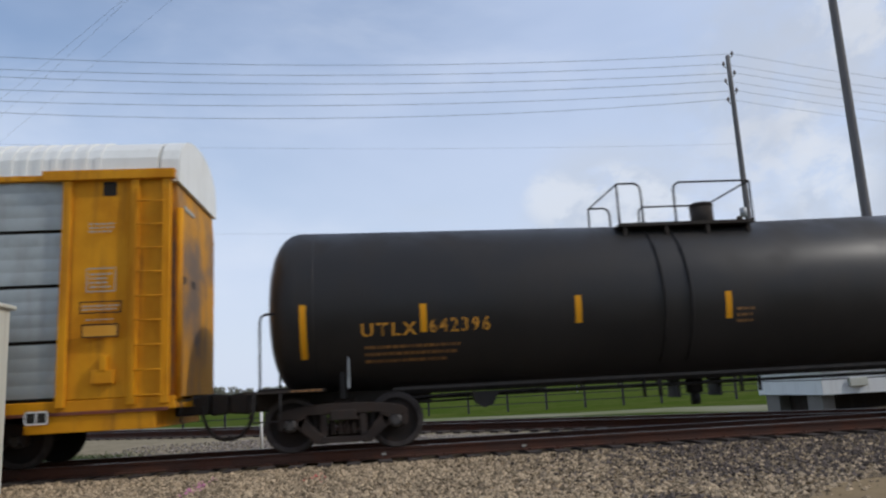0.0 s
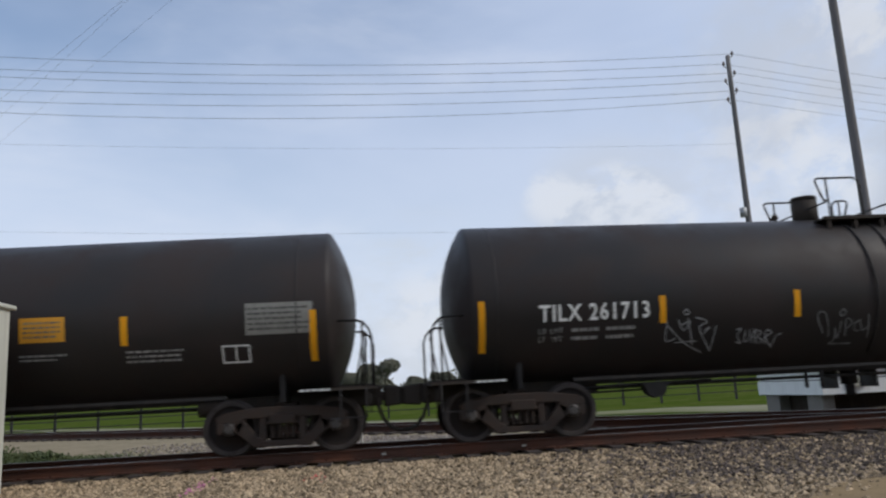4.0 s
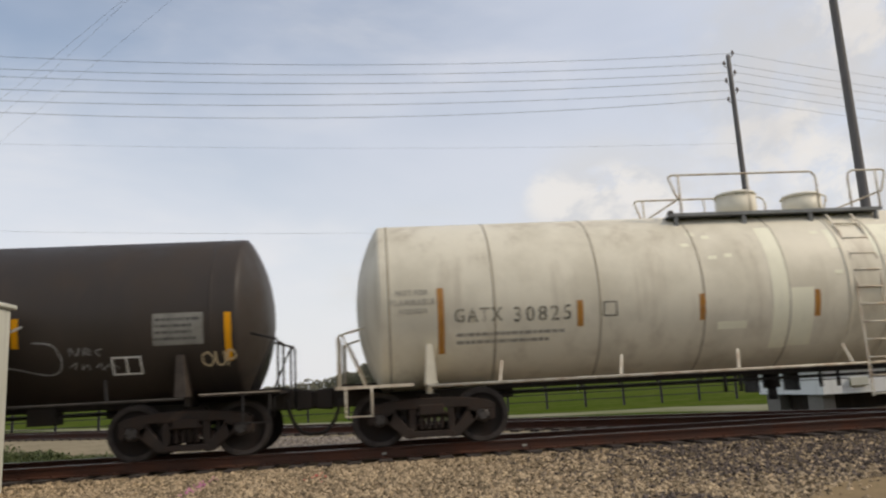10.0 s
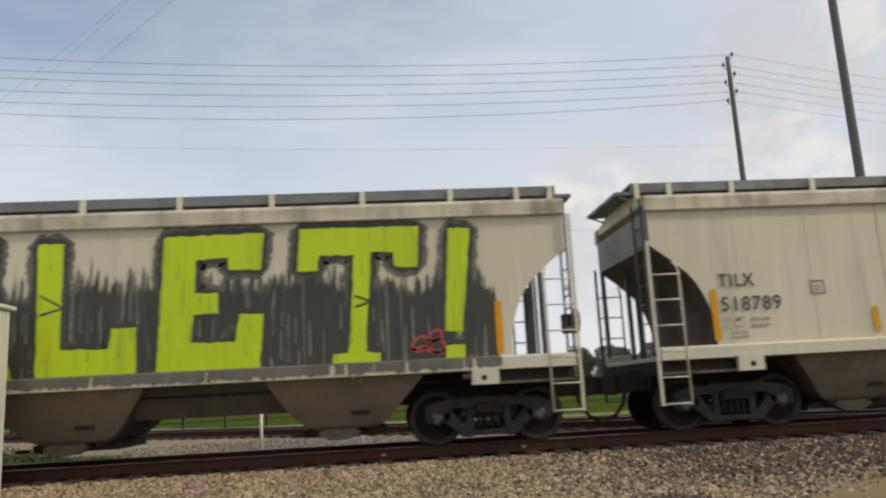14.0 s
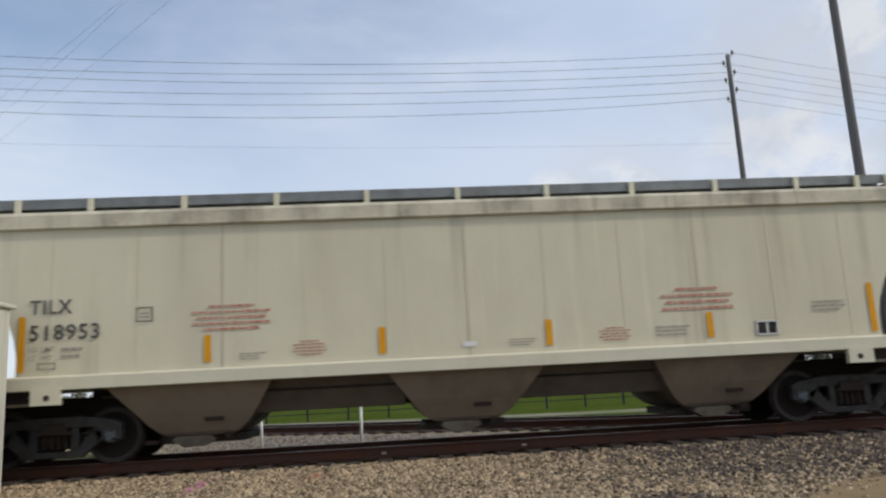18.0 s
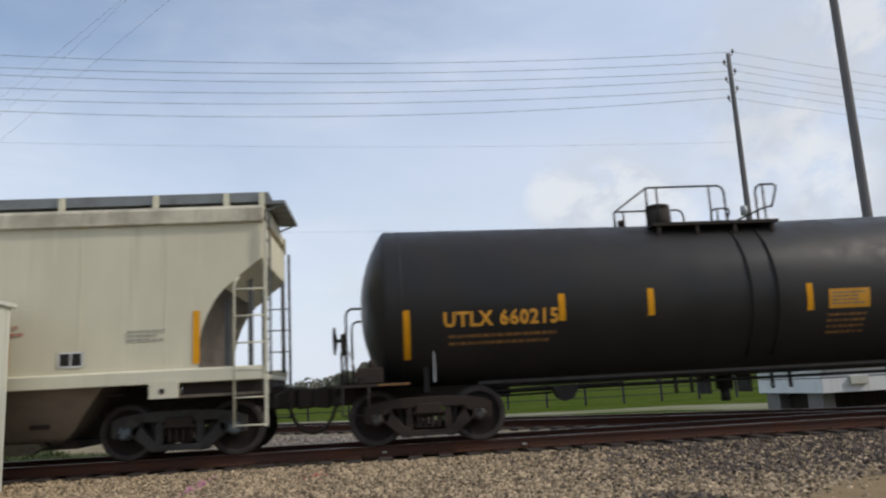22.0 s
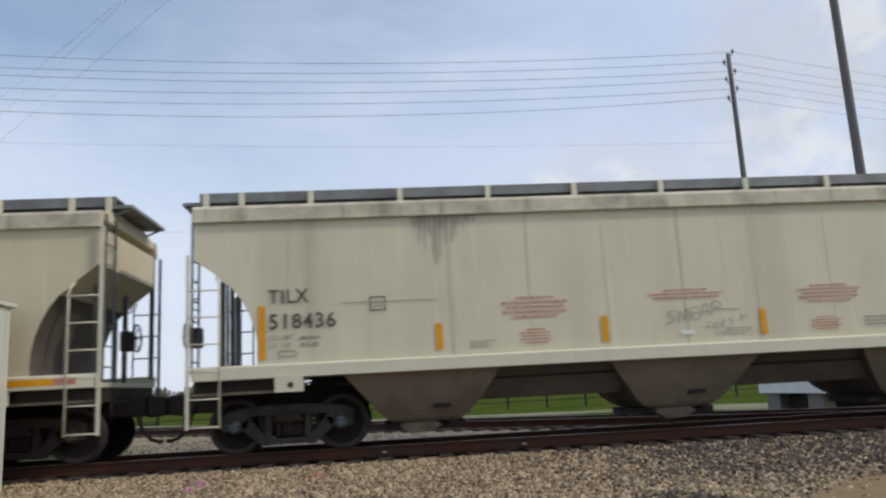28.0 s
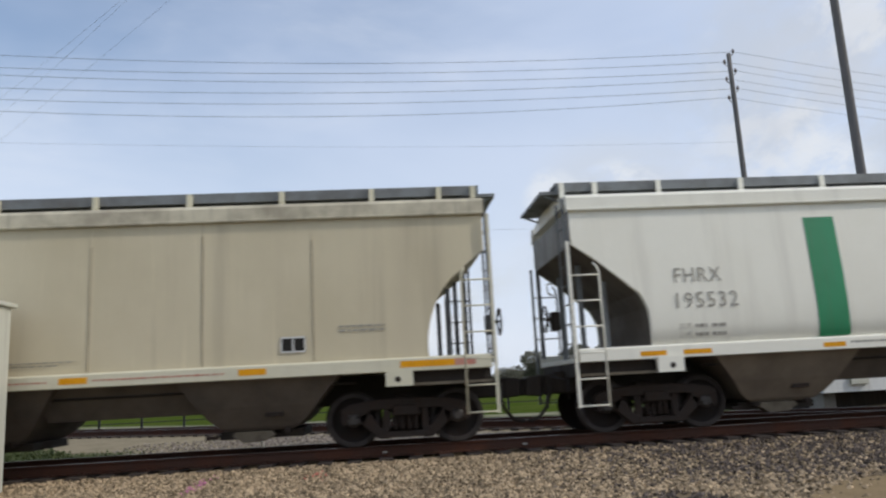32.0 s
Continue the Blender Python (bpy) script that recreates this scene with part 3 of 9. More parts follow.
# ================= ground, tracks =================
def strip(name, pts, x0, x1, mat, label, category, nx=60):
    """A bank of constant section (y, z) along the track, with a closed underside."""
    sh = Shape()
    n = len(pts)
    for i in range(nx + 1):
        x = x0 + (x1 - x0) * i / nx
        sh.v.extend((x, y, z) for y, z in pts)
    for i in range(nx):
        for j in range(n - 1):
            a = i * n + j
            sh.face((a, a + n, a + n + 1, a + 1), 0, True)
    ob = part(name, sh, mat)
    return tagged(ob, label, category, kind="structure")


g = Shape()
R0 = 2600.0
cuts = [-R0, -600, -200, -80, -30, 0, 30, 80, 200, 600, R0]
g.add([(x, y, -0.60) for x in cuts for y in cuts],
      [(i * 11 + j, (i + 1) * 11 + j, (i + 1) * 11 + j + 1, i * 11 + j + 1) for i in range(10) for j in range(10)])
tagged(part("ground", g, M["grass"]), "flat green field grass reaching to the far woods", "field", kind="structure")
strip("ballast_bed", [(-16, -0.59), (-7.5, -0.46), (-4.2, -0.36), (-2.2, -0.29), (-1.5, -0.245), (1.5, -0.21), (2.3, -0.27), (4.2, -0.34), (6.5, -0.595)],
      -460, 460, M["gravel"], "brown-grey gravel bed under the main track", "gravel", 92)

# crossing line, which runs off at an angle behind the main track
CR_A, CR_D = Vector((12.9, 0.0, 0.0)), Vector((-0.82, 0.572, 0.0)).normalized()
CR_N = Vector((-CR_D.y, CR_D.x, 0))
CR_M = Matrix.Translation(CR_A) @ Matrix.Rotation(math.atan2(CR_D.y, CR_D.x), 4, "Z")

RAILPROF = [(-0.070, -0.18), (0.070, -0.18), (0.070, -0.168), (0.012, -0.150), (0.009, -0.045), (0.036, -0.036), (0.036, -0.006),
            (0.028, 0.0), (-0.028, 0.0), (-0.036, -0.006), (-0.036, -0.036), (-0.009, -0.045), (-0.012, -0.150), (-0.070, -0.168)]


def rail_track(name, x0, x1, label):
    root = new(name)
    tagged(root, label, "railway track", kind="structure")
    for y in (-0.7535, 0.7535):
        sh = Shape().sweep_x([(y + a, b) for a, b in RAILPROF], x0, x1)
        for k in (6, 7, 8):
            sh.mi[k] = 1
        part("rail", sh, [M["rail"], M["railhead"]], root)
    return root


track = rail_track("track_main", -460, 460, "rust-brown steel rails on dark timber ties in gravel")
track2 = rail_track("track_crossing", 1.0, 120, "dark steel rails of a second line crossing at an angle")
track2.matrix_world = CR_M
bed2 = strip("ballast_bed_crossing", [(-3.2, -0.595), (-2.0, -0.24), (-1.4, -0.19), (0.9, -0.19), (0.98, -0.24), (1.0, -0.595)], 3.5, 120, M["darkgravel"],
             "sooty gravel bed under the crossing track", "gravel", 20)
bed2.matrix_world = CR_M @ Matrix.Translation((0, 0, 0.006))
pad = Shape()
for i in range(25):
    q = CR_A + CR_D * (4.2 + 4.0 * i) + CR_N * 0.95
    pad.v.extend(((q.x, 1.7, -0.283), (q.x, q.y * 0.5 + 0.9, -0.26 - 0.004 * i), (q.x, q.y, -0.232)))
for i in range(24):
    for k in (0, 1):
        pad.face((i * 3 + k, i * 3 + k + 1, i * 3 + k + 4, i * 3 + k + 3))
tagged(part("gravel_yard", pad, M["dirt"]), "pale grey-beige gravel between the two tracks", "gravel", kind="structure")
rd = Shape()
ROAD_NEAR = ((-90, 95), (-27, 46), (-9.3, 28.9), (1.0, 23.6), (8.4, 20.4), (12.4, 18.6), (14.4, 15.2), (40, 4))
ROAD_FAR = ((-94, 103), (-30.5, 53), (-10, 32.4), (1.4, 26.6), (9.2, 23.4), (14.8, 23.0), (17.4, 20.4), (48, 10))
rd.add([(x, y, -0.575) for p in zip(ROAD_NEAR, ROAD_FAR) for x, y in p], [(2 * i, 2 * i + 2, 2 * i + 3, 2 * i + 1) for i in range(7)])
soil = Shape()
for i in range(30):
    sx = 13.9 + 0.55 * i
    up = min(1.0, 0.25 + 0.5 * i) * (1 + 0.12 * math.sin(i * 1.9))
    soil.v.extend(((sx, 7.0, -0.62), (sx, 7.9 + 0.15 * math.sin(i * 2.3), -0.57 + 0.05 * up), (sx, 8.7, -0.56 + 0.16 * up), (sx, 9.6, -0.55 + 0.20 * up), (sx, 12.5, -0.62)))
for i in range(29):
    for k in range(4):
        soil.face((i * 5 + k, i * 5 + 5 + k, i * 5 + 6 + k, i * 5 + k + 1), 0, True)
tagged(part("bare_soil", soil, M["soil"]), "bare tan soil beside the raised shelter", "soil", kind="structure")
tagged(part("road", rd, M["road"]), "pale gravel road along the field edge", "road", kind="structure")


def path_top(x):
    """Upper edge of the bare path beside the gravel."""
    return np.interp(x, [4.1, 4.46, 5.0, 5.3, 6.2, 7.5, 11], [-7.4, -6.15, -5.6, -5.40, -5.17, -4.97, -4.7]) + 0.05 * np.sin(x * 9) + 0.03 * np.sin(x * 23)


path = Shape()
for i in range(71):
    px = 4.12 + 0.1 * i
    for k in range(6):
        py = float(path_top(px)) * (1 - k / 5) - 8.6 * k / 5
        path.v.append((px, py, float(np.interp(py, [-16, -7.5, -4.2], [-0.59, -0.46, -0.36])) + 0.014))
for i in range(70):
    for k in range(5):
        path.face((i * 6 + k, i * 6 + k + 1, i * 6 + k + 7, i * 6 + k + 6))
tagged(part("dirt_path", path, M["sand"]), "bare sandy path beside the gravel", "path", kind="structure")

# ================= rolling stock: shared pieces =================
WHEEL_R = 0.457


def wheelset_mesh(capmat):
    sh = Shape()
    sh.lathe_y([(-0.9, 0.075), (0.9, 0.075)], 0, 0, 12, [0])
    for s in (-1, 1):
        prof = [(0.815, 0.09), (0.835, 0.14), (0.800, 0.20), (0.775, 0.33), (0.790, 0.375), (0.828, 0.385), (0.828, 0.447), (0.820, 0.457), (0.745, 0.460),
                (0.730, 0.485), (0.700, 0.485), (0.695, 0.39), (0.735, 0.33), (0.745, 0.2), (0.70, 0.13), (0.70, 0.08)]
        mis = [0, 0, 0, 0, 1, 1, 1, 1, 1, 0, 0, 0, 0, 0, 0]
        sh.lathe_y([(s * a, r) for a, r in prof], 0, 0, 36, mis)
        sh.lathe_y([(s * 0.83, 0.12), (s * 1.00, 0.12), (s * 1.03, 0.105), (s * 1.055, 0.07)], 0, 0, 16, [2, 2, 2])
        for k in range(3):
            a = radians(90 + 120 * k)
            sh.cyl((0.075 * math.cos(a), s * 1.03, 0.075 * math.sin(a)), (0.075 * math.cos(a), s * 1.075, 0.075 * math.sin(a)), 0.018, 6, 0)
    return mesh_of("wheelset", sh, [M["wheel"], M["tread"], capmat])


WHEELSETS = {k: wheelset_mesh(M[k]) for k in ("cap", "capblue")}
YELLOW_CAP = wheelset_mesh(M["capyellow"])


def side_frame_mesh():
    sh = Shape()
    for s in (-1, 1):
        y0, y1 = (s * 0.90, s * 1.04) if s > 0 else (-1.04, -0.90)
        top = [(-1.08, 0.55), (-0.74, 0.55), (-0.62, 0.61), (0.62, 0.61), (0.74, 0.55), (1.08, 0.55), (1.10, 0.64), (0.98, 0.71), (0.70, 0.76), (0.35, 0.79), (-0.35, 0.79), (-0.70, 0.76), (-0.98, 0.71), (-1.10, 0.64)]
        sh.prism(top, y0, y1)
        for d in (-1, 1):
            leg = [(d * 1.09, 0.56), (d * 1.09, 0.40), (d * 1.02, 0.36), (d * 0.98, 0.42), (d * 0.97, 0.56)]
            sh.prism(leg if d < 0 else leg[::-1], y0, y1)
            jaw = [(d * 0.81, 0.56), (d * 0.81, 0.40), (d * 0.72, 0.36), (d * 0.60, 0.60)]
            sh.prism(jaw if d < 0 else jaw[::-1], y0, y1)
            dia = [(d * 0.79, 0.52), (d * 0.74, 0.37), (d * 0.46, 0.13), (d * 0.30, 0.12), (d * 0.30, 0.27), (d * 0.40, 0.30), (d * 0.64, 0.58)]
            sh.prism(dia if d < 0 else dia[::-1], y0, y1)
            col = [(d * 0.40, 0.26), (d * 0.27, 0.25), (d * 0.27, 0.63), (d * 0.38, 0.65)]
            sh.prism(col if d < 0 else col[::-1], y0 + 0.015, y1 - 0.015)
        sh.prism([(-0.40, 0.14), (0.40, 0.14), (0.36, 0.24), (-0.36, 0.24)], y0 - 0.01, y1 + 0.01)
        sh.prism([(-0.26, 0.50), (0.26, 0.50), (0.26, 0.56), (-0.26, 0.56)], y0 - 0.03, y1 + 0.03)
    return sh


def make_truck(cap):
    """Two-axle truck, its middle on the rail head at the origin."""
    bol = Shape().box(-0.22, 0.22, -1.10, 1.10, 0.50, 0.68)
    bol.box(-0.20, 0.20, -0.45, 0.45, 0.66, 0.86)
    truck = part("truck", bol, M["steel"], bevel=0.02)
    sf = side_frame_mesh()
    half = len(sf.f) // 2
    for k in range(2):
        one = Shape()
        one.v, one.f, one.mi, one.sm = sf.v, sf.f[k * half:(k + 1) * half], sf.mi[k * half:(k + 1) * half], sf.sm[k * half:(k + 1) * half]
        part("side_frame", compact(one), M["steelgrey"] if cap == "capblue" else M["steel"], truck, bevel=0.012)
    for s in (-1, 1):
        sp = Shape()
        for x in (-0.17, -0.057, 0.057, 0.17):
            for i in range(5):
                sp.cyl((x, s * 0.97, 0.275 + i * 0.046), (x, s * 0.97, 0.305 + i * 0.046), 0.048, 8)
            sp.cyl((x, s * 0.97, 0.27), (x, s * 0.97, 0.50), 0.036, 8)
        part("spring_pack", sp, M["steel"], truck)
    br = Shape()
    for d in (-1, 1):
        br.box(d * 0.42 - 0.03, d * 0.42 + 0.03, -0.8, 0.8, 0.36, 0.42)
    br.bar((-0.42, 0.1, 0.40), (0.42, 0.1, 0.46), 0.05)
    part("brake_rigging", br, M["under"], truck)
    for d in (-1, 1):
        w = part("wheelset", WHEELSETS[cap], None, truck)
        w.matrix_basis = pose(d * 0.889, 0, WHEEL_R)
    return truck


def compact(sh):
    """Drop the points that no face uses."""
    used = sorted({i for f in sh.f for i in f})
    at = {u: k for k, u in enumerate(used)}
    out = Shape()
    out.v, out.f, out.mi, out.sm = [sh.v[u] for u in used], [tuple(at[i] for i in f) for f in sh.f], sh.mi, sh.sm
    return out


TRUCKS = {k: make_truck(k) for k in ("cap", "capblue")}


def put_truck(car, x, cap="cap"):
    t = copy_thing(TRUCKS[cap], pose(x, 0, 0))
    t.parent = car
    return t


def coupler(car, x, d):
    """Knuckle coupler whose face is at x; d: -1 at the front end, 1 at the rear end of a car."""
    sh = Shape()
    sh.bar((x - d * 1.3, 0, 0.86), (x - d * 0.28, 0, 0.86), 0.16, 0.14)
    sh.prism([(x - d * 0.34, 0.67), (x - d * 0.02, 0.70), (x - d * 0.02, 1.03), (x - d * 0.34, 1.06)][::d], -0.21 + d * 0.04, 0.17 + d * 0.04)
    sh.box(min(x - d * 0.1, x + d * 0.06), max(x - d * 0.1, x + d * 0.06), 0.02 * d - 0.09, 0.02 * d + 0.05, 0.70, 1.02)
    part("coupler", sh, M["under"], car, bevel=0.03)
    pts = [(x - d * 0.46, -0.32, 0.86), (x - d * 0.44, -0.34, 0.70), (x - d * 0.36, -0.34, 0.48), (x - d * 0.22, -0.34, 0.31), (x - d * 0.08, -0.34, 0.26), (x, -0.34, 0.27)]
    part("draft_housing", Shape().box(*sorted((x - d * 0.36, x - d * 1.2)), -0.30, 0.30, 0.70, 1.06), M["under"], car, bevel=0.03)
    part("air_hose", Shape().tube(pts, 0.034, 6), M["under"], car)
    part("cut_lever", Shape().tube([(x - d * 0.55, -1.35, 0.62), (x - d * 0.55, -1.35, 0.95), (x - d * 0.5, -0.25, 1.02), (x - d * 0.30, -0.1, 1.05)], 0.014, 5), M["pipedark"], car)


def ladder(name, car, x0, x1, y, z0, z1, mat, step=0.40, r=0.013, foot=True):
    sh = Shape()
    for x in (x0, x1):
        sh.bar((x, y, z0), (x, y, z1), 0.034, 0.022)
    n = int((z1 - z0) / step)
    for i in range(n + 1):
        z = z0 + 0.03 + i * step
        sh.cyl((x0, y, z), (x1, y, z), r, 6)
    return part(name, sh, mat, car)




def on_wall(depth):
    return lambda x, z: (x, -depth, z)


# ---- covered hopper ----
def round_side(z):
    """Half width of a round-sided car at height z."""
    return 1.552 + 0.10 * max(0.0, math.sin(math.pi * min(max((z - 1.45) / 2.38, 0), 1) ** 0.5)) ** 0.9


def hopper(L, paint, sill, bay, post, cap, rib_step=1.355, square=False, wheel_end=-1):
    """Three-bay covered hopper; x runs from one coupler face to the other."""
    h = L / 2
    car = new("covered_hopper_car")
    e, c = 0.74, 1.80
    cut = [(e, 3.23), (1.10, 2.95), (1.15, 2.885), (1.34, 2.74), (1.50, 2.54), (1.62, 2.31), (1.71, 2.06), (1.76, 1.80), (1.77, 1.58), (1.75, 1.36)]
    if square:
        cut = [(e, 3.25), (e + 0.45, 2.92), (c + 0.05, 2.35), (c + 0.18, 2.1), (c + 0.2, 1.9), (c + 0.2, 1.36)]
    left = [(x - h, z) for x, z in cut]
    right = [(h - x, z) for x, z in reversed(cut)]
    outline = [(e - h, 3.86)] + left + right + [(h - e, 3.86)]
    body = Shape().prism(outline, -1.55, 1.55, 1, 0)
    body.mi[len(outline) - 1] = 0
    # front end face takes the shade-greyed colour, rear upper faces plain paint
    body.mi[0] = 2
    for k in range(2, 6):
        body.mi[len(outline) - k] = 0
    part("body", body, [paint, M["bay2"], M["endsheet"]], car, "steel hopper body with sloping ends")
    if square:
        # round-sided car: bulging side sheets closed at their ends
        for s in (-1, 1):
            sh = Shape()
            for i in range(17):
                z = 1.45 + 2.38 * i / 16
                xe = float(np.interp(z, [q[1] for q in reversed(cut)], [q[0] for q in reversed(cut)])) - h
                y = s * round_side(z)
                sh.v.extend(((xe, s * 1.54, z), (xe, y, z), (xe, y, z), (-xe, y, z), (-xe, y, z), (-xe, s * 1.54, z)))
            for i in range(16):
                for k in (0, 2, 4):
                    q = (6 * i + k, 6 * i + k + 1, 6 * i + k + 7, 6 * i + k + 6)
                    sh.face(q if s < 0 else q[::-1], 0, k == 2)
            part("side_sheet", sh, paint, car)
    # side sheets: welded vertical seams, grimy along their edges
    n = int((h - 2.0) / rib_step)
    for i in range(-n, n + 1):
        if rib_step > 1.6:
            part("side_rib", Shape().box(i * rib_step - 0.014, i * rib_step + 0.014, -1.560, -1.548, 1.46, 3.62 - 0.12 * (i % 2)), M["seam"], car)
        part("seam", Shape().box(i * rib_step - 0.016, i * rib_step + 0.016, -1.556, -1.548, 1.44, 3.84), paint if rib_step > 1.6 or i % 3 else M["seampale"], car)
    for s in (-1, 1):
        sh = Shape().sweep_x([(s * 1.50, 1.22), (s * 1.63, 1.22), (s * 1.63, 1.43), (s * 1.575, 1.45), (s * 1.50, 1.45)][::s], -h + e - 0.02, h - e + 0.02)
        part("side_sill", sh, sill, car, bevel=0.012)
        sh = Shape().sweep_x([(s * 1.50, 3.84), (s * 1.62, 3.845), (s * 1.625, 3.875), (s * 1.60, 3.885), (s * 1.59, 4.08), (s * 1.54, 4.14), (s * 1.42, 4.15)][::s], -h + e - 0.03, h - e + 0.03)
        part("top_chord", sh, M["chord"] if not square else paint, car)
    rf = Shape().sweep_x([(-1.45, 4.02), (1.45, 4.02), (1.42, 4.145), (0.7, 4.28), (-0.7, 4.28), (-1.42, 4.145)], -h + e, h - e)
    part("roof", rf, paint, car)
    ht = Shape()
    ht.sweep_x([(0.70, 4.20), (0.70, 4.46)] + [(0.62 * math.cos(radians(a)), 4.36 + 0.13 * math.sin(radians(a))) for a in range(0, 181, 20)] + [(-0.70, 4.46), (-0.70, 4.20)], -h + e + 0.05, h - e - 0.05)
    for i in range(24):
        xx = -h + e + 0.9 + i * (L - 2 * e - 1.8) / 23
        ht.box(xx - 0.03, xx + 0.03, -0.50, 0.50, 4.26, 4.505)
    part("roof_hatch", ht, M["roofgrey"], car, "long grey trough hatch")
    for s in (-1, 1):
        rb = Shape().box(-h + e - 0.05, h - e + 0.05, s * 0.74 - 0.22, s * 0.74 + 0.22, 4.475, 4.51)
        rb.box(-h + e - 0.05, h - e + 0.05, s * 0.96 - 0.012, s * 0.96 + 0.012, 4.345, 4.52)
        part("running_board", rb, M["roofgrey"], car)
    xs = [0.80, 1.42, 2.63] + [4.22 + 1.60 * i for i in range(3)]
    xs = xs + [h] + [L - v for v in xs]
    for v in xs:
        part("roof_bracket", Shape().box(v - h - 0.045, v - h + 0.045, -1.03, -0.965, 4.14, 4.50), sill, car)
    for d in (-1, 1):
        ends = sorted((d * (h - e - 0.04), d * (h - 0.40)))
        eb = Shape().box(*ends, -0.98, 0.98, 4.30, 4.36)
        for y in (-0.9, 0.9):
            eb.bar((d * (h - e - 0.02), y, 4.18), (d * (h - 0.45), y, 4.30), 0.03)
        part("end_running_board", eb, M["roofgrey"], car)
        # end frame: corner posts, platform, uprights under the slope sheet
        part("corner_post", Shape().box(*sorted((d * (h - e - 0.07), d * (h - e))), 1.45, 1.55, 1.40, 3.88), post, car)
        for y, dx, zt in ((-0.75, 0.30, 3.0), (0.75, 0.30, 3.0), (-1.15, 0.62, 2.62), (1.15, 0.62, 2.62)):
            part("end_upright", Shape().box(*sorted((d * (h - e - dx - 0.05), d * (h - e - dx + 0.03))), y - 0.03, y + 0.03, 1.3, zt), post, car)
        part("end_platform", Shape().box(*sorted((d * (h - c - 0.1), d * (h - e + 0.02))), -1.5, 1.5, 1.22, 1.30), sill, car, bevel=0.01)
        part("end_sill", Shape().box(*sorted((d * (h - e - 0.12), d * (h - e))), -1.5, 1.5, 0.98, 1.22).box(*sorted((d * (h - 4.2), d * (h - 0.55))), -0.32, 0.32, 0.74, 1.10), M["under"], car)
        for y in (-1.625, 1.625):
            sl = Shape().box(*sorted((d * (h - 0.635), d * (h - 0.685))), y - 0.02, y + 0.02, 0.47, 3.30 if d < 0 else 3.84)
            sl.tube([(d * (h - 1.17), y, 0.47), (d * (h - 1.17), y, 2.74), (d * (h - 1.15), y * 0.99, 2.84), (d * (h - 1.10), y * 0.96, 2.92)], 0.019, 6)
            for i in range(6):
                sl.cyl((d * (h - 0.66), y, 0.50 + 0.44 * i), (d * (h - 1.17), y, 0.50 + 0.44 * i), 0.014, 6)
            # far ladder is coloured end-frame grey for its shade, near one in sill paint
            part("side_ladder", sl, sill if y < 0 else post, car)
        # open channel between the jacking pad and the ladder
        part("end_channel", Shape().box(*sorted((d * (h - 2.05), d * (h - 0.70))), -1.59, -1.50, 0.985, 1.03), M["chute"], car)
        part("channel_web", Shape().box(*sorted((d * (h - 2.05), d * (h - 0.74))), -1.46, -1.44, 1.03, 1.22), M["under"], car)
        er = Shape()
        for i in range(8):
            er.cyl((d * (h - e + 0.06), -1.42, 1.55 + i * 0.34), (d * (h - e + 0.06), -0.96, 1.55 + i * 0.34), 0.014, 6)
        for y in (-1.42, -0.96):
            er.bar((d * (h - e + 0.06), y, 1.3), (d * (h - e + 0.06), y, 4.1), 0.035)
        part("end_ladder", er, post, car)
        jp = Shape().box(*sorted((d * (h - 2.05), d * (h - 2.50))), -1.66, -1.56, 0.99, 1.26)
        jp.cyl((d * (h - 2.30), -1.665, 1.10), (d * (h - 2.30), -1.655, 1.10), 0.05, 10, 1)
        part("jacking_pad", jp, [sill, M["under"]], car)
        coupler(car, d * h, d)
        put_truck(car, d * (h - 2.18), cap)
    # brake wheel and its gear box on the end post
    bw = Shape()
    xw = wheel_end * (h - 0.40)
    zw, yw, rw = 2.05, -0.60, 0.235
    bw.tube([(xw, yw + rw * math.cos(radians(a)), zw + rw * math.sin(radians(a))) for a in range(0, 361, 20)], 0.018, 6)
    for a in range(0, 360, 60):
        bw.cyl((xw - wheel_end * 0.05, yw, zw), (xw, yw + rw * math.cos(radians(a)), zw + rw * math.sin(radians(a))), 0.012, 5)
    bw.cyl((xw, yw, zw), (xw - wheel_end * 0.20, yw, zw), 0.028, 8)
    part("brake_wheel", bw, M["under"], car)
    part("brake_housing", Shape().box(*sorted((wheel_end * (h - 0.50), wheel_end * (h - 0.66))), yw - 0.11, yw + 0.11, zw - 0.22, zw + 0.13), M["under"], car, bevel=0.02)
    part("grab_iron", Shape().tube([(wheel_end * (h - 0.60), yw, 2.70), (wheel_end * (h - 0.48), yw, 2.70), (wheel_end * (h - 0.50), yw, 2.52), (wheel_end * (h - 0.60), yw, 2.48)], 0.014, 6), post, car)
    # centre sill and bays
    part("centre_sill", Shape().box(-h + 2.5, h - 2.5, -0.28, 0.28, 0.70, 1.22), M["under"], car)
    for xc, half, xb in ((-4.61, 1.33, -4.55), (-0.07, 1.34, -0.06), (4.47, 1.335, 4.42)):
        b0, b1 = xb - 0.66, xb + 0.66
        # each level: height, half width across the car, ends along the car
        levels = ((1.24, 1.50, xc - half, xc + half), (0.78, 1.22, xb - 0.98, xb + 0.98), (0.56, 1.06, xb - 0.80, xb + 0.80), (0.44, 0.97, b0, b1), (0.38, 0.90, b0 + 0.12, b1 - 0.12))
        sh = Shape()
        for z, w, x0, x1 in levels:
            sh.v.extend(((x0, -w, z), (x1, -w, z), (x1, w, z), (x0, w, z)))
        # bay ends use the dark slot, their underbody shade painted in
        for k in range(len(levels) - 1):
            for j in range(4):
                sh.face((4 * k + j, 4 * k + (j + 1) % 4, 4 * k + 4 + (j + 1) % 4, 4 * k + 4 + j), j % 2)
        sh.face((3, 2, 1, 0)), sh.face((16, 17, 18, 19))
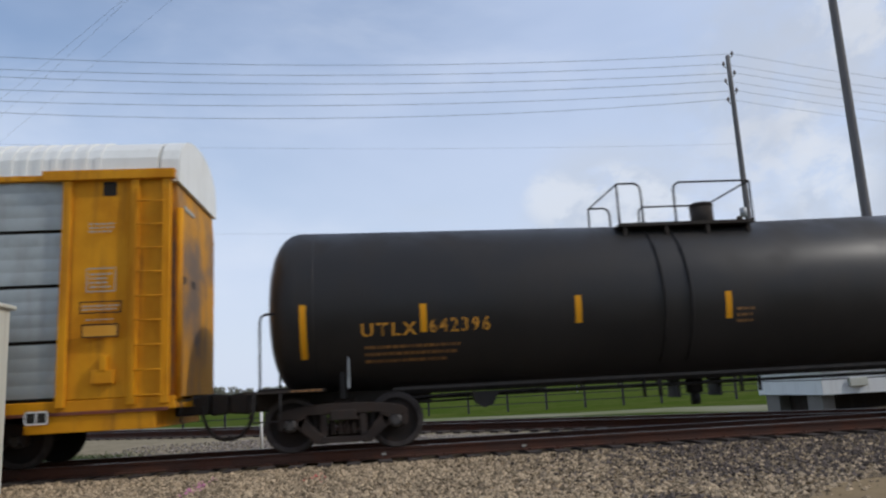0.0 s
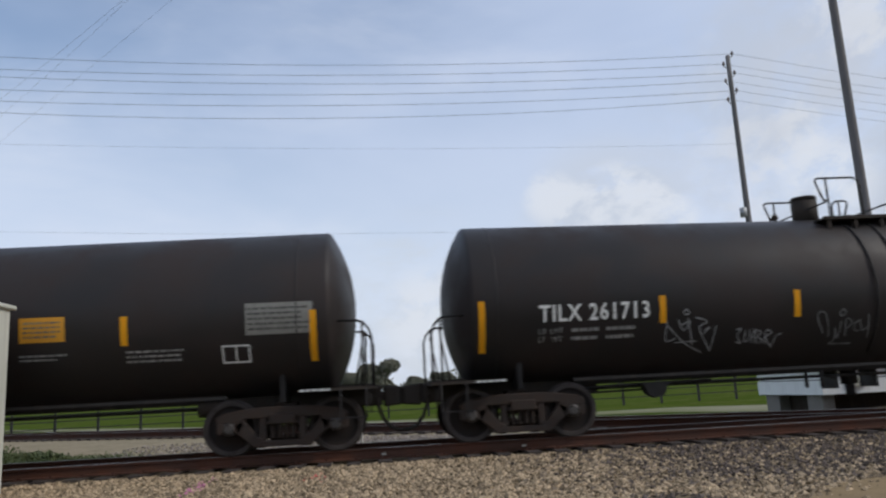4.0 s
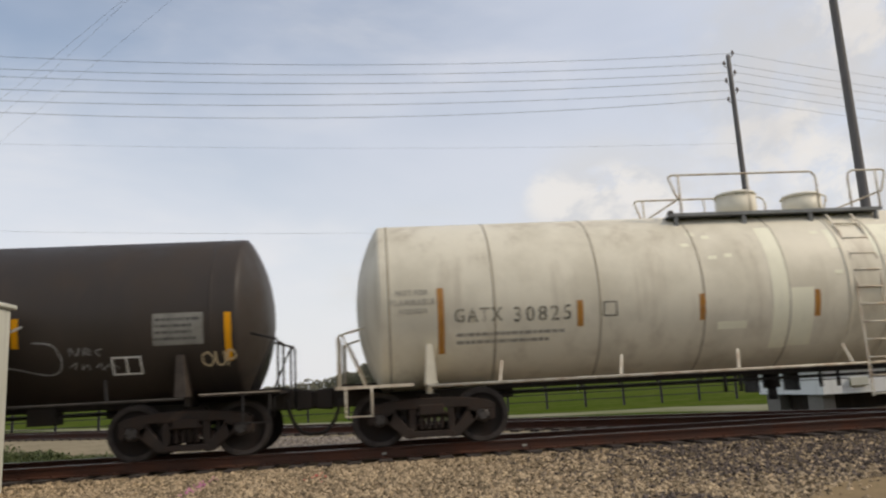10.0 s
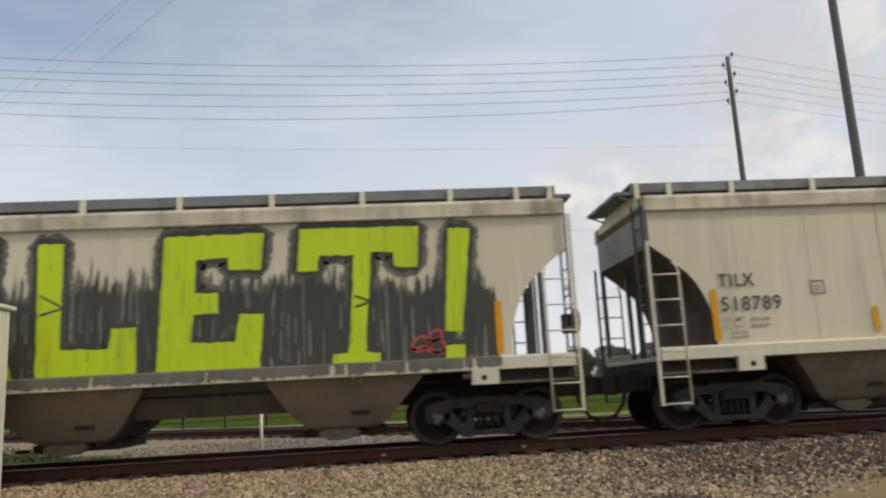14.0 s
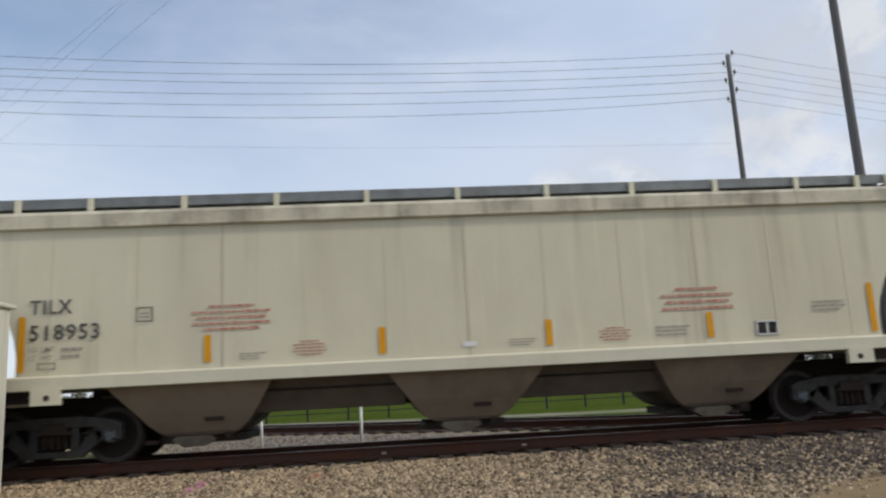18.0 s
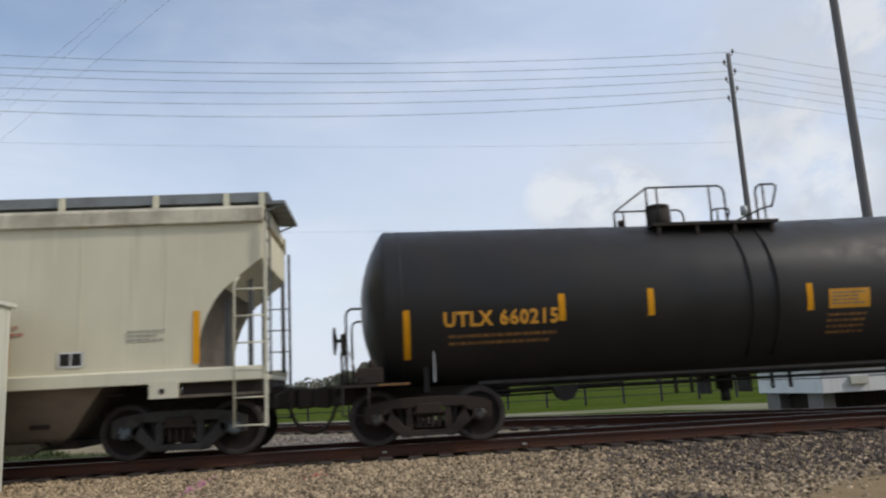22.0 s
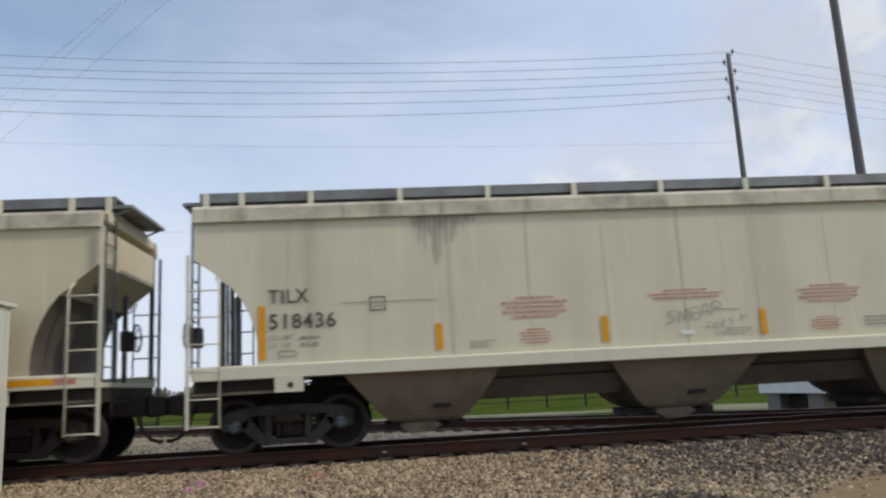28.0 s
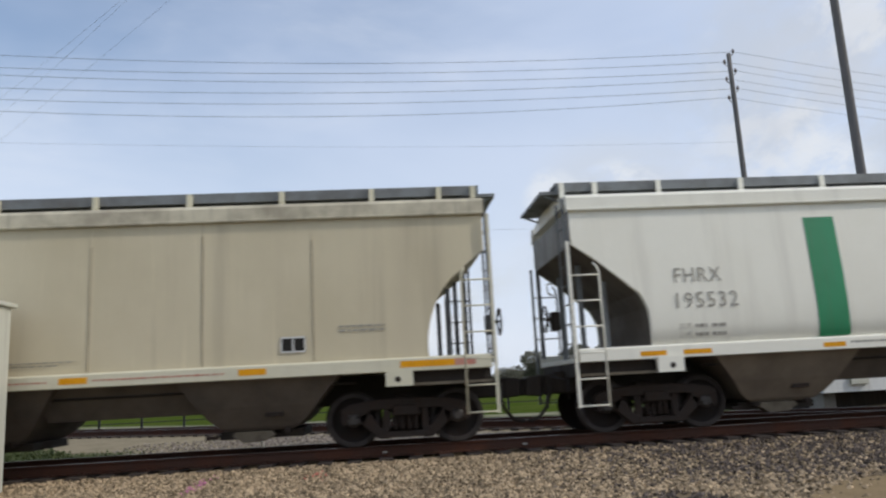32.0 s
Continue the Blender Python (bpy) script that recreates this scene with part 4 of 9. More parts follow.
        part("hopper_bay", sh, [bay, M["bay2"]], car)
        part("bay_vibrator_bracket", Shape().box(xb + 0.12, xb + 0.42, -1.16, -1.09, 0.60, 0.67), M["steel"], car)
        gt = Shape().box(b0 - 0.05, b1 + 0.05, -0.72, 0.72, 0.24, 0.37)
        gt.cyl((b0 + 0.2, -0.95, 0.33), (b0 + 0.2, 0.95, 0.33), 0.04, 8)
        gt.cyl((b1 - 0.2, -1.0, 0.36), (b1 - 0.2, 1.0, 0.36), 0.05, 8, 1)
        gt.box(b0 - 0.25, b0 - 0.05, -0.9, -0.75, 0.26, 0.32, 1)
        part("outlet_gate", gt, [M["under"], M["steel"]], car)
        xm = (b0 + b1) / 2 - 0.1
        part("outlet_chute", Shape().prism([(xm - 0.34, 0.30), (xm - 0.16, 0.19), (xm + 0.18, 0.20), (xm + 0.36, 0.30), (xm + 0.30, 0.37), (xm - 0.3, 0.37)], -0.98, -0.74), M["chute"], car)
    # slope sheets wear the dark bay colour, with the shade between bays in it
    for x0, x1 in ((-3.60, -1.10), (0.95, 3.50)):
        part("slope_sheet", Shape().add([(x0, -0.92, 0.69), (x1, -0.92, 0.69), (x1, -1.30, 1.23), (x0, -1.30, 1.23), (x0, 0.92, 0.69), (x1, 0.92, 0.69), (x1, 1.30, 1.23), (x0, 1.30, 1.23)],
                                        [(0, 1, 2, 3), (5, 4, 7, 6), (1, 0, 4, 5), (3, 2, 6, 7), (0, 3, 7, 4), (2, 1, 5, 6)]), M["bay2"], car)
    bp = Shape().tube([(-h + 3.0, -1.2, 1.08), (-h + 6.0, -1.2, 1.05), (h - 6, -1.2, 1.05), (h - 3, -1.2, 1.08)], 0.022, 6)
    part("brake_pipe", bp, M["under"], car)
    return car


# ---- tank car ----
TZ, TR = 2.36, 1.49


def shell(zc, r, rise=0.0):
    def place(x, z):
        s = max(-1, min(1, (z - zc - rise * abs(x)) / r))
        return (x, -(r + 0.006) * math.sqrt(1 - s * s), z)
    return place


RISE = 0.011
on_tank = shell(TZ, TR)
on_bent = shell(TZ, TR, RISE)
on_maroon = shell(TZ, TR, 0.008)
KZ, KR = 2.335, 1.47
on_short = shell(KZ, KR, RISE)
BZ, BR = 2.42, 1.55
SEAMS = (-7.05, -5.26, -3.42, -1.56, 0.0, 3.64, 5.33, 7.05)
on_big = shell(BZ, BR)
GZ = 2.445
on_cream = shell(GZ, BR)


def patch_on(place, x0, x1, z0, z1, n=5):
    sh = Shape()
    n = max(n, int((z1 - z0) / 0.07))
    v = [place(x, z0 + (z1 - z0) * i / n) for i in range(n + 1) for x in (x0, x1)]
    sh.add(v, [(2 * i, 2 * i + 1, 2 * i + 3, 2 * i + 2) for i in range(n)], 0, True)
    return sh


def tank_car(L, paint, railmat, style, top, cap="cap", inset=0.80, dish=0.0, TZ=TZ, TR=TR, rise=0.0, front=0.0, rear=0.0, wheel=1):
    """General-purpose tank car, x from coupler face to coupler face. style: black, lines or cream."""
    h = L / 2
    car = new("tank_car")
    a = h - inset
    hd = 0.56
    if dish:
        hd = dish
        prof = [(-a + hd * t ** 2.2, max(0.01, TR * t)) for t in (0.01, 0.15, 0.3, 0.45, 0.6, 0.72, 0.82, 0.90, 0.965)] + [(-a + hd + 0.005, TR * 0.992), (-a + hd + 0.05, TR)]
    else:
        prof = [(-a + hd * (1 - math.cos(radians(b))), TR * math.sin(radians(b)) ** 0.64) for b in (1, 8, 17, 27, 38, 50, 62, 75, 90)]
    ring = [(p + front, r) for p, r in prof] + [(0.0, TR)] + [(rear - p, r) for p, r in reversed(prof)]
    part("tank", Shape().lathe_x(ring, 0, TZ, 56, 0, rise), paint, car, "cylindrical steel tank shell")
    on_shell = shell(TZ, TR, rise)
    for x in ([-a + 0.85, a - 0.85] if style != "cream" else SEAMS):
        part("weld_seam", Shape().lathe_x([(x - 0.015, TR + 0.002), (x - 0.008, TR + 0.007), (x + 0.008, TR + 0.007), (x + 0.015, TR + 0.002)], 0, TZ, 56, 0, rise), M["creamseam"] if style == "cream" else paint, car)
    for d in (-1, 1):
        part("stub_sill", Shape().box(*sorted((d * (h - 3.6), d * (h - 0.5))), -0.32, 0.32, 0.72, 1.10), M["under"], car, bevel=0.015)
        sd = Shape()
        xs = d * (h - 2.05)
        arcp = [(TR * 0.985 * math.sin(radians(b)), TZ - TR * 0.985 * math.cos(radians(b))) for b in range(-42, 43, 7)]
        sd.sweep_x([(-0.95, 0.86), (0.95, 0.86)] + [(y, z + rise * abs(xs)) for y, z in reversed(arcp)], xs - 0.045, xs + 0.045)
        part("saddle", sd, M["pipedark"] if style == "black" else paint, car)
        if paint is M["black"]:
            part("saddle_edge", Shape().prism([(xs + 0.10, 1.03), (xs + 0.14, 1.03), (xs + 0.135, 1.50), (xs + 0.115, 1.56)], -1.30, -1.26), M["pipe"], car)
        sh = Shape()
        wl, wr, gz = 0.10, 0.10, 1.70 if style == "lines" else 1.68
        sh.add([(xs - wl, -1.42, 1.02), (xs + wr, -1.42, 1.02), (xs + 0.04, -1.46, gz), (xs - 0.06, -1.46, gz), (xs - wl, -1.1, 1.02), (xs + wr, -1.1, 1.02), (xs + 0.04, -1.1, gz), (xs - 0.06, -1.1, gz)],
               [(0, 1, 2, 3), (4, 7, 6, 5), (0, 4, 5, 1), (3, 2, 6, 7), (0, 3, 7, 4), (1, 5, 6, 2)])
        if style != "black":
            part("saddle_gusset", sh, M["dustybrown"] if style == "lines" else paint, car)
        if paint is M["dusty"]:
            part("platform_edge", Shape().box(*sorted((d * (h - 0.45), d * (h - 1.75))), -1.45, -1.425, 1.03, 1.052), M["tie_light"], car)
        if style == "black":
            for k in range(5):
                q = 1.22 + 0.105 * k
                part("edge_mark", Shape().box(*sorted((d * (h - q), d * (h - q - 0.085))), -1.427, -1.421, 1.008, 1.040), M["lyworn"] if paint is M["black"] else M["tagwhite"], car)
        part("end_platform", Shape().box(*sorted((d * (h - 0.45), d * (h - 1.75))), -1.42, 1.42, 1.00, 1.05), railmat if style == "cream" else M["under"], car)
        xe = inset + hd * 0.68 - (front if d < 0 else rear)
        xr = 0.70 if style == "black" and paint is M["black"] else 0.50
        for y in (-1.25, 1.25):
            if xr > 0.6:
                part("end_handrail", Shape().tube([(d * (h - xr), y, 1.04), (d * (h - xr), y, 2.20), (d * (h - xr - 0.03), y, 2.29), (d * (h - xr - 0.10), y, 2.33), (d * (h - xe), y * 0.97, 2.33)], 0.022, 6), railmat, car)
            elif style == "black":
                part("end_handrail", Shape().tube([(d * (h - 0.51), y, 1.04), (d * (h - 0.51), y, 1.86), (d * (h - 0.56), y, 2.02), (d * (h - 0.66), y, 2.13), (d * (h - 0.75), y, 2.16), (d * (h - xe), y * 0.96, 2.17)], 0.022, 6), railmat, car)
                part("rail_post", Shape().tube([(d * (h - 0.67), y, 1.04), (d * (h - 0.67), y, 2.13)], 0.020, 6), railmat, car)
                part("rail_brace", Shape().tube([(d * (h - 0.80), y, 1.04), (d * (h - 0.64), y, 1.98)], 0.016, 6), railmat, car)
            else:
                part("end_handrail", Shape().tube([(d * (h - 0.50), y, 1.04), (d * (h - 0.50), y, 1.84), (d * (h - 0.53), y, 1.91), (d * (h - 0.95), y, 2.02)], 0.022, 6), railmat, car)
                part("rail_brace", Shape().tube([(d * (h - 0.95), y, 1.04), (d * (h - 0.58), y, 1.90)], 0.018, 6), railmat, car)
                part("end_handrail", Shape().tube([(d * (h - 0.50), y, 1.86), (d * (h - 0.50), y * 0.44, 1.86), (d * (h - 0.50), y * 0.44, 1.04)], 0.022, 6), railmat, car)
        st = Shape().tube([(d * (h - 0.62), -1.42, 1.02), (d * (h - 0.62), -1.44, 0.55), (d * (h - 1.05), -1.44, 0.55), (d * (h - 1.05), -1.42, 1.02)], 0.018, 6)
        part("sill_step", st, railmat, car)
        coupler(car, d * h, d)
        put_truck(car, d * (h - 2.05), cap)
    # brake wheel, its gear box on two legs, and the fittings beside it
    bw = Shape()
    xw, zw = wheel * (h - 0.47), 1.83
    bw.tube([(xw, -0.72 + 0.235 * math.cos(radians(b)), zw + 0.235 * math.sin(radians(b))) for b in range(0, 361, 20)], 0.018, 6)
    for b in range(0, 360, 60):
        bw.cyl((xw - wheel * 0.05, -0.72, zw), (xw, -0.72 + 0.235 * math.cos(radians(b)), zw + 0.235 * math.sin(radians(b))), 0.012, 5)
    bw.cyl((xw, -0.72, zw), (xw - wheel * 0.14, -0.72, zw), 0.03, 8)
    part("brake_wheel", bw, M["pipedark"], car)
    part("brake_housing", Shape().box(*sorted((xw - wheel * 0.11, xw - wheel * 0.22)), -0.86, -0.58, zw - 0.26, zw + 0.12), M["under"], car, bevel=0.03)
    for dx in (0.12, 0.20):
        part("brake_post", Shape().bar((xw - wheel * dx, -0.72, 1.04), (xw - wheel * dx, -0.72, zw - 0.2), 0.05), M["under"], car)
    if style == "black" and wheel < 0:
        cv = Shape().box(*sorted((wheel * (h - 0.88), wheel * (h - 1.30))), -1.30, -0.85, 1.05, 1.32).cyl((wheel * (h - 0.92), -1.31, 1.22), (wheel * (h - 0.92), -1.05, 1.22), 0.10, 10)
        cv.cyl((wheel * (h - 1.12), -1.15, 1.30), (wheel * (h - 1.12), -1.15, 1.46), 0.09, 10, 0, 0.05)
        part("control_valve", cv, M["steel"], car, bevel=0.02)
        part("valve_pipe", Shape().tube([(wheel * (h - 0.86), -1.30, 1.24), (wheel * (h - 0.80), -1.28, 1.40), (wheel * (h - 0.74), -1.26, 1.62)], 0.014, 6), M["pipe"], car)
    # side rail, with short brackets up to the shell
    zr = 0.99
    sr = Shape()
    x1 = h - 2.9
    if style == "black":
        sr.box(-x1, x1, -1.36, -1.30, 0.95, 1.00)
    else:
        sr.tube([(-x1 - 0.9, -1.42, zr), (x1 + 0.9, -1.42, zr)], 0.026, 6)
    part("side_rail", sr, railmat, car)
    if style != "black":
        for i in range(6):
            xx = -x1 + 0.3 + i * (2 * x1 - 0.6) / 5
            if abs(xx) > 0.5:
                part("rail_bracket", Shape().bar((xx, -1.42, zr), (xx - 0.08 * (1 if xx > 0 else -1), -1.30, zr + 0.36), 0.05, 0.02), railmat, car)
    # top fittings
    pl, big, small, man, vx = top["plat"], top["big"], top["small"], top["man"], top["valve"]
    zt = TZ + TR
    tp = Shape().box(pl[0], pl[1], -0.95, -0.42, zt - 0.15, zt - 0.12).box(pl[0], pl[1], 0.42, 0.95, zt - 0.15, zt - 0.12)
    for y in (-0.97, 0.97):
        tp.box(pl[0], pl[1], y - 0.02, y + 0.02, zt - 0.16, zt - 0.10)
    for k in range(4):
        xb = pl[0] + 0.12 + (pl[1] - pl[0] - 0.24) * k / 3
        tp.box(xb - 0.03, xb + 0.03, -0.97, -0.90, zt - 0.34, zt - 0.12).box(xb - 0.03, xb + 0.03, 0.90, 0.97, zt - 0.34, zt - 0.12)
    part("top_platform", tp, M["roofgrey"] if style == "cream" else M["under"], car)
    for k, (m0, m1, mh) in enumerate(man):
        mx, mr = (m0 + m1) / 2, (m1 - m0) / 2
        mw = Shape().cyl((mx, 0, zt - 0.1), (mx, 0, zt + mh - 0.06), mr * 0.94, 20).cyl((mx, 0, zt + mh - 0.06), (mx, 0, zt + mh), mr, 20, 0, mr * 0.9)
        part("manway", mw, paint if style == "cream" else M["under"], car)
    part("relief_valve", Shape().cyl((vx, 0, zt - 0.05), (vx, 0, zt + 0.10), 0.05, 8).cyl((vx, 0, zt + 0.08), (vx, 0, zt + 0.17), 0.08, 8, 0, 0.05), M["under"], car)
    tall = zt + top["tall"]

    foot = zt - 0.14

    def rail_loop(y, inner, post, out):
        """One side of a guard rail: an inner leg, the top bar, and an outer end that is a plain leg or bent back to its post."""
        d = 1 if out > inner else -1
        pts = [(inner, y, foot), (inner, y, tall - 0.14), (inner + d * 0.03, y, tall - 0.05), (inner + d * 0.11, y, tall)]
        if abs(out - post) < 0.01:
            pts += [(out - d * 0.03, y, tall), (out, y, tall - 0.03), (out, y, foot)]
        else:
            pts += [(out - d * 0.05, y, tall), (out, y, tall - 0.03), (out, y, tall - 0.08), (out - d * 0.10, y, tall - 0.38), (out - d * 0.13, y, tall - 0.43), (post, y, tall - 0.44)]
            part("rail_post", Shape().tube([(post, y, foot), (post, y, tall)], 0.02, 6), railmat, car)
        part("platform_handrail", Shape().tube(pts, 0.021, 6), railmat, car)

    for name, (inner, post, out) in (("big", big), ("small", small)):
        for y in (-0.97, 0.97):
            rail_loop(y, inner, post, out)
            for p in top.get("posts", ()) if name == "big" else ():
                part("rail_post", Shape().tube([(p, y, foot), (p, y, tall)], 0.018, 6), railmat, car)
        low = tall - 0.01 if abs(out - post) < 0.01 else tall - 0.44
        part("cross_rail", Shape().tube([(post, -0.97, low), (post, 0.97, low)], 0.018, 6), railmat, car)
    hatch = Shape()
    for k in range(3):
        xb = (big[0] + small[0]) / 2 + (k - 1) * 0.17
        hatch.cyl((xb, -0.3 + 0.2 * k, zt - 0.05), (xb, -0.3 + 0.2 * k, zt + 0.05 + 0.03 * (k % 2)), 0.05, 8)
    hatch.box((big[0] + small[0]) / 2 - 0.28, (big[0] + small[0]) / 2 + 0.28, -0.45, 0.35, zt - 0.09, zt - 0.03)
    part("valve_fittings", hatch, M["under"], car)
    # ladder over the belly, and bottom outlet
    lx = sum(top["ladder"]) / 2
    ld = Shape()
    for x in (lx - 0.24, lx + 0.24):
        if style == "black":
            pts = [on_shell(x, z) for z in (1.2, 1.6, 2.0, 2.4, 2.8, 3.2, 3.5, 3.75)]
            ld.tube([(px, py - 0.03, pz) for px, py, pz in pts], 0.02, 5)
        else:
            pts = [(x, -1.55, 0.42), (x, -1.56, 2.4), (x, -1.48, 2.9), (x, -1.25, 3.4), (x, -0.95, 3.78)]
            for p, q in zip(pts, pts[1:]):
                ld.bar(p, q, 0.04, 0.02)
    if style != "black":
        for i in range(11):
            z = 0.46 + 0.31 * i
            y = -1.56 if z < 2.4 else -1.56 + (z - 2.4) ** 2 * 0.32
            ld.cyl((lx - 0.24, y, z), (lx + 0.24, y, z), 0.016, 6)
    part("ladder", ld, railmat, car)
    if style in ("lines", "cream"):
        for x in (lx - 0.36, lx + 0.36):
            part("girth_band", Shape().lathe_x([(x - 0.03, TR + 0.002), (x - 0.025, TR + 0.012), (x + 0.025, TR + 0.012), (x + 0.03, TR + 0.002)], 0, TZ, 56), paint, car)
    bo = Shape().cyl((0.25, 0, 0.95), (0.25, 0, 0.62), 0.16, 12).cyl((0.25, 0, 0.62), (0.25, 0, 0.40), 0.09, 12)
    for x in (-0.15, 0.65):
        bo.box(x - 0.03, x + 0.03, -0.25, 0.25, 0.55, 0.98)
    for x in (-0.9, -0.6, 0.95, 1.3):
        bo.cyl((x, -0.5, 0.95), (x, -0.5, 0.60), 0.035, 8)
    bo.tube([(-h + 3.2, -0.35, 0.80), (h - 3.2, -0.35, 0.80)], 0.03, 6)
    part("bottom_outlet", bo, M["pipedark"], car)
    # block added along the belly for the dark mass below the side rail
    part("belly_duct", Shape().sweep_x([(-0.62, TZ - TR + 0.16), (-0.50, 0.875), (0.50, 0.875), (0.62, TZ - TR + 0.16)], -h + 3.1, h - 3.1), M["pipedark"], car)
    ac = Shape().cyl((h - 3.55, -0.45, 0.80), (h - 3.05, -0.45, 0.80), 0.14, 14) if style == "black" else Shape().box(h - 4.8, h - 4.35, -0.6, -0.2, 0.66, 0.95)
    part("brake_cylinder", ac, M["under"], car)
    if style == "black":
        rg = Shape().tube([(-h + 2.9, -0.72, 0.80), (-h + 3.9, -0.72, 0.84), (-h + 5.6, -0.72, 0.85)], 0.022, 6).tube([(-h + 2.9, -0.60, 0.72), (-h + 4.4, -0.60, 0.74)], 0.02, 6)
        rg.prism([(-h + 4.28, 0.86), (-h + 4.36, 0.66), (-h + 4.50, 0.58), (-h + 4.66, 0.64), (-h + 4.76, 0.86)], -0.86, -0.60)
        part("brake_rigging", rg, M["pipedark"], car)
    return car


# ---- box car ----
def box_car(L):
    h = L / 2
    car = new("box_car")
    x0, x1 = -h + 0.74, h - 0.74
    part("body", Shape().box(x0, x1, -1.46, 1.46, 0.98, 4.26), M["red"], car, "faded red ribbed steel side")
    for i in range(9):
        z = 1.30 + i * 0.34
        for a, b in ((x0 + 0.05, -1.55), (1.55, x1 - 0.05)):
            part("panel_joint", Shape().sweep_x([(-1.459, z - 0.012), (-1.505, z - 0.006), (-1.505, z + 0.012), (-1.459, z + 0.12)], a, b), M["red"], car)
    for x in [1.72 + 1.115 * k for k in range(6)] + [-1.72 - 1.115 * k for k in range(6)]:
        part("side_post", Shape().add([(x - 0.075, -1.46, 1.0), (x + 0.075, -1.46, 1.0), (x + 0.045, -1.535, 1.0), (x - 0.045, -1.535, 1.0),
                                       (x - 0.075, -1.46, 4.20), (x + 0.075, -1.46, 4.20), (x + 0.045, -1.535, 4.20), (x - 0.045, -1.535, 4.20)],
                                      [(0, 1, 2, 3), (4, 7, 6, 5), (0, 3, 7, 4), (1, 5, 6, 2), (3, 2, 6, 7)]), M["red"], car)
    dr = Shape().box(-1.50, 1.50, -1.545, -1.47, 1.10, 4.15)
    door = part("door", dr, M["red"], car, "sliding corrugated door")
    for i in range(17):
        z = 1.22 + i * 0.168
        part("corrugation", Shape().sweep_x([(-1.544, z - 0.055), (-1.575, z - 0.02), (-1.575, z + 0.02), (-1.544, z + 0.055)], -1.40, 1.40), M["red"], door)
    part("door_bar", Shape().bar((-1.44, -1.60, 1.05), (-1.44, -1.60, 4.05), 0.05).bar((-1.34, -1.59, 2.75), (-1.62, -1.59, 2.75), 0.06), M["red"], door)
    for z in (1.02, 4.20):
        part("door_track", Shape().box(-3.2, 1.55 if z < 2 else 3.2, -1.60, -1.46, z - 0.05, z + 0.04), M["red"], car)
    part("top_chord", Shape().box(x0 - 0.03, x1 + 0.03, -1.52, 1.52, 4.20, 4.34), M["red"], car, bevel=0.02)
    rf = Shape().sweep_x([(-1.52, 4.34), (1.52, 4.34), (0.0, 4.50)], x0, x1)
    for i in range(13):
        x = x0 + 0.3 + i * (x1 - x0 - 0.6) / 12
        rf.sweep_x([(-1.53, 4.34), (1.53, 4.34), (0.0, 4.54)], x - 0.04, x + 0.04)
    part("roof", rf, M["redroof"], car)
    for s in (-1, 1):
        part("eave_strip", Shape().box(x0 - 0.03, x1 + 0.03, *sorted((s * 1.525, s * 1.56)), 4.30, 4.345), M["under"], car)
    part("side_sill", Shape().prism([(x0, 1.0), (x0, 0.79), (-5.6, 0.79), (-4.9, 0.66), (4.9, 0.66), (5.6, 0.79), (x1, 0.79), (x1, 1.0)], -1.50, 1.50).add([(-3.4, -1.49, 0.66), (3.4, -1.49, 0.66), (2.6, -1.49, 0.56), (-2.6, -1.49, 0.56), (-3.4, -1.44, 0.66), (3.4, -1.44, 0.66), (2.6, -1.44, 0.56), (-2.6, -1.44, 0.56)],
         [(0, 3, 2, 1), (4, 5, 6, 7), (3, 7, 6, 2), (0, 4, 7, 3), (1, 2, 6, 5)]), M["red"], car)
    part("centre_sill", Shape().box(-h + 0.5, h - 0.5, -0.3, 0.3, 0.66, 0.98), M["under"], car)
    for d in (-1, 1):
        for y in (-1.48, 1.48):
            part("corner_post", Shape().box(*sorted((d * (h - 0.74), d * (h - 0.85))), y - 0.05, y + 0.05, 0.85, 4.3), M["red"], car)
        er = Shape()
        for i in range(9):
            er.cyl((d * (h - 0.67), -1.4, 1.1 + i * 0.36), (d * (h - 0.67), -0.95, 1.1 + i * 0.36), 0.014, 6)
        part("end_ladder", er, M["pipedark"], car)
        for i in range(8):
            z = 1.25 + i * 0.37
            part("end_corrugation", Shape().add([(d * (h - 0.74), -1.4, z - 0.1), (d * (h - 0.69), -1.4, z), (d * (h - 0.74), -1.4, z + 0.1), (d * (h - 0.74), 1.4, z - 0.1), (d * (h - 0.69), 1.4, z), (d * (h - 0.74), 1.4, z + 0.1)],
                                                [(0, 1, 4, 3), (1, 2, 5, 4), (0, 2, 1), (3, 4, 5)]), M["red"], car)
        part("sill_step", Shape().tube([(d * (h - 0.90), -1.47, 0.70), (d * (h - 0.90), -1.48, 0.36), (d * (h - 1.30), -1.48, 0.36), (d * (h - 1.30), -1.47, 0.70)], 0.016, 6), M["pipedark"], car)
        coupler(car, d * h, d)
        put_truck(car, d * (h - 2.25), "cap")
    return car


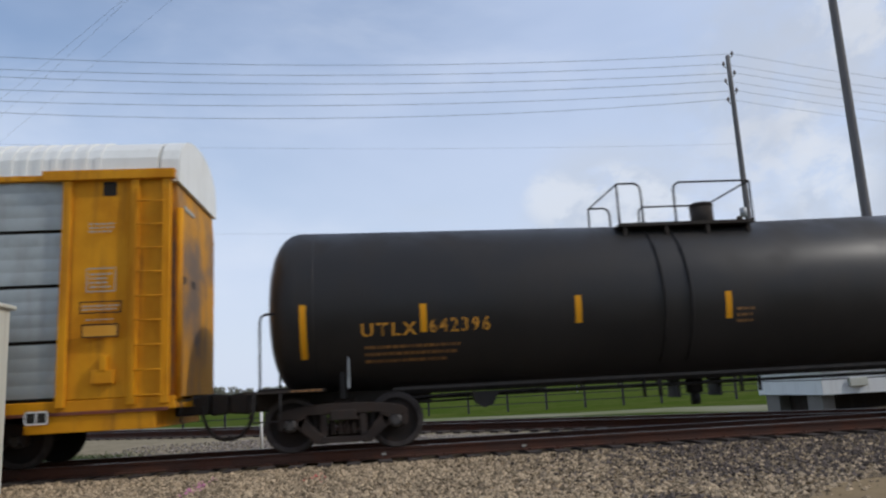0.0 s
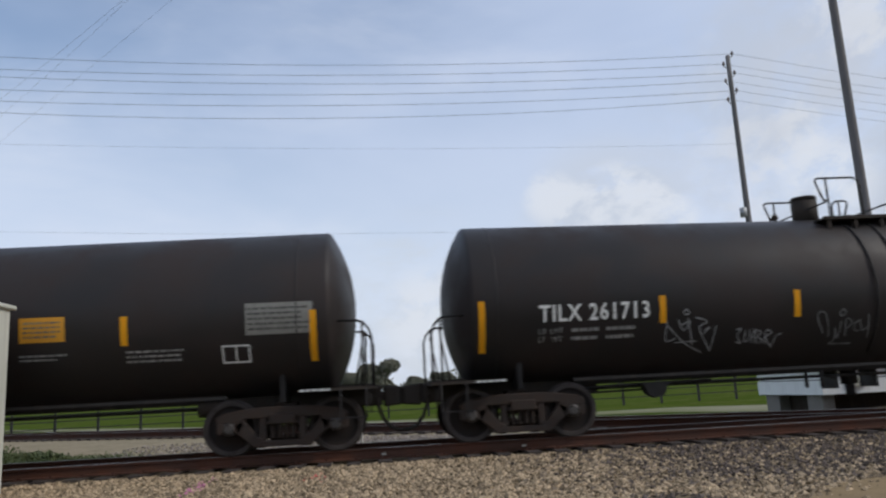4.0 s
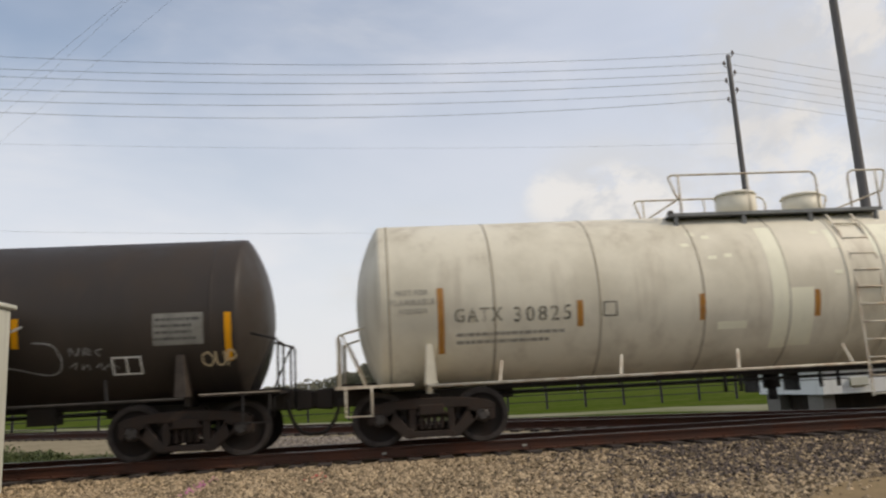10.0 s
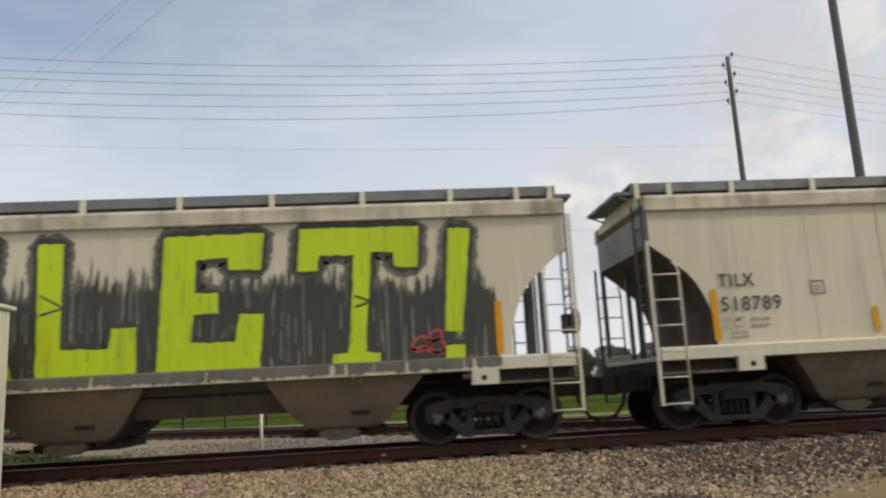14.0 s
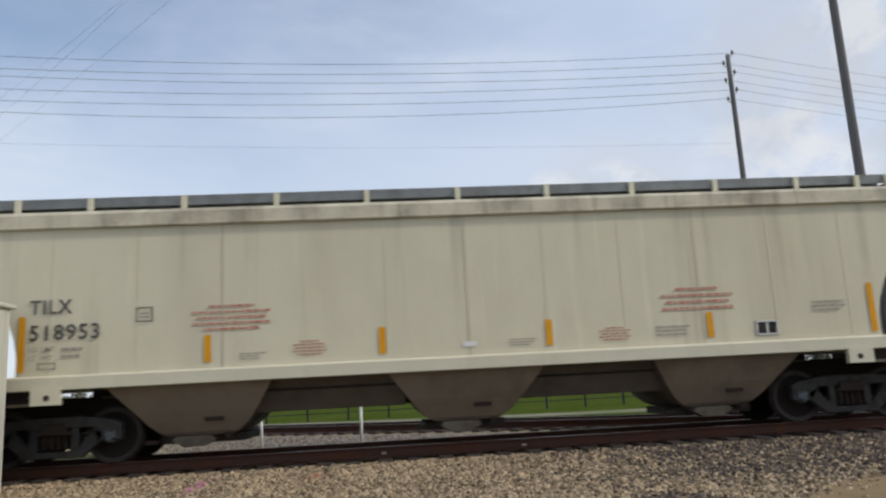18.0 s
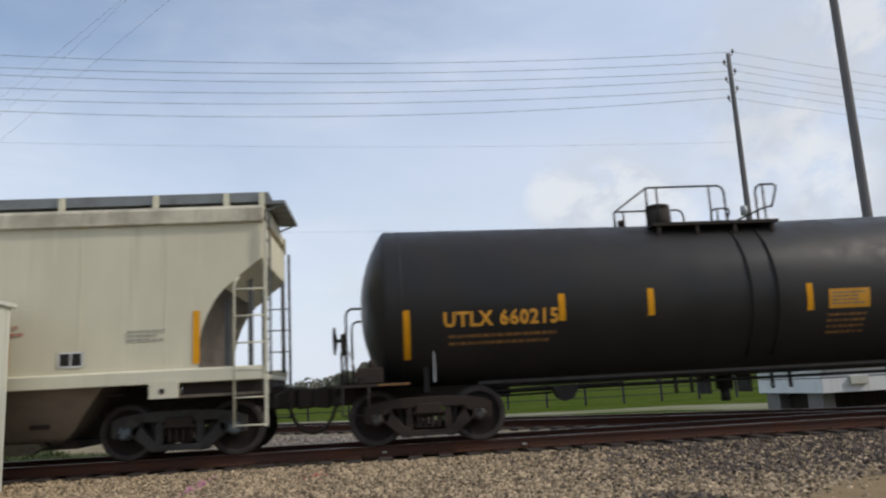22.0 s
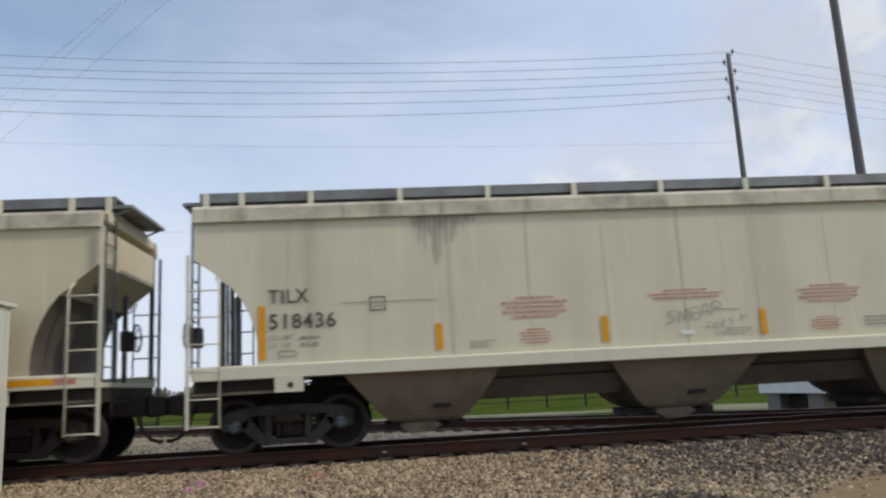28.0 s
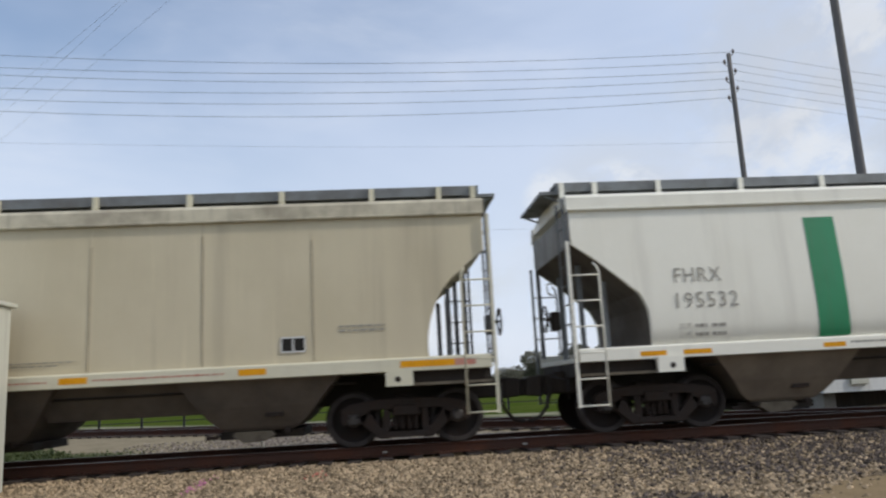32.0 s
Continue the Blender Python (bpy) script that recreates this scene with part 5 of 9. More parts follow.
# ---- auto rack ----
def auto_rack(L):
    h = L / 2
    car = new("auto_rack_car")
    e = h - 0.62
    part("deck", Shape().box(-e, e, -1.50, 1.50, 0.86, 1.06), M["yellowcar"], car, bevel=0.01)
    part("deck_edge", Shape().box(-e + 0.1, e - 0.1, -1.512, -1.498, 0.835, 0.885), M["buff"], car, "rusty lower edge of the deck")
    # solid dark block painted in for the shade inside the hollow car
    part("core", Shape().box(-e + 0.14, e - 0.14, -1.34, 1.36, 1.06, 4.72), M["under"], car, "dark block in place of the shaded interior behind the side screens")
    n = 12
    w = (2 * e - 3.64) / n
    for i in range(n):
        a = -e + 1.82 + i * w
        for k in range(4):
            z = 1.12 + k * 0.92
            sh = Shape()
            for j in range(4):
                zz = z + j * 0.215
                sh.sweep_x([(-1.43, zz)] + [(-1.447 - 0.007 * math.sin(math.pi * q / 6), zz + 0.214 * q / 6) for q in range(7)] + [(-1.43, zz + 0.214)], a + 0.01, a + w - 0.01)
            part("side_screen", sh, M["galv"], car)
        part("side_post", Shape().box(a - 0.05, a + 0.05, -1.50, -1.42, 1.06, 4.74), M["galv"], car)
    for d in (-1, 1):
        part("end_panel", Shape().box(*sorted((d * (e - 0.11), d * (e - 1.82))), -1.50, 1.50, 1.06, 4.74), M["yellowcar"], car, bevel=0.02)
        for xx in (0.16, 0.67, 1.77):
            part("end_post", Shape().box(d * (e - xx) - 0.07, d * (e - xx) + 0.07, -1.57, -1.49, 0.95, 4.80), M["yellowcar"], car, bevel=0.01)
        part("end_door", Shape().prism([(d * (e - 0.12), 0.95), (d * e, 0.95), (d * e, 4.1), (d * (e - 0.05), 4.72), (d * (e - 0.12), 4.72)][::d], -1.35, 1.35), M["doorgrime"], car)
        part("end_fascia", Shape().box(*sorted((d * (e - 0.02), d * (e - 2.17))), -1.62, -1.50, 4.68, 4.85), M["yellowcar"], car, bevel=0.01)
        part("post_slot", Shape().box(d * (e - 1.10) - 0.11, d * (e - 1.10) + 0.11, -1.505, -1.495, 4.42, 4.66), M["under"], car)
        part("door_hinge", Shape().cyl((d * (e + 0.02), -1.36, 1.0), (d * (e + 0.02), -1.36, 4.2), 0.06, 8), M["yellowcar"], car)
        ladder("side_ladder", car, *sorted((d * (e - 0.18), d * (e - 0.64))), -1.60, 1.06, 4.5, M["yellowcar"], 0.40)
        part("end_bar", Shape().box(*sorted((d * (e + 0.005), d * (e - 0.02))), -1.30, -0.85, 2.95, 3.08), M["under"], car)
        part("end_bar", Shape().box(*sorted((d * (e + 0.005), d * (e - 0.02))), -0.45, -0.20, 2.95, 3.08), M["under"], car)
        part("end_notice", Shape().box(*sorted((d * (e + 0.004), d * (e - 0.02))), -1.0, -0.3, 4.26, 4.34), M["lfade"], car)
        part("jack_bracket", Shape().box(d * (e - 1.12) - 0.18, d * (e - 1.12) + 0.18, -1.60, -1.50, 1.30, 1.52).box(d * (e - 1.10) - 0.05, d * (e - 1.10) + 0.05, -1.62, -1.52, 1.5, 1.75), M["yellowcar"], car, bevel=0.01)
        part("end_cap", Shape().sweep_x([(-1.46, 4.66), (1.46, 4.66)] + [(1.46 * math.cos(radians(a)), 4.72 + 0.95 * abs(math.sin(radians(a))) ** 0.65) for a in range(0, 181, 12)],
                                        *sorted((d * (e - 0.30), d * (e + 0.02)))), M["whiteroof"], car, "white hood over the end doors")
        part("hood_gap", Shape().sweep_x([(1.44 * math.cos(radians(a)), 4.73 + 0.92 * abs(math.sin(radians(a))) ** 0.65) for a in range(0, 181, 12)], *sorted((d * (e - 0.34), d * (e - 0.29)))), M["under"], car)
        coupler(car, d * h, d)
        put_truck(car, d * (h - 4.17), "cap")
        part("end_skirt", Shape().box(*sorted((d * (e - 0.30), d * (h - 2.95))), -1.47, 1.47, 0.56, 0.86), M["yellowcar"], car, bevel=0.01)
    part("top_chord", Shape().box(-e + 0.06, e - 0.06, -1.53, 1.53, 4.70, 4.80), M["yellowcar"], car, bevel=0.01)
    arch = [(1.5 * math.cos(radians(a)), 4.78 + 0.86 * abs(math.sin(radians(a))) ** 0.65) for a in range(0, 181, 12)]
    rf = Shape().sweep_x(arch, -e + 0.33, e - 0.33)
    RIB = mesh_of("roof_rib", Shape().sweep_x([(y * 1.012, 4.78 + (z - 4.78) * 1.03) for y, z in arch], 0, 0.10), M["whiteroof"])
    x = -e + 1.2
    while x < e - 1.2:
        part("roof_rib", RIB, None, car).location = (x, 0, 0)
        x += 0.24
    part("roof", rf, M["whiteroof"], car, "white ribbed arched roof")
    part("side_sill", Shape().box(-6, 6, -1.3, 1.3, 0.45, 0.86), M["yellowcar"], car)
    return car


# ================= the train =================
# coupler faces along the train, metres behind the origin at the start
def run(t):
    return 0.10 + 11.85056 * t + 0.0076878 * t * t - 0.00011646 * t ** 3


CARS = []


def enter(car, s0, s1, label, category, group=""):
    tagged(car, label, category, group)
    CARS.append((car, (s0 + s1) / 2))
    return car


FACES = [-30.2, -2.63, 14.17, 31.04, 47.97, 64.82, 81.8, 100.05, 118.02, 134.89, 153.1, 171.13, 189.41, 207.63, 225.78, 244.03, 262.0, 277.1, 295.25, 313.38, 331.58, 349.73, 367.77, 385.94, 404.1]


def length(i):
    return round(FACES[i + 1] - FACES[i], 2)


def span(i):
    return FACES[i], FACES[i + 1]


rack = enter(auto_rack(length(0)), *span(0), "yellow auto rack car with galvanised screens and white roof", "rail car")
G_T = "black tank cars"
# top fittings along each tank: platform, guard rails as (inner leg, outer post, outer end), manways as (from, to, height)
TOPS = {
    "a": dict(plat=(-1.24, 1.36), big=(-0.14, 1.34, 1.34), small=(-0.77, -1.22, -1.22), man=[(0.56, 1.03, 0.45)], valve=1.57, ladder=(-0.66, -0.29), tall=0.65),
    "b": dict(plat=(-1.22, 1.38), big=(0.30, -1.18, -1.18), small=(0.91, 1.37, 1.37), man=[(-0.9, -0.41, 0.46)], valve=-1.45, ladder=(0.39, 0.83), tall=0.63),
    "c": dict(plat=(-1.33, 0.46), big=(-0.36, 0.30, 0.51), small=(-1.01, -1.17, -1.36), man=[(-0.04, 0.43, 0.5)], valve=0.87, ladder=(-0.7, -0.29), tall=0.64),
    "d": dict(plat=(-0.40, 1.40), big=(0.41, -0.25, -0.46), small=(1.06, 1.22, 1.41), man=[(-0.42, 0.10, 0.5)], valve=-0.81, ladder=(0.09, 0.53), tall=0.64),
    "e": dict(plat=(-0.42, 1.40), big=(0.41, -0.26, -0.45), small=(1.02, 1.22, 1.42), man=[(0.64, 0.84, 0.26)], valve=-0.80, ladder=(0.52, 1.0), tall=0.63),
    "f": dict(plat=(-1.24, 0.55), big=(-0.27, 0.39, 0.60), small=(-0.89, -1.09, -1.25), man=[(-0.68, -0.54, 0.24)], valve=0.95, ladder=(-0.86, -0.41), tall=0.63),
    "g": dict(plat=(-1.79, 2.36), big=(1.13, -1.56, -1.74), small=(1.77, 2.34, 2.52), posts=(-0.22,), man=[(-0.43, 0.40, 0.47), (0.97, 1.76, 0.40)], valve=-1.38, ladder=(1.22, 1.75), tall=0.63),
    "h": dict(plat=(-1.75, 1.22), big=(0.28, -1.70, -1.70), small=(0.91, 1.23, 1.23), man=[(-1.40, -0.75, 0.16), (0.32, 0.82, 0.14)], valve=1.62, ladder=(0.32, 0.84), tall=0.60),
    "k": dict(plat=(-1.20, 1.22), big=(0.23, -1.27, -1.27), small=(0.84, 0.99, 1.25), posts=(-1.07, -0.06), man=[(-0.95, -0.46, 0.44)], valve=-1.47, ladder=(0.31, 0.74), tall=0.57),
}
tank_a = tank_car(length(1), M["black"], M["pipedark"], "black", TOPS["a"], inset=0.75, rise=RISE)
tank_b = tank_car(length(2), M["black"], M["pipedark"], "black", TOPS["b"], inset=0.75, rise=RISE, front=0.10, wheel=-1)
tank_c = tank_car(length(3), M["black2"], M["pipedark"], "black", TOPS["c"], dish=0.42, inset=0.90, rise=RISE, rear=0.10, wheel=-1)
tank_d = tank_car(length(4), M["black2"], M["pipedark"], "black", TOPS["d"], dish=0.42, rise=RISE)
tank_k = tank_car(length(16), M["black"], M["pipedark"], "black", TOPS["k"], "cap", TZ=KZ, TR=KR, rise=RISE, front=0.13, dish=0.44, wheel=-1)
res = Shape().cyl((6.62, -1.16, 1.23), (7.62, -1.16, 1.23), 0.17, 18).cyl((6.56, -1.16, 1.23), (6.62, -1.16, 1.23), 0.10, 18, 0, 0.17).cyl((7.62, -1.16, 1.23), (7.68, -1.16, 1.23), 0.17, 18, 0, 0.10)
part("air_reservoir", res.box(6.75, 6.82, -1.34, -1.0, 1.05, 1.10).box(7.42, 7.49, -1.34, -1.0, 1.05, 1.10), M["black"], tank_a, bevel=0.01)
boxc = enter(box_car(length(5)), *span(5), "faded red box car with a large colourful graffiti piece", "rail car")
tank_e = tank_car(length(6), M["dusty"], M["pipedark"], "lines", TOPS["e"], dish=0.42, inset=0.64, TZ=BZ, TR=BR)
tank_f = tank_car(length(7), M["dusty"], M["pipedark"], "lines", TOPS["f"], dish=0.42, inset=0.73, front=0.12, wheel=-1)
tank_g = tank_car(length(8), M["offwhite"], M["creampipe"], "cream", TOPS["g"], dish=0.42, TZ=GZ, TR=BR)
tank_h = tank_car(length(9), M["maroon"], M["pipedark"], "lines", TOPS["h"], dish=0.32, inset=0.84, rise=0.008)
enter(tank_a, *span(1), "black tank car with orange-yellow lettering and amber stripes", "tank car", G_T)
enter(tank_b, *span(2), "black tank car with orange-yellow lettering and rusty scuffs", "tank car", G_T)
enter(tank_c, *span(3), "black tank car with white lettering and amber stripes", "tank car", G_T)
enter(tank_d, *span(4), "black tank car with white lettering and three graffiti tags", "tank car", G_T)
enter(tank_e, *span(6), "dusty black tank car with white lettering and centre ladder", "tank car", G_T)
enter(tank_f, *span(7), "dusty black tank car with white graffiti on both halves", "tank car", G_T)
enter(tank_g, *span(8), "cream tank car with repainted patches and grey handrails", "tank car")
enter(tank_h, *span(9), "maroon-brown tank car with white lettering and amber stripes", "tank car")
G_H = "tan covered hopper cars"
hop = hopper(18.12, M["tan"], M["cream"], M["bay"], M["postgrey"], "capblue")
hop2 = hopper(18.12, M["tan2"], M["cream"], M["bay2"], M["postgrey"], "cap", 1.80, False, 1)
TIL, FUR = {}, {}
TIL[13] = hop
for i in (15, 17, 18, 20):
    TIL[i] = copy_thing(hop, pose(0, 0, 0))
TIL[10] = hopper(18.12, M["tan"], M["cream"], M["bay"], M["postgrey"], "capblue", wheel_end=1)
for i in (11, 14):
    TIL[i] = copy_thing(TIL[10], pose(0, 0, 0))
TIL[21] = hopper(18.12, M["tanpale"], M["cream"], M["bay"], M["postgrey"], "capblue")
first = True
for i in (12, 19, 22):
    FUR[i] = hop2 if first else copy_thing(hop2, pose(0, 0, 0))
    first = False
enter(TIL[10], *span(10), "tan covered hopper covered in huge lime-green graffiti letters", "hopper car", G_H)
for i in (11, 13, 14, 15, 17, 18, 20, 21):
    enter(TIL[i], *span(i), "tan covered hopper car with black lettering and amber stripes", "hopper car", G_H)
for i in (12, 19, 22):
    enter(FUR[i], *span(i), "warm tan covered hopper car with yellow dashes on its sill", "hopper car", G_H)
enter(tank_k, *span(16), "short black tank car with orange-yellow lettering", "tank car", G_T)
hop3 = enter(hopper(18.12, M["white"], M["white"], M["bay"], M["roofgrey"], "cap", 40.0, True), *span(23), "white covered hopper car with a green band", "hopper car")
for o in tank_k.children:
    if o.name.startswith("truck") and o.location.x > 0:
        max((w for w in o.children if w.name.startswith("wheelset")), key=lambda w: w.location.x).data = YELLOW_CAP
for t in TRUCKS.values():
    for o in (*t.children_recursive, t):
        bpy.data.objects.remove(o)


# ================= lettering, stripes and paint on the cars =================
ROUND = lambda x, z: (x, -round_side(z) - 0.008, z)
WALL, SILL, BOXW = on_wall(1.566), on_wall(1.636), on_wall(1.590)


def letters(car, words, x0, x1, z0, z1, mat, place, bold=0.0):
    """Painted words, each one a part of its own."""
    full = text_shape(words, x0, z0, x1 - x0, z1 - z0, place, bold)
    spans = sorted((min(full.v[i][0] for i in f), max(full.v[i][0] for i in f)) for f in full.f)
    gaps, reach = [], spans[0][1]
    for a, b in spans:
        gaps.append((a - reach, (a + reach) / 2))
        reach = max(reach, b)
    cuts = sorted(c for _, c in sorted(gaps)[::-1][:len(words.split()) - 1])
    for k in range(len(cuts) + 1):
        one = Shape()
        one.v = full.v
        for f in full.f:
            if sum(full.v[f[0]][0] > c for c in cuts) == k:
                one.face(f)
        part("lettering", compact(one), M[mat], car)


def stencil(car, words, x0, x1, z0, z1, mat, back, place):
    """Stencilled characters: each one is cut by a narrow bridge of the ground colour."""
    part("lettering", text_shape(words, x0, z0, x1 - x0, z1 - z0, place, 0.01, 1.3), M[mat], car)
    sh = Shape()
    step = (x1 - x0) / len(words)
    for k in range(len(words)):
        x = x0 + (k + 0.5) * step
        one = patch_on(lambda a, b: (a, place(a, b)[1] - 0.009, b), x - 0.009, x + 0.009, z0 - 0.01, z1 + 0.01, 3)
        sh.add(one.v, one.f)
    tagged(part("stencil_bridge", sh, M[back], car), kind="stuff")


def weights(car, x0, x1, z0, z1, mat, place, top="", low=""):
    """The two weight lines: words that can be read, then worn figures."""
    zm, w, worn = (z0 + z1) / 2, x1 - x0, "lworn" if mat == "lwhite" else mat
    for words, tail, za, zb in (("LD LMT", top, zm + 0.03, z1 - 0.01), ("LT  WT", low, z0 + 0.02, zm - 0.02)):
        part("lettering", text_shape(words, x0, za, 0.25 * w, zb - za, place), M[worn], car)
        if tail:
            part("lettering", text_shape(tail, x0 + 0.32 * w, za, 0.33 * w, zb - za, place), M[mat], car)
            text_bars(car, x0 + 0.72 * w, x1, za - 0.02, zb + 0.02, 1, worn, place)
        else:
            text_bars(car, x0 + 0.34 * w, x0 + 0.62 * w, za - 0.02, zb + 0.02, 1, worn, place)
            text_bars(car, x0 + 0.70 * w, x1, za - 0.02, zb + 0.02, 1, worn, place)


def stripe(car, x, z0, z1, mat, place):
    part("reflective_stripe", patch_on(place, x - 0.055, x + 0.055, z0, z1, 6), M[mat], car)


def board(car, x0, x1, z0, z1, mat, place):
    part("stencil_panel", patch_on(lambda x, z: (place(x, z)[0], place(x, z)[1] + 0.002, z), x0, x1, z0, z1, 4), M[mat], car)


def text_bars(car, x0, x1, z0, z1, rows, mat, place):
    """Small writing too worn to read: bars of its size, broken into words."""
    r = random.Random(int(abs(x0) * 91 + z0 * 37))
    sh = Shape()
    step = (z1 - z0) / max(rows, 1)
    for k in range(rows):
        z, x = z1 - (k + 0.5) * step, x0
        end = x1 - (0 if k == 0 else r.uniform(0, 0.25) * (x1 - x0))
        if mat == "lred" and rows > 1:
            short = (0.42, 0.0, 0.12, 0.02, 0.3)[k % 5] if rows > 2 else (0.14, 0.0)[k]
            x, end = x0 + short / 2 * (x1 - x0), x1 - short / 2 * (x1 - x0)
        while x < end - 0.03:
            wd = min(r.uniform(0.03, 0.13), end - x)
            sh.add([place(x, z - step * 0.22), place(x + wd, z - step * 0.22), place(x + wd, z + step * 0.22), place(x, z + step * 0.22)], [(0, 1, 2, 3)])
            x += wd + 0.022
    tagged(part("worn_writing", sh, M[mat], car), kind="stuff")


def outline(car, x0, x1, z0, z1, mat, place, inner):
    w = 0.026 if inner else 0.02
    sh = Shape()
    rects = [(x0, x1, z0, z0 + w), (x0, x1, z1 - w, z1), (x0, x0 + w, z0, z1), (x1 - w, x1, z0, z1)]
    if inner:
        xm = (x0 + x1) / 2
        rects += [(xm - w / 2, xm + w / 2, z0, z1)]
    for a, b, c, d in rects:
        one = patch_on(place, a, b, c, d, 1)
        sh.add([(x, y - 0.004, z) for x, y, z in one.v], one.f)
    part("stencil_frame", sh, M[mat], car)


def diamond(car, x0, x1, z0, z1, place):
    xm, zm = (x0 + x1) / 2, (z0 + z1) / 2
    p = lambda x, z: (x, min(place(x, z)[1] - 0.03, -1.49), z)
    sh = Shape().add([p(xm, z0), p(x1, zm), p(xm, z1), p(x0, zm)], [(0, 1, 2, 3)])
    for w, lo, hi in ((0.11, -0.025, 0.035), (0.05, 0.065, 0.125), (0.022, -0.12, -0.06)):
        sh.add([(x, y - 0.003, z) for x, y, z in (p(xm - w, zm + lo), p(xm + w, zm + lo), p(xm + w, zm + hi), p(xm - w, zm + hi))], [(0, 1, 2, 3)], 1)
    part("warning_diamond", sh, [M["lwhite"], M["lstencil"]], car, "white diamond placard")


def painted(car, pts, mat, place, lift=0, name="painted_shape"):
    part(name, Shape().add([(x, place(x, z)[1] - lift, z) for x, z in pts], [tuple(range(len(pts)))]), M[mat], car)


def spray(car, lines, mat, width, place, lift=0.004, halo="", seed=1, name="graffiti_tag"):
    """Sprayed strokes: smooth bands along each line, over a wider faint mist where halo names its paint."""
    r = random.Random(seed)
    for paint, wide, up in ((halo, width * 4.2, lift - 0.003), (mat, width, lift)):
        if not paint:
            continue
        for line in lines.split("|"):
            p = [tuple(float(v) for v in q.split(",")) for q in line.split()]
            p = [p[0]] + p + [p[-1]]
            fine = []
            for a, b, c, d in zip(p, p[1:], p[2:], p[3:]):
                for k in range(5):
                    t = k / 5
                    fine.append(tuple(0.5 * (2 * b[j] + (c[j] - a[j]) * t + (2 * a[j] - 5 * b[j] + 4 * c[j] - d[j]) * t * t + (3 * b[j] - a[j] - 3 * c[j] + d[j]) * t ** 3) for j in (0, 1)))
            fine.append(p[-1])
            n, v = len(fine), []
            for i, q in enumerate(fine):
                a, b = fine[max(i - 1, 0)], fine[min(i + 1, n - 1)]
                dx, dz = b[0] - a[0], b[1] - a[1]
                ln = math.hypot(dx, dz) or 1.0
                w = wide / 2 * r.uniform(0.85, 1.1)
                for k in (-1, 1):
                    m = place(q[0] - dz / ln * w * k, q[1] + dx / ln * w * k)
                    v.append((m[0], m[1] - up, m[2]))
            sh = Shape().add(v, [(2 * i, 2 * i + 1, 2 * i + 3, 2 * i + 2) for i in range(n - 1)])
            part(name if paint == mat else "spray_mist", sh, M[paint], car)


def ring_on(pts, inner, outer, y, r, step=0.10):
    """Band that follows a closed outline, its rim uneven."""
    sh, line = Shape(), []
    for (xa, za), (xb, zb) in zip(pts, pts[1:] + pts[:1]):
        ln = math.hypot(xb - xa, zb - za) or 1.0
        n = max(1, int(ln / step))
        line += [(xa + (xb - xa) * k / n, za + (zb - za) * k / n, -(zb - za) / ln, (xb - xa) / ln) for k in range(n)]
    v = []
    for x, z, ox, oz in line:
        w = r.uniform(*outer)
        v += [(x + ox * w, y, max(1.452, min(3.835, z + oz * w))), (x - ox * inner, y, max(1.452, min(3.835, z - oz * inner)))]
    n = len(line)
    return sh.add(v, [(2 * k, 2 * k + 1, (2 * k + 3) % (2 * n), (2 * k + 2) % (2 * n)) for k in range(n)])


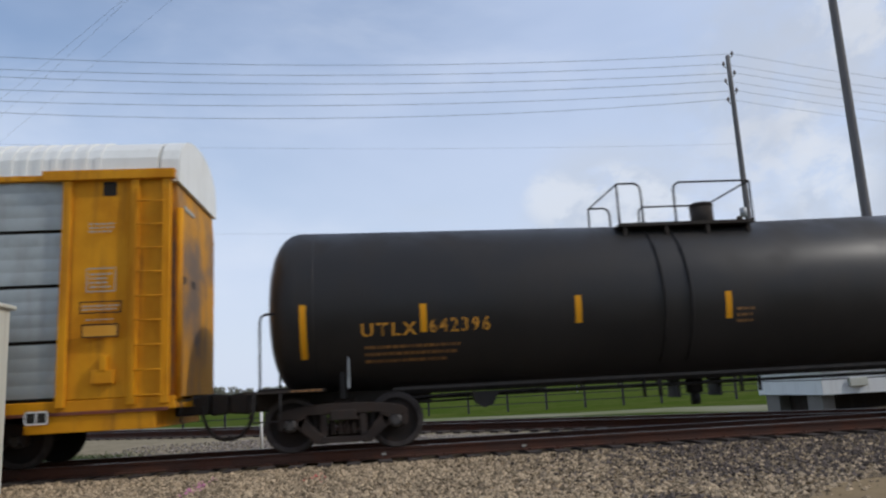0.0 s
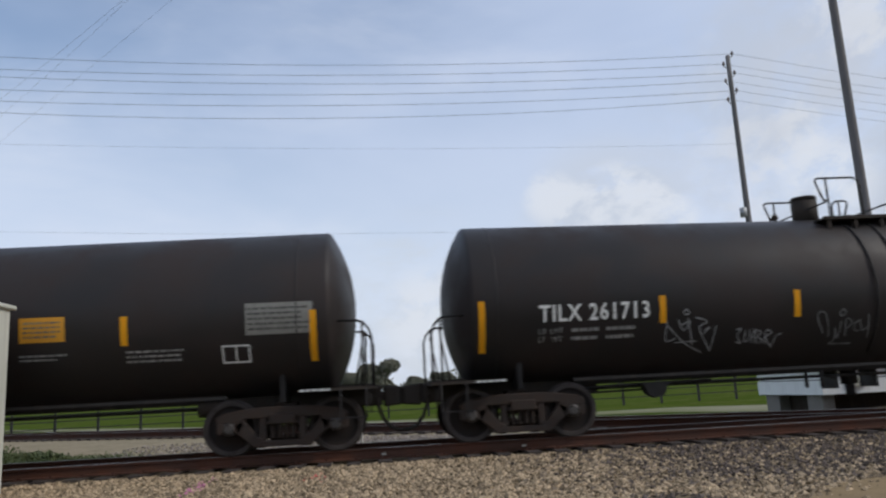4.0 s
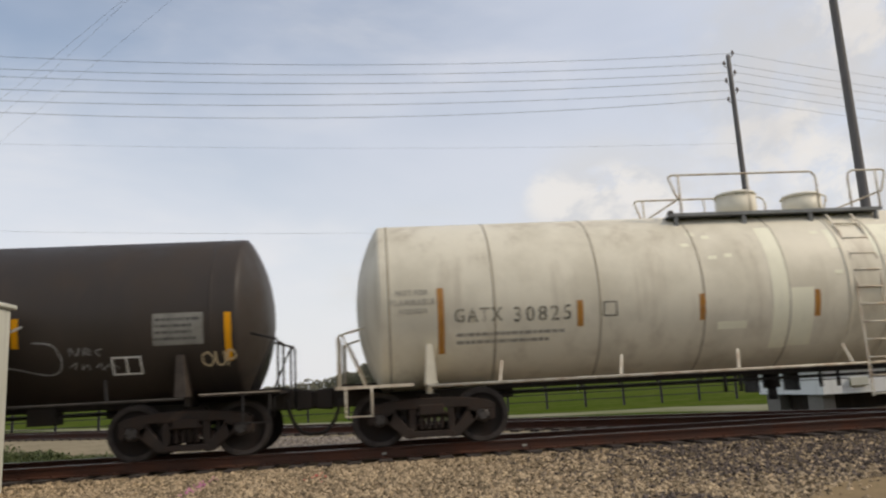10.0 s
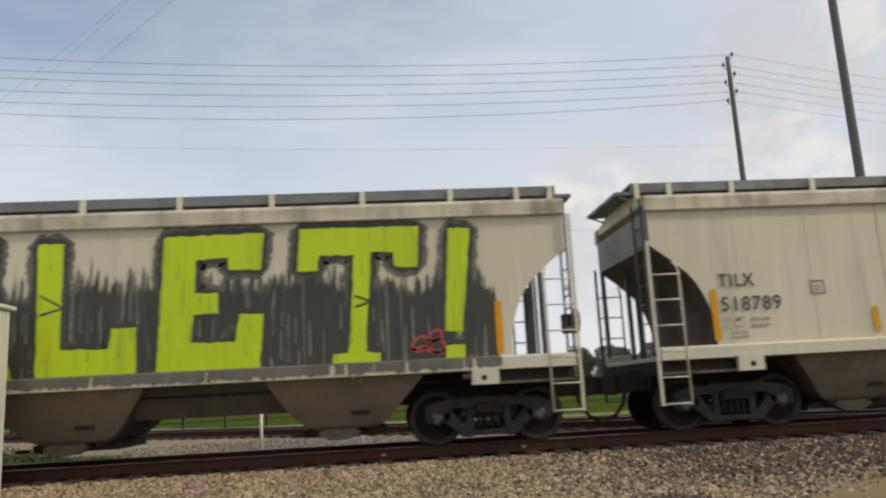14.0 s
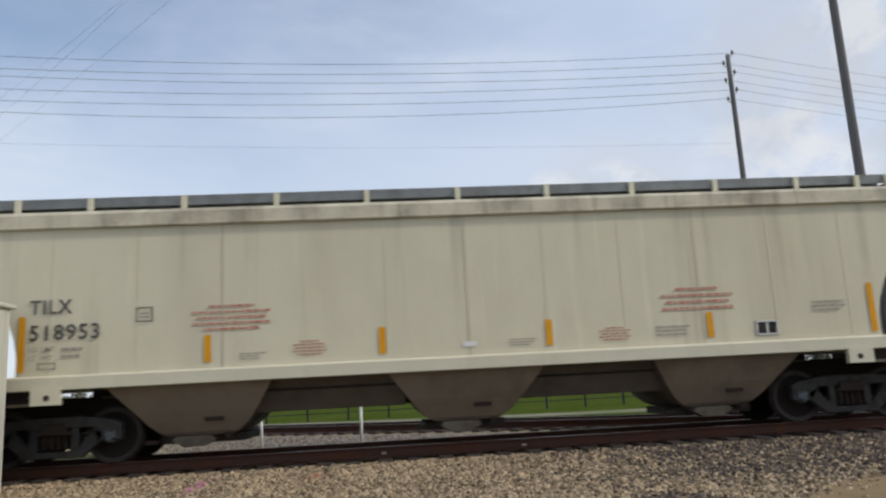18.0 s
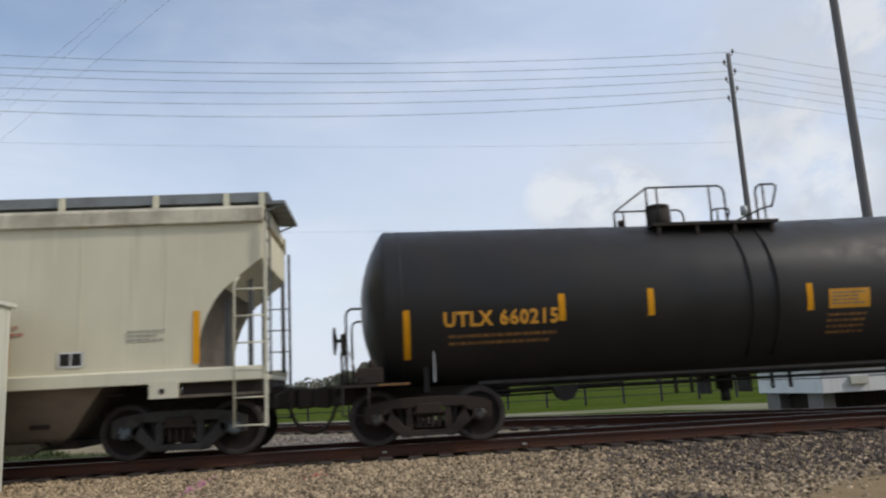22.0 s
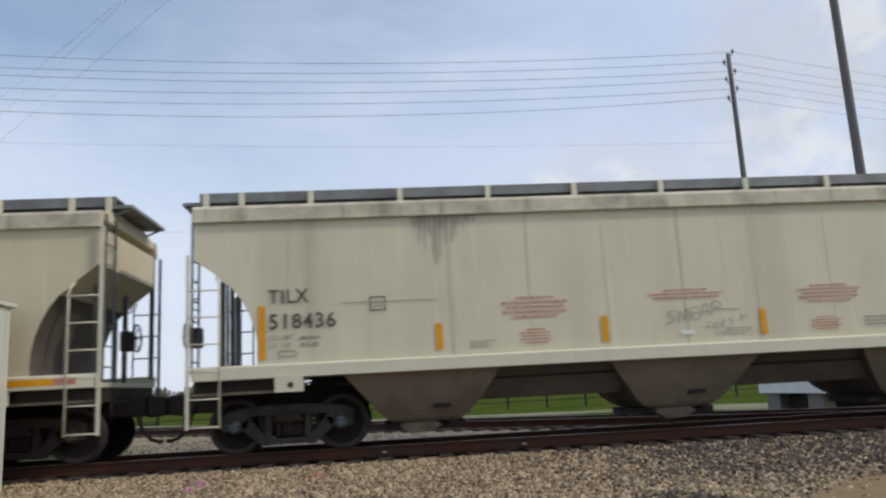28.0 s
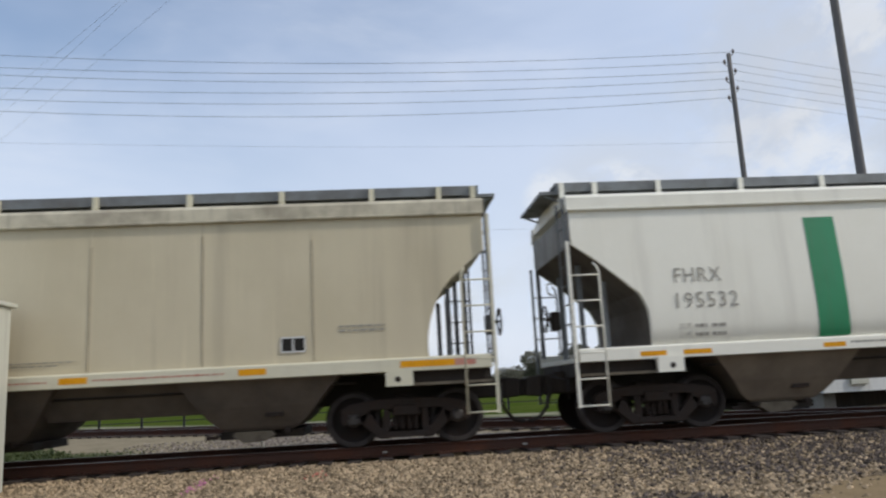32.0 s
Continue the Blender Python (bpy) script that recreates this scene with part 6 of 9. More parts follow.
def drip_letters(car, shapes):
    """Huge block letters over a sprayed black ground: its upper edge is drawn out in runs, paler runs cross it."""
    r = random.Random(12)
    lo, hi = -7.15, 7.05

    def edge_at(x):
        fall = 0.55 * max(0.0, -6.3 - x) + 1.2 * max(0.0, x - 6.75)
        return 2.74 - fall + 0.10 * math.sin(x * 1.9 + 0.6) + 0.06 * math.sin(x * 5.3)

    def runs(y, up, share, w0, w1):
        sh = Shape()
        x = lo
        while x < hi:
            w = min(r.uniform(w0, w1), hi - x)
            if r.random() < share:
                z = edge_at(x) + up * r.random() ** 2.2
                m = x + w * r.uniform(0.3, 0.7)
                sh.add([(x, y, 1.452), (x + w, y, 1.452), (x + w, y, z - 0.12), (m, y, z), (x, y, z - 0.16)], [(0, 1, 2, 3, 4)])
            x += w
        return sh

    tagged(part("thin_overspray", runs(-1.5629, 0.50, 0.85, 0.02, 0.06), M["sprayhaze"], car), kind="stuff")
    tagged(part("black_overspray", runs(-1.5640, 0.34, 0.95, 0.015, 0.05), M["spray"], car, "run-down black spray paint"), kind="stuff")
    sill = Shape()
    x = lo
    while x < hi:
        w = r.uniform(0.02, 0.09)
        if r.random() < 0.95:
            sill.add([SILL(x, 1.23 + r.uniform(0, 0.08)), SILL(x + w, 1.23 + r.uniform(0, 0.06)), SILL(x + w, 1.425), SILL(x, 1.425)], [(0, 1, 2, 3)])
        x += w
    sill.add([(lo, -1.637, 1.428), (hi, -1.637, 1.428), (hi, -1.580, 1.4545), (lo, -1.580, 1.4545)], [(0, 1, 2, 3)])
    tagged(part("sill_overspray", sill, M["sprayhaze"], car), kind="stuff")
    pale = Shape()
    for _ in range(150):
        x, z1, ln, w = r.uniform(lo + 0.2, hi - 0.2), r.uniform(1.6, 2.75), r.uniform(0.15, 0.75), r.uniform(0.008, 0.022)
        z0 = max(1.455, z1 - ln)
        pale.add([(x, -1.5655, z0), (x + w, -1.5655, z0), (x + w * 0.8, -1.5655, z1), (x + w * 0.2, -1.5655, z1)], [(0, 1, 2, 3)])
    tagged(part("pale_runs", pale, M["palerun"], car), kind="stuff")
    for pts in shapes:
        part("letter_haze", ring_on(pts, 0.05, (0.13, 0.19), -1.5618, r, 0.05), M["sprayhaze"], car)
        part("letter_shadow", ring_on(pts, 0.05, (0.06, 0.11), -1.5680, r, 0.06), M["spray"], car)
    for pts in shapes:
        rim = []
        for (xa, za), (xb, zb) in zip(pts, pts[1:] + pts[:1]):
            n = max(1, int(math.hypot(xb - xa, zb - za) / 0.09))
            rim += [(xa + (xb - xa) * k / n + r.uniform(-0.012, 0.012), za + (zb - za) * k / n + r.uniform(-0.012, 0.012)) for k in range(n)]
        sh = Shape().add([(x, -1.5705, z) for x, z in rim], [tuple(range(len(rim)))])
        part("graffiti_letter", sh, M["lime"], car, "lime-green sprayed letter")
        x0, x1, zb = min(x for x, _ in pts), max(x for x, _ in pts), min(z for _, z in pts)
        foot = [x for x, z in pts if z < zb + 0.12]
        low = Shape()
        for _ in range(int((max(foot) - min(foot)) * 9)):
            x = r.uniform(min(foot), max(foot) - 0.03)
            low.add([(x, -1.570, zb - r.uniform(0.02, 0.16)), (x + 0.02, -1.570, zb - 0.05), (x + 0.025, -1.570, zb + 0.03), (x - 0.005, -1.570, zb + 0.03)], [(0, 1, 2, 3)])
        tagged(part("green_runs", low, M["lime"], car), kind="stuff")
        dk = Shape()
        for _ in range(int((x1 - x0) * 11)):
            x, z1 = r.uniform(x0, x1), r.uniform(1.7, 3.5)
            ln, w = r.uniform(0.15, 0.8), r.uniform(0.006, 0.016)
            dk.add([(x, -1.573, max(1.46, z1 - ln)), (x + w, -1.573, max(1.46, z1 - ln * 0.9)), (x + w, -1.573, z1)], [(0, 1, 2)])
        tagged(part("paint_drips", dk, M["spray"], car), kind="stuff")


outline(rack, 11.76, 12.23, 2.78, 3.18, "lfade", BOXW, False)
text_bars(rack, 11.82, 12.17, 2.83, 3.11, 4, "lfade", BOXW)
outline(rack, 11.67, 12.33, 2.43, 2.63, "board_dark", BOXW, False)
text_bars(rack, 11.71, 12.29, 2.47, 2.58, 2, "lfade", BOXW)
board(rack, 11.71, 12.29, 2.04, 2.26, "placard", BOXW)
outline(rack, 11.71, 12.29, 2.04, 2.26, "board_dark", BOXW, False)
text_bars(rack, 11.78, 12.19, 3.76, 3.95, 3, "lfade", BOXW)
text_bars(rack, 11.77, 12.23, 2.31, 2.35, 1, "lfade", BOXW)
board(rack, 10.89, 11.25, 0.71, 0.92, "board_dark", BOXW)
outline(rack, 10.89, 11.25, 0.71, 0.92, "lwhite", BOXW, True)
stripe(tank_a, -6.96, 1.54, 2.43, "stripe", on_bent)
stencil(tank_a, "UTLX", -5.99, -5.06, 1.86, 2.08, "lyellow", "black", on_bent)
stencil(tank_a, "642396", -4.84, -3.81, 1.88, 2.12, "lyellow", "black", on_bent)
stripe(tank_a, -4.94, 1.9, 2.37, "stripe", on_bent)
stripe(tank_a, -2.26, 1.93, 2.4, "stripe", on_bent)
stripe(tank_a, 0.43, 1.89, 2.36, "stripe", on_bent)
stripe(tank_a, 3.51, 1.88, 2.35, "stripe", on_bent)
stripe(tank_a, 7.03, 1.72, 2.54, "stripe", on_bent)
text_bars(tank_a, -5.94, -4.32, 1.4, 1.74, 3, "lyworn", on_bent)
text_bars(tank_a, 0.57, 0.93, 1.79, 2.1, 3, "lyworn", on_bent)
outline(tank_a, 4.69, 5.11, 1.65, 1.94, "lwhite", on_bent, True)
board(tank_a, 5.56, 6.66, 1.99, 2.55, "board_grey", on_bent)
text_bars(tank_a, 5.6, 6.62, 2.03, 2.5, 5, "lboard", on_bent)
diamond(tank_a, 6.13, 6.49, 1.11, 1.46, on_bent)
stencil(tank_b, "UTLX", -5.98, -5.04, 2.15, 2.37, "lyellow", "black", on_bent)
stencil(tank_b, "643832", -4.81, -3.8, 2.11, 2.38, "lyellow", "black", on_bent)
stripe(tank_b, -7.06, 1.7, 2.56, "stripe", on_bent)
stripe(tank_b, -3.48, 2.09, 2.55, "stripe", on_bent)
stripe(tank_b, -1.19, 2.08, 2.55, "stripe", on_bent)
stripe(tank_b, 1.73, 2.08, 2.56, "stripe", on_bent)
stripe(tank_b, 4.42, 2.08, 2.57, "stripe", on_bent)
stripe(tank_b, 7.1, 1.97, 2.86, "stripe", on_bent)
board(tank_b, 5.69, 6.77, 1.99, 2.53, "board_grey", on_bent)
text_bars(tank_b, 5.73, 6.73, 2.04, 2.48, 5, "lboard", on_bent)
outline(tank_b, 4.94, 5.36, 1.61, 1.89, "lwhite", on_bent, True)
text_bars(tank_b, 1.85, 2.33, 1.66, 1.9, 2, "lyworn", on_bent)
text_bars(tank_b, 3.12, 3.51, 1.74, 1.87, 2, "lworn", on_bent)
text_bars(tank_b, -5.9, -4.86, 1.82, 2.14, 3, "lyworn", on_bent)
letters(tank_c, "TILX 261710", -6.07, -4.07, 1.92, 2.22, "lwhite", on_bent, 0.02)
weights(tank_c, -6.05, -4.31, 1.53, 1.81, "lwhite", on_bent, "192000 LB", "71000 LB")
stripe(tank_c, -3.44, 1.9, 2.35, "stripe", on_bent)
stripe(tank_c, -1.54, 1.91, 2.36, "stripe", on_bent)
stripe(tank_c, 1.42, 1.9, 2.37, "stripe", on_bent)
stripe(tank_c, 3.93, 1.9, 2.37, "stripe", on_bent)
stripe(tank_c, 6.99, 1.51, 2.35, "stripe", on_bent)
board(tank_c, 2.29, 3.0, 2.01, 2.41, "placard", on_bent)
text_bars(tank_c, 2.35, 2.95, 2.06, 2.36, 4, "lstencil", on_bent)
text_bars(tank_c, 0.68, 1.72, 1.41, 1.84, 5, "lworn", on_bent)
text_bars(tank_c, 2.26, 3.01, 1.7, 1.83, 2, "lworn", on_bent)
text_bars(tank_c, 3.94, 4.87, 1.6, 1.83, 3, "lworn", on_bent)
outline(tank_c, 5.48, 5.94, 1.54, 1.83, "lwhite", on_bent, True)
board(tank_c, 5.88, 6.99, 1.98, 2.5, "board_grey", on_bent)
text_bars(tank_c, 5.92, 6.94, 2.03, 2.45, 5, "lboard", on_bent)
stripe(tank_c, -7.04, 1.49, 2.39, "stripe", on_bent)
letters(tank_d, "TILX 261713", -6.06, -4.11, 1.96, 2.26, "lwhite", on_bent, 0.02)
weights(tank_d, -6.07, -4.37, 1.61, 1.87, "lwhite", on_bent, "", "")
stripe(tank_d, -7.05, 1.5, 2.36, "stripe", on_bent)
stripe(tank_d, -3.87, 1.86, 2.33, "stripe", on_bent)
stripe(tank_d, -1.42, 1.86, 2.33, "stripe", on_bent)
stripe(tank_d, 1.61, 1.89, 2.35, "stripe", on_bent)
stripe(tank_d, 4.49, 1.88, 2.34, "stripe", on_bent)
board(tank_d, 3.6, 4.3, 1.99, 2.4, "placard", on_bent)
text_bars(tank_d, 3.66, 4.24, 2.04, 2.35, 4, "lstencil", on_bent)
text_bars(tank_d, 2.17, 3.15, 1.41, 1.82, 5, "lworn", on_bent)
text_bars(tank_d, 3.58, 5.19, 1.65, 1.8, 2, "lworn", on_bent)
outline(tank_d, 5.33, 5.8, 1.49, 1.79, "lwhite", on_bent, True)
spray(tank_d, "-3.45,2.08 -3.50,2.03 -3.46,1.98 -3.40,2.02 -3.45,2.08|-3.80,1.89 -3.80,1.56 -3.63,1.59|-3.80,1.82 -3.46,1.51 -3.10,1.33|-3.60,1.91 -3.50,1.72 -3.38,1.87 -3.54,1.81|-3.43,1.92 -3.31,1.47|-3.29,1.93 -3.07,1.85 -3.21,1.74 -2.96,1.35|-3.13,1.65 -3.01,1.76 -3.12,1.70|-2.91,1.78 -2.96,1.35|-3.64,1.52 -3.24,1.53", "taggrey", 0.022, on_bent, 0.006, "", 3)
spray(tank_d, "-2.53,1.69 -2.45,1.70 -2.50,1.58 -2.41,1.46 -2.51,1.48|-2.36,1.67 -2.36,1.49 -2.27,1.52 -2.29,1.68|-2.22,1.45 -2.19,1.69 -2.14,1.45|-2.14,1.66 -2.06,1.62 -2.12,1.55 -2.02,1.49 -2.11,1.43|-1.97,1.42 -1.98,1.65 -1.87,1.61 -1.97,1.53 -1.82,1.36|-1.83,1.36 -1.78,1.55 -1.68,1.58", "taggrey", 0.024, on_bent, 0.006, "", 4)
spray(tank_d, "-0.90,1.55 -1.04,1.80 -1.02,1.92 -0.91,1.90 -0.85,1.74 -0.79,1.49|-0.75,1.38 -0.67,1.45 -0.70,1.64 -0.62,1.46 -0.60,1.76|-0.57,1.96 -0.64,1.90 -0.59,1.84 -0.52,1.89 -0.57,1.96|-0.48,1.48 -0.51,1.78 -0.39,1.73 -0.47,1.62|-0.22,1.76 -0.33,1.71 -0.33,1.59 -0.23,1.57|-0.09,1.85 -0.05,1.44|-0.24,1.73 -0.18,1.58 -0.07,1.65|-0.76,1.37 -0.34,1.36", "tagdark", 0.024, on_bent, 0.006, "", 5)
letters(tank_e, "CRGX  29291", -6.73, -4.7, 1.97, 2.24, "lwhite", on_big, 0.02)
weights(tank_e, -6.79, -4.8, 1.61, 1.87, "lwhite", on_big, "", "")
stripe(tank_e, -7.76, 1.52, 2.39, "stripe", on_big)
stripe(tank_e, -4.4, 1.76, 2.11, "stripe", on_big)
outline(tank_e, -2.78, -2.52, 2.02, 2.29, "lwhite", on_big, False)
letters(tank_e, "C", -2.69, -2.61, 2.07, 2.18, "lwhite", on_big, 0.02)
stripe(tank_e, -4.4, 1.74, 2.17, "stripe", on_big)
stripe(tank_e, -1.14, 1.77, 2.21, "stripe", on_big)
stripe(tank_e, 2.27, 1.75, 2.2, "stripe", on_big)
stripe(tank_e, 5.02, 1.74, 2.19, "stripe", on_big)
stripe(tank_e, 7.88, 1.51, 2.31, "stripe", on_big)
letters(tank_e, "CAUTION", 1.72, 2.26, 3.1, 3.16, "placard", on_big, 0.02)
letters(tank_e, "NITROGEN BLANKET", 1.45, 2.53, 3.03, 3.09, "placard", on_big, 0.02)
text_bars(tank_e, -1.92, -1.06, 1.65, 1.74, 2, "lworn", on_big)
text_bars(tank_e, 1.5, 2.51, 1.38, 1.76, 5, "lworn", on_big)
text_bars(tank_e, 3.61, 4.36, 1.5, 1.76, 3, "lworn", on_big)
outline(tank_e, 5.76, 6.22, 1.44, 1.72, "lwhite", on_big, True)
board(tank_e, 6.78, 7.82, 1.84, 2.39, "board_grey", on_big)
text_bars(tank_e, 6.82, 7.78, 1.89, 2.34, 5, "lboard", on_big)
letters(tank_f, "CRGX  8731", -6.65, -4.88, 1.88, 2.17, "lwhite", on_tank, 0.03)
weights(tank_f, -6.59, -4.97, 1.48, 1.75, "lwhite", on_tank, "", "")
stripe(tank_f, -7.56, 1.51, 2.35, "stripe", on_tank)
stripe(tank_f, 7.7, 1.58, 2.37, "stripe", on_tank)
outline(tank_f, -4.5, -4.23, 1.9, 2.18, "lwhite", on_tank, False)
letters(tank_f, "E", -4.41, -4.32, 1.94, 2.07, "lwhite", on_tank, 0.02)
stripe(tank_f, -4.66, 1.93, 2.37, "stripe", on_tank)
stripe(tank_f, -2.12, 1.92, 2.38, "stripe", on_tank)
stripe(tank_f, 1.31, 1.92, 2.39, "stripe", on_tank)
stripe(tank_f, 4.32, 1.92, 2.4, "stripe", on_tank)
board(tank_f, -1.78, -1.24, 1.64, 1.9, "placgreen", on_tank)
text_bars(tank_f, -1.74, -1.28, 1.68, 1.85, 2, "board_dark", on_tank)
letters(tank_f, "CAUTION", 0.47, 0.97, 2.45, 2.52, "placard", on_tank, 0.02)
letters(tank_f, "NITROGEN BLANKET", 0.2, 1.25, 2.32, 2.42, "placard", on_tank, 0.02)
text_bars(tank_f, 0.15, 0.99, 1.35, 1.72, 5, "lworn", on_tank)
board(tank_f, 6.49, 7.3, 1.87, 2.39, "board_grey", on_tank)
text_bars(tank_f, 6.53, 7.26, 1.92, 2.34, 4, "lboard", on_tank)
outline(tank_f, 5.8, 6.28, 1.43, 1.72, "lwhite", on_tank, True)
spray(tank_f, "-3.69,2.21 -3.86,2.05 -3.79,1.81 -3.70,1.58|-3.64,2.12 -3.48,2.17 -3.30,2.21|-3.51,2.16 -3.46,1.97 -3.41,1.82|-3.36,1.95 -3.24,2.01 -3.18,1.90 -3.24,1.77 -3.34,1.77 -3.32,1.87 -3.15,1.91 -3.12,1.72|-3.09,2.06 -3.07,1.81|-3.08,1.99 -2.98,2.14 -2.90,1.85|-2.80,2.20 -2.76,1.86|-2.59,2.17 -2.75,1.98 -2.55,1.87|-2.57,2.16 -2.41,2.10 -2.28,2.01", "tagwhite", 0.055, on_tank, 0.006, "tagdim", 11)
spray(tank_f, "-4.03,1.49 -3.78,1.56 -3.58,1.48 -3.27,1.49 -2.79,1.49 -2.46,1.59 -2.24,1.76 -2.18,1.96 -2.25,2.17 -2.43,2.36 -2.64,2.45 -2.77,2.40|-3.79,2.32 -3.53,2.40 -3.14,2.39 -2.79,2.30|-3.23,1.59 -2.99,1.65 -2.73,1.65 -2.58,1.75 -2.27,1.79|-2.94,1.56 -2.71,1.56 -2.51,1.67|-2.56,1.59 -2.71,1.42 -2.80,1.07", "tagpale", 0.045, on_tank, 0.005, "tagdim", 12)
spray(tank_f, "1.25,2.10 1.36,2.52 1.52,2.14 1.62,2.45|0.99,2.27 1.14,2.18 1.29,2.23|1.64,2.13 1.88,2.52 1.93,2.20|1.72,2.31 1.92,2.33|1.83,2.44 2.12,2.38|2.01,2.41 2.06,2.14|2.08,2.11 2.22,2.53 2.41,2.14|2.11,2.27 2.35,2.29|2.40,2.26 2.62,2.33|2.86,2.26 3.04,2.36 2.94,2.48 2.83,2.32 2.90,2.13 3.09,2.15|3.14,2.07 3.18,2.44 3.34,2.43 3.36,2.30 3.20,2.25 3.41,2.05|3.66,2.36 3.45,2.37 3.45,2.26 3.62,2.20 3.56,2.07 3.38,2.11|3.73,2.23 3.83,2.04 4.09,2.26|4.26,2.19 4.45,2.27", "tagwhite", 0.034, on_tank, 0.006, "", 13)
spray(tank_f, "1.42,1.96 1.19,1.95 1.07,1.75 1.21,1.54 1.40,1.58 1.36,1.79 1.16,1.85|1.49,1.50 1.59,1.78 1.68,1.93 1.58,1.62 1.81,1.92 1.79,2.15|1.72,1.64 1.91,1.86 1.84,1.58 2.10,1.88 2.27,1.59 2.49,1.89 2.36,1.95 2.25,1.77 2.48,1.71|2.28,1.90 2.08,2.04 2.09,1.75 2.36,1.40 2.79,1.43 3.01,1.63 2.98,2.05 2.61,2.09 2.52,1.96 2.71,1.90", "taggrey", 0.024, on_tank, 0.004, "", 14)
spray(tank_f, "1.84,1.51 1.88,1.43 2.36,1.38 3.01,1.48|3.24,2.04 3.02,1.92 3.07,1.58 3.33,1.46 3.55,1.66 3.48,1.97 3.24,2.04|3.29,1.88 3.10,1.83 3.23,1.75 3.12,1.65 3.34,1.67|3.53,1.84 3.66,1.60 3.80,1.99|3.79,1.49 4.09,1.63 4.80,1.48 5.02,1.64 4.91,1.94 4.59,2.00|3.93,1.90 3.88,1.72 4.20,1.76", "taggrey", 0.024, on_tank, 0.004, "", 15)
spray(tank_f, "5.16,1.77 5.17,1.89 5.28,1.77 5.31,1.89|5.38,1.76 5.39,1.88 5.49,1.84 5.40,1.81 5.50,1.77|5.68,1.86 5.57,1.83 5.63,1.75|5.14,1.59 5.25,1.65 5.22,1.55|5.35,1.64 5.33,1.55 5.42,1.62 5.45,1.54|5.55,1.56 5.63,1.63 5.66,1.53 5.79,1.62 5.91,1.54", "taggrey", 0.016, on_tank, 0.004, "", 16)
spray(tank_f, "-1.59,2.94 -1.36,3.03 -1.42,3.09 -1.21,3.11|-1.34,2.93 -1.28,3.04 -1.22,3.08", "tagpale", 0.014, on_tank, 0.004, "", 17)
spray(tank_f, "7.36,1.73 7.27,1.68 7.28,1.55 7.39,1.52 7.45,1.62 7.36,1.73|7.48,1.74 7.50,1.55 7.58,1.52 7.63,1.60 7.62,1.74|7.67,1.50 7.69,1.74 7.79,1.72 7.80,1.63 7.69,1.60", "tagtan", 0.03, on_tank, 0.006, "", 19)
stencil(tank_g, "GATX", -5.95, -5.13, 2.01, 2.25, "lstencil", "offwhite", on_cream)
stencil(tank_g, "30825", -4.93, -3.94, 1.98, 2.24, "lstencil", "offwhite", on_cream)
text_bars(tank_g, -5.92, -4.06, 1.62, 1.87, 2, "lfade", on_cream)
stripe(tank_g, -3.78, 1.86, 2.3, "stripeold", on_cream)
stripe(tank_g, -1.6, 1.87, 2.32, "stripeold", on_cream)
stripe(tank_g, 0.5, 1.85, 2.31, "stripeold", on_cream)
stripe(tank_g, 2.49, 1.83, 2.3, "stripeold", on_cream)
stripe(tank_g, 4.54, 1.84, 2.31, "stripeold", on_cream)
stripe(tank_g, 5.94, 1.79, 2.61, "stripeold", on_cream)
stripe(tank_g, -6.18, 1.51, 2.61, "stripeold", on_cream)
outline(tank_g, -3.37, -3.13, 2.01, 2.26, "lblack", on_cream, False)
board(tank_g, -0.32, 0.02, 1.34, 3.54, "patchwhite", on_cream)
board(tank_g, 1.73, 2.79, 2.88, 3.53, "patchwhite", on_cream)
board(tank_g, 3.62, 4.02, 2.7, 3.05, "patchwhite", on_cream)
board(tank_g, 0.0, 0.44, 1.37, 2.36, "patchwhite", on_cream)
board(tank_g, -1.32, -0.79, 1.7, 1.83, "patchwhite", on_cream)
board(tank_g, 1.84, 2.22, 2.01, 2.28, "patchwhite", on_cream)
board(tank_g, 0.95, 1.16, 3.06, 3.45, "patchwhite", on_cream)
board(tank_g, -1.62, -1.48, 3.41, 3.48, "patchwhite", on_cream)
board(tank_g, -1.37, -1.23, 3.34, 3.41, "patchwhite", on_cream)
board(tank_g, -1.38, -1.23, 2.93, 3.0, "patchwhite", on_cream)
board(tank_g, -1.08, -0.94, 2.96, 3.03, "patchwhite", on_cream)
board(tank_g, -1.81, -1.67, 3.19, 3.26, "patchwhite", on_cream)
board(tank_g, 0.7, 0.85, 3.36, 3.43, "patchwhite", on_cream)
board(tank_g, 0.88, 1.03, 2.57, 2.64, "patchwhite", on_cream)
board(tank_g, 3.69, 4.43, 1.9, 2.29, "placgreen", on_cream)
text_bars(tank_g, 3.73, 4.39, 1.95, 2.24, 2, "lfade", on_cream)
text_bars(tank_g, 2.72, 3.28, 1.45, 1.77, 3, "lfade", on_cream)
text_bars(tank_g, 3.69, 4.21, 1.63, 1.76, 2, "lfade", on_cream)
board(tank_g, 5.69, 6.09, 1.5, 1.76, "board_dark", on_cream)
outline(tank_g, 5.69, 6.09, 1.5, 1.76, "lwhite", on_cream, True)
text_bars(tank_g, 6.45, 7.16, 2.0, 2.52, 6, "patchwhite", on_cream)
board(tank_g, 6.47, 7.07, 2.63, 2.69, "patchwhite", on_cream)
outline(tank_g, 6.40, 7.20, 1.97, 2.55, "patchwhite", on_cream, False)
diamond(tank_g, 6.31, 6.72, 1.09, 1.48, on_cream)
letters(tank_g, "NOT FOR", -6.93, -6.38, 2.5, 2.6, "lfade", on_cream, 0.02)
letters(tank_g, "FLAMMABLE", -7.02, -6.28, 2.34, 2.44, "lfade", on_cream, 0.02)
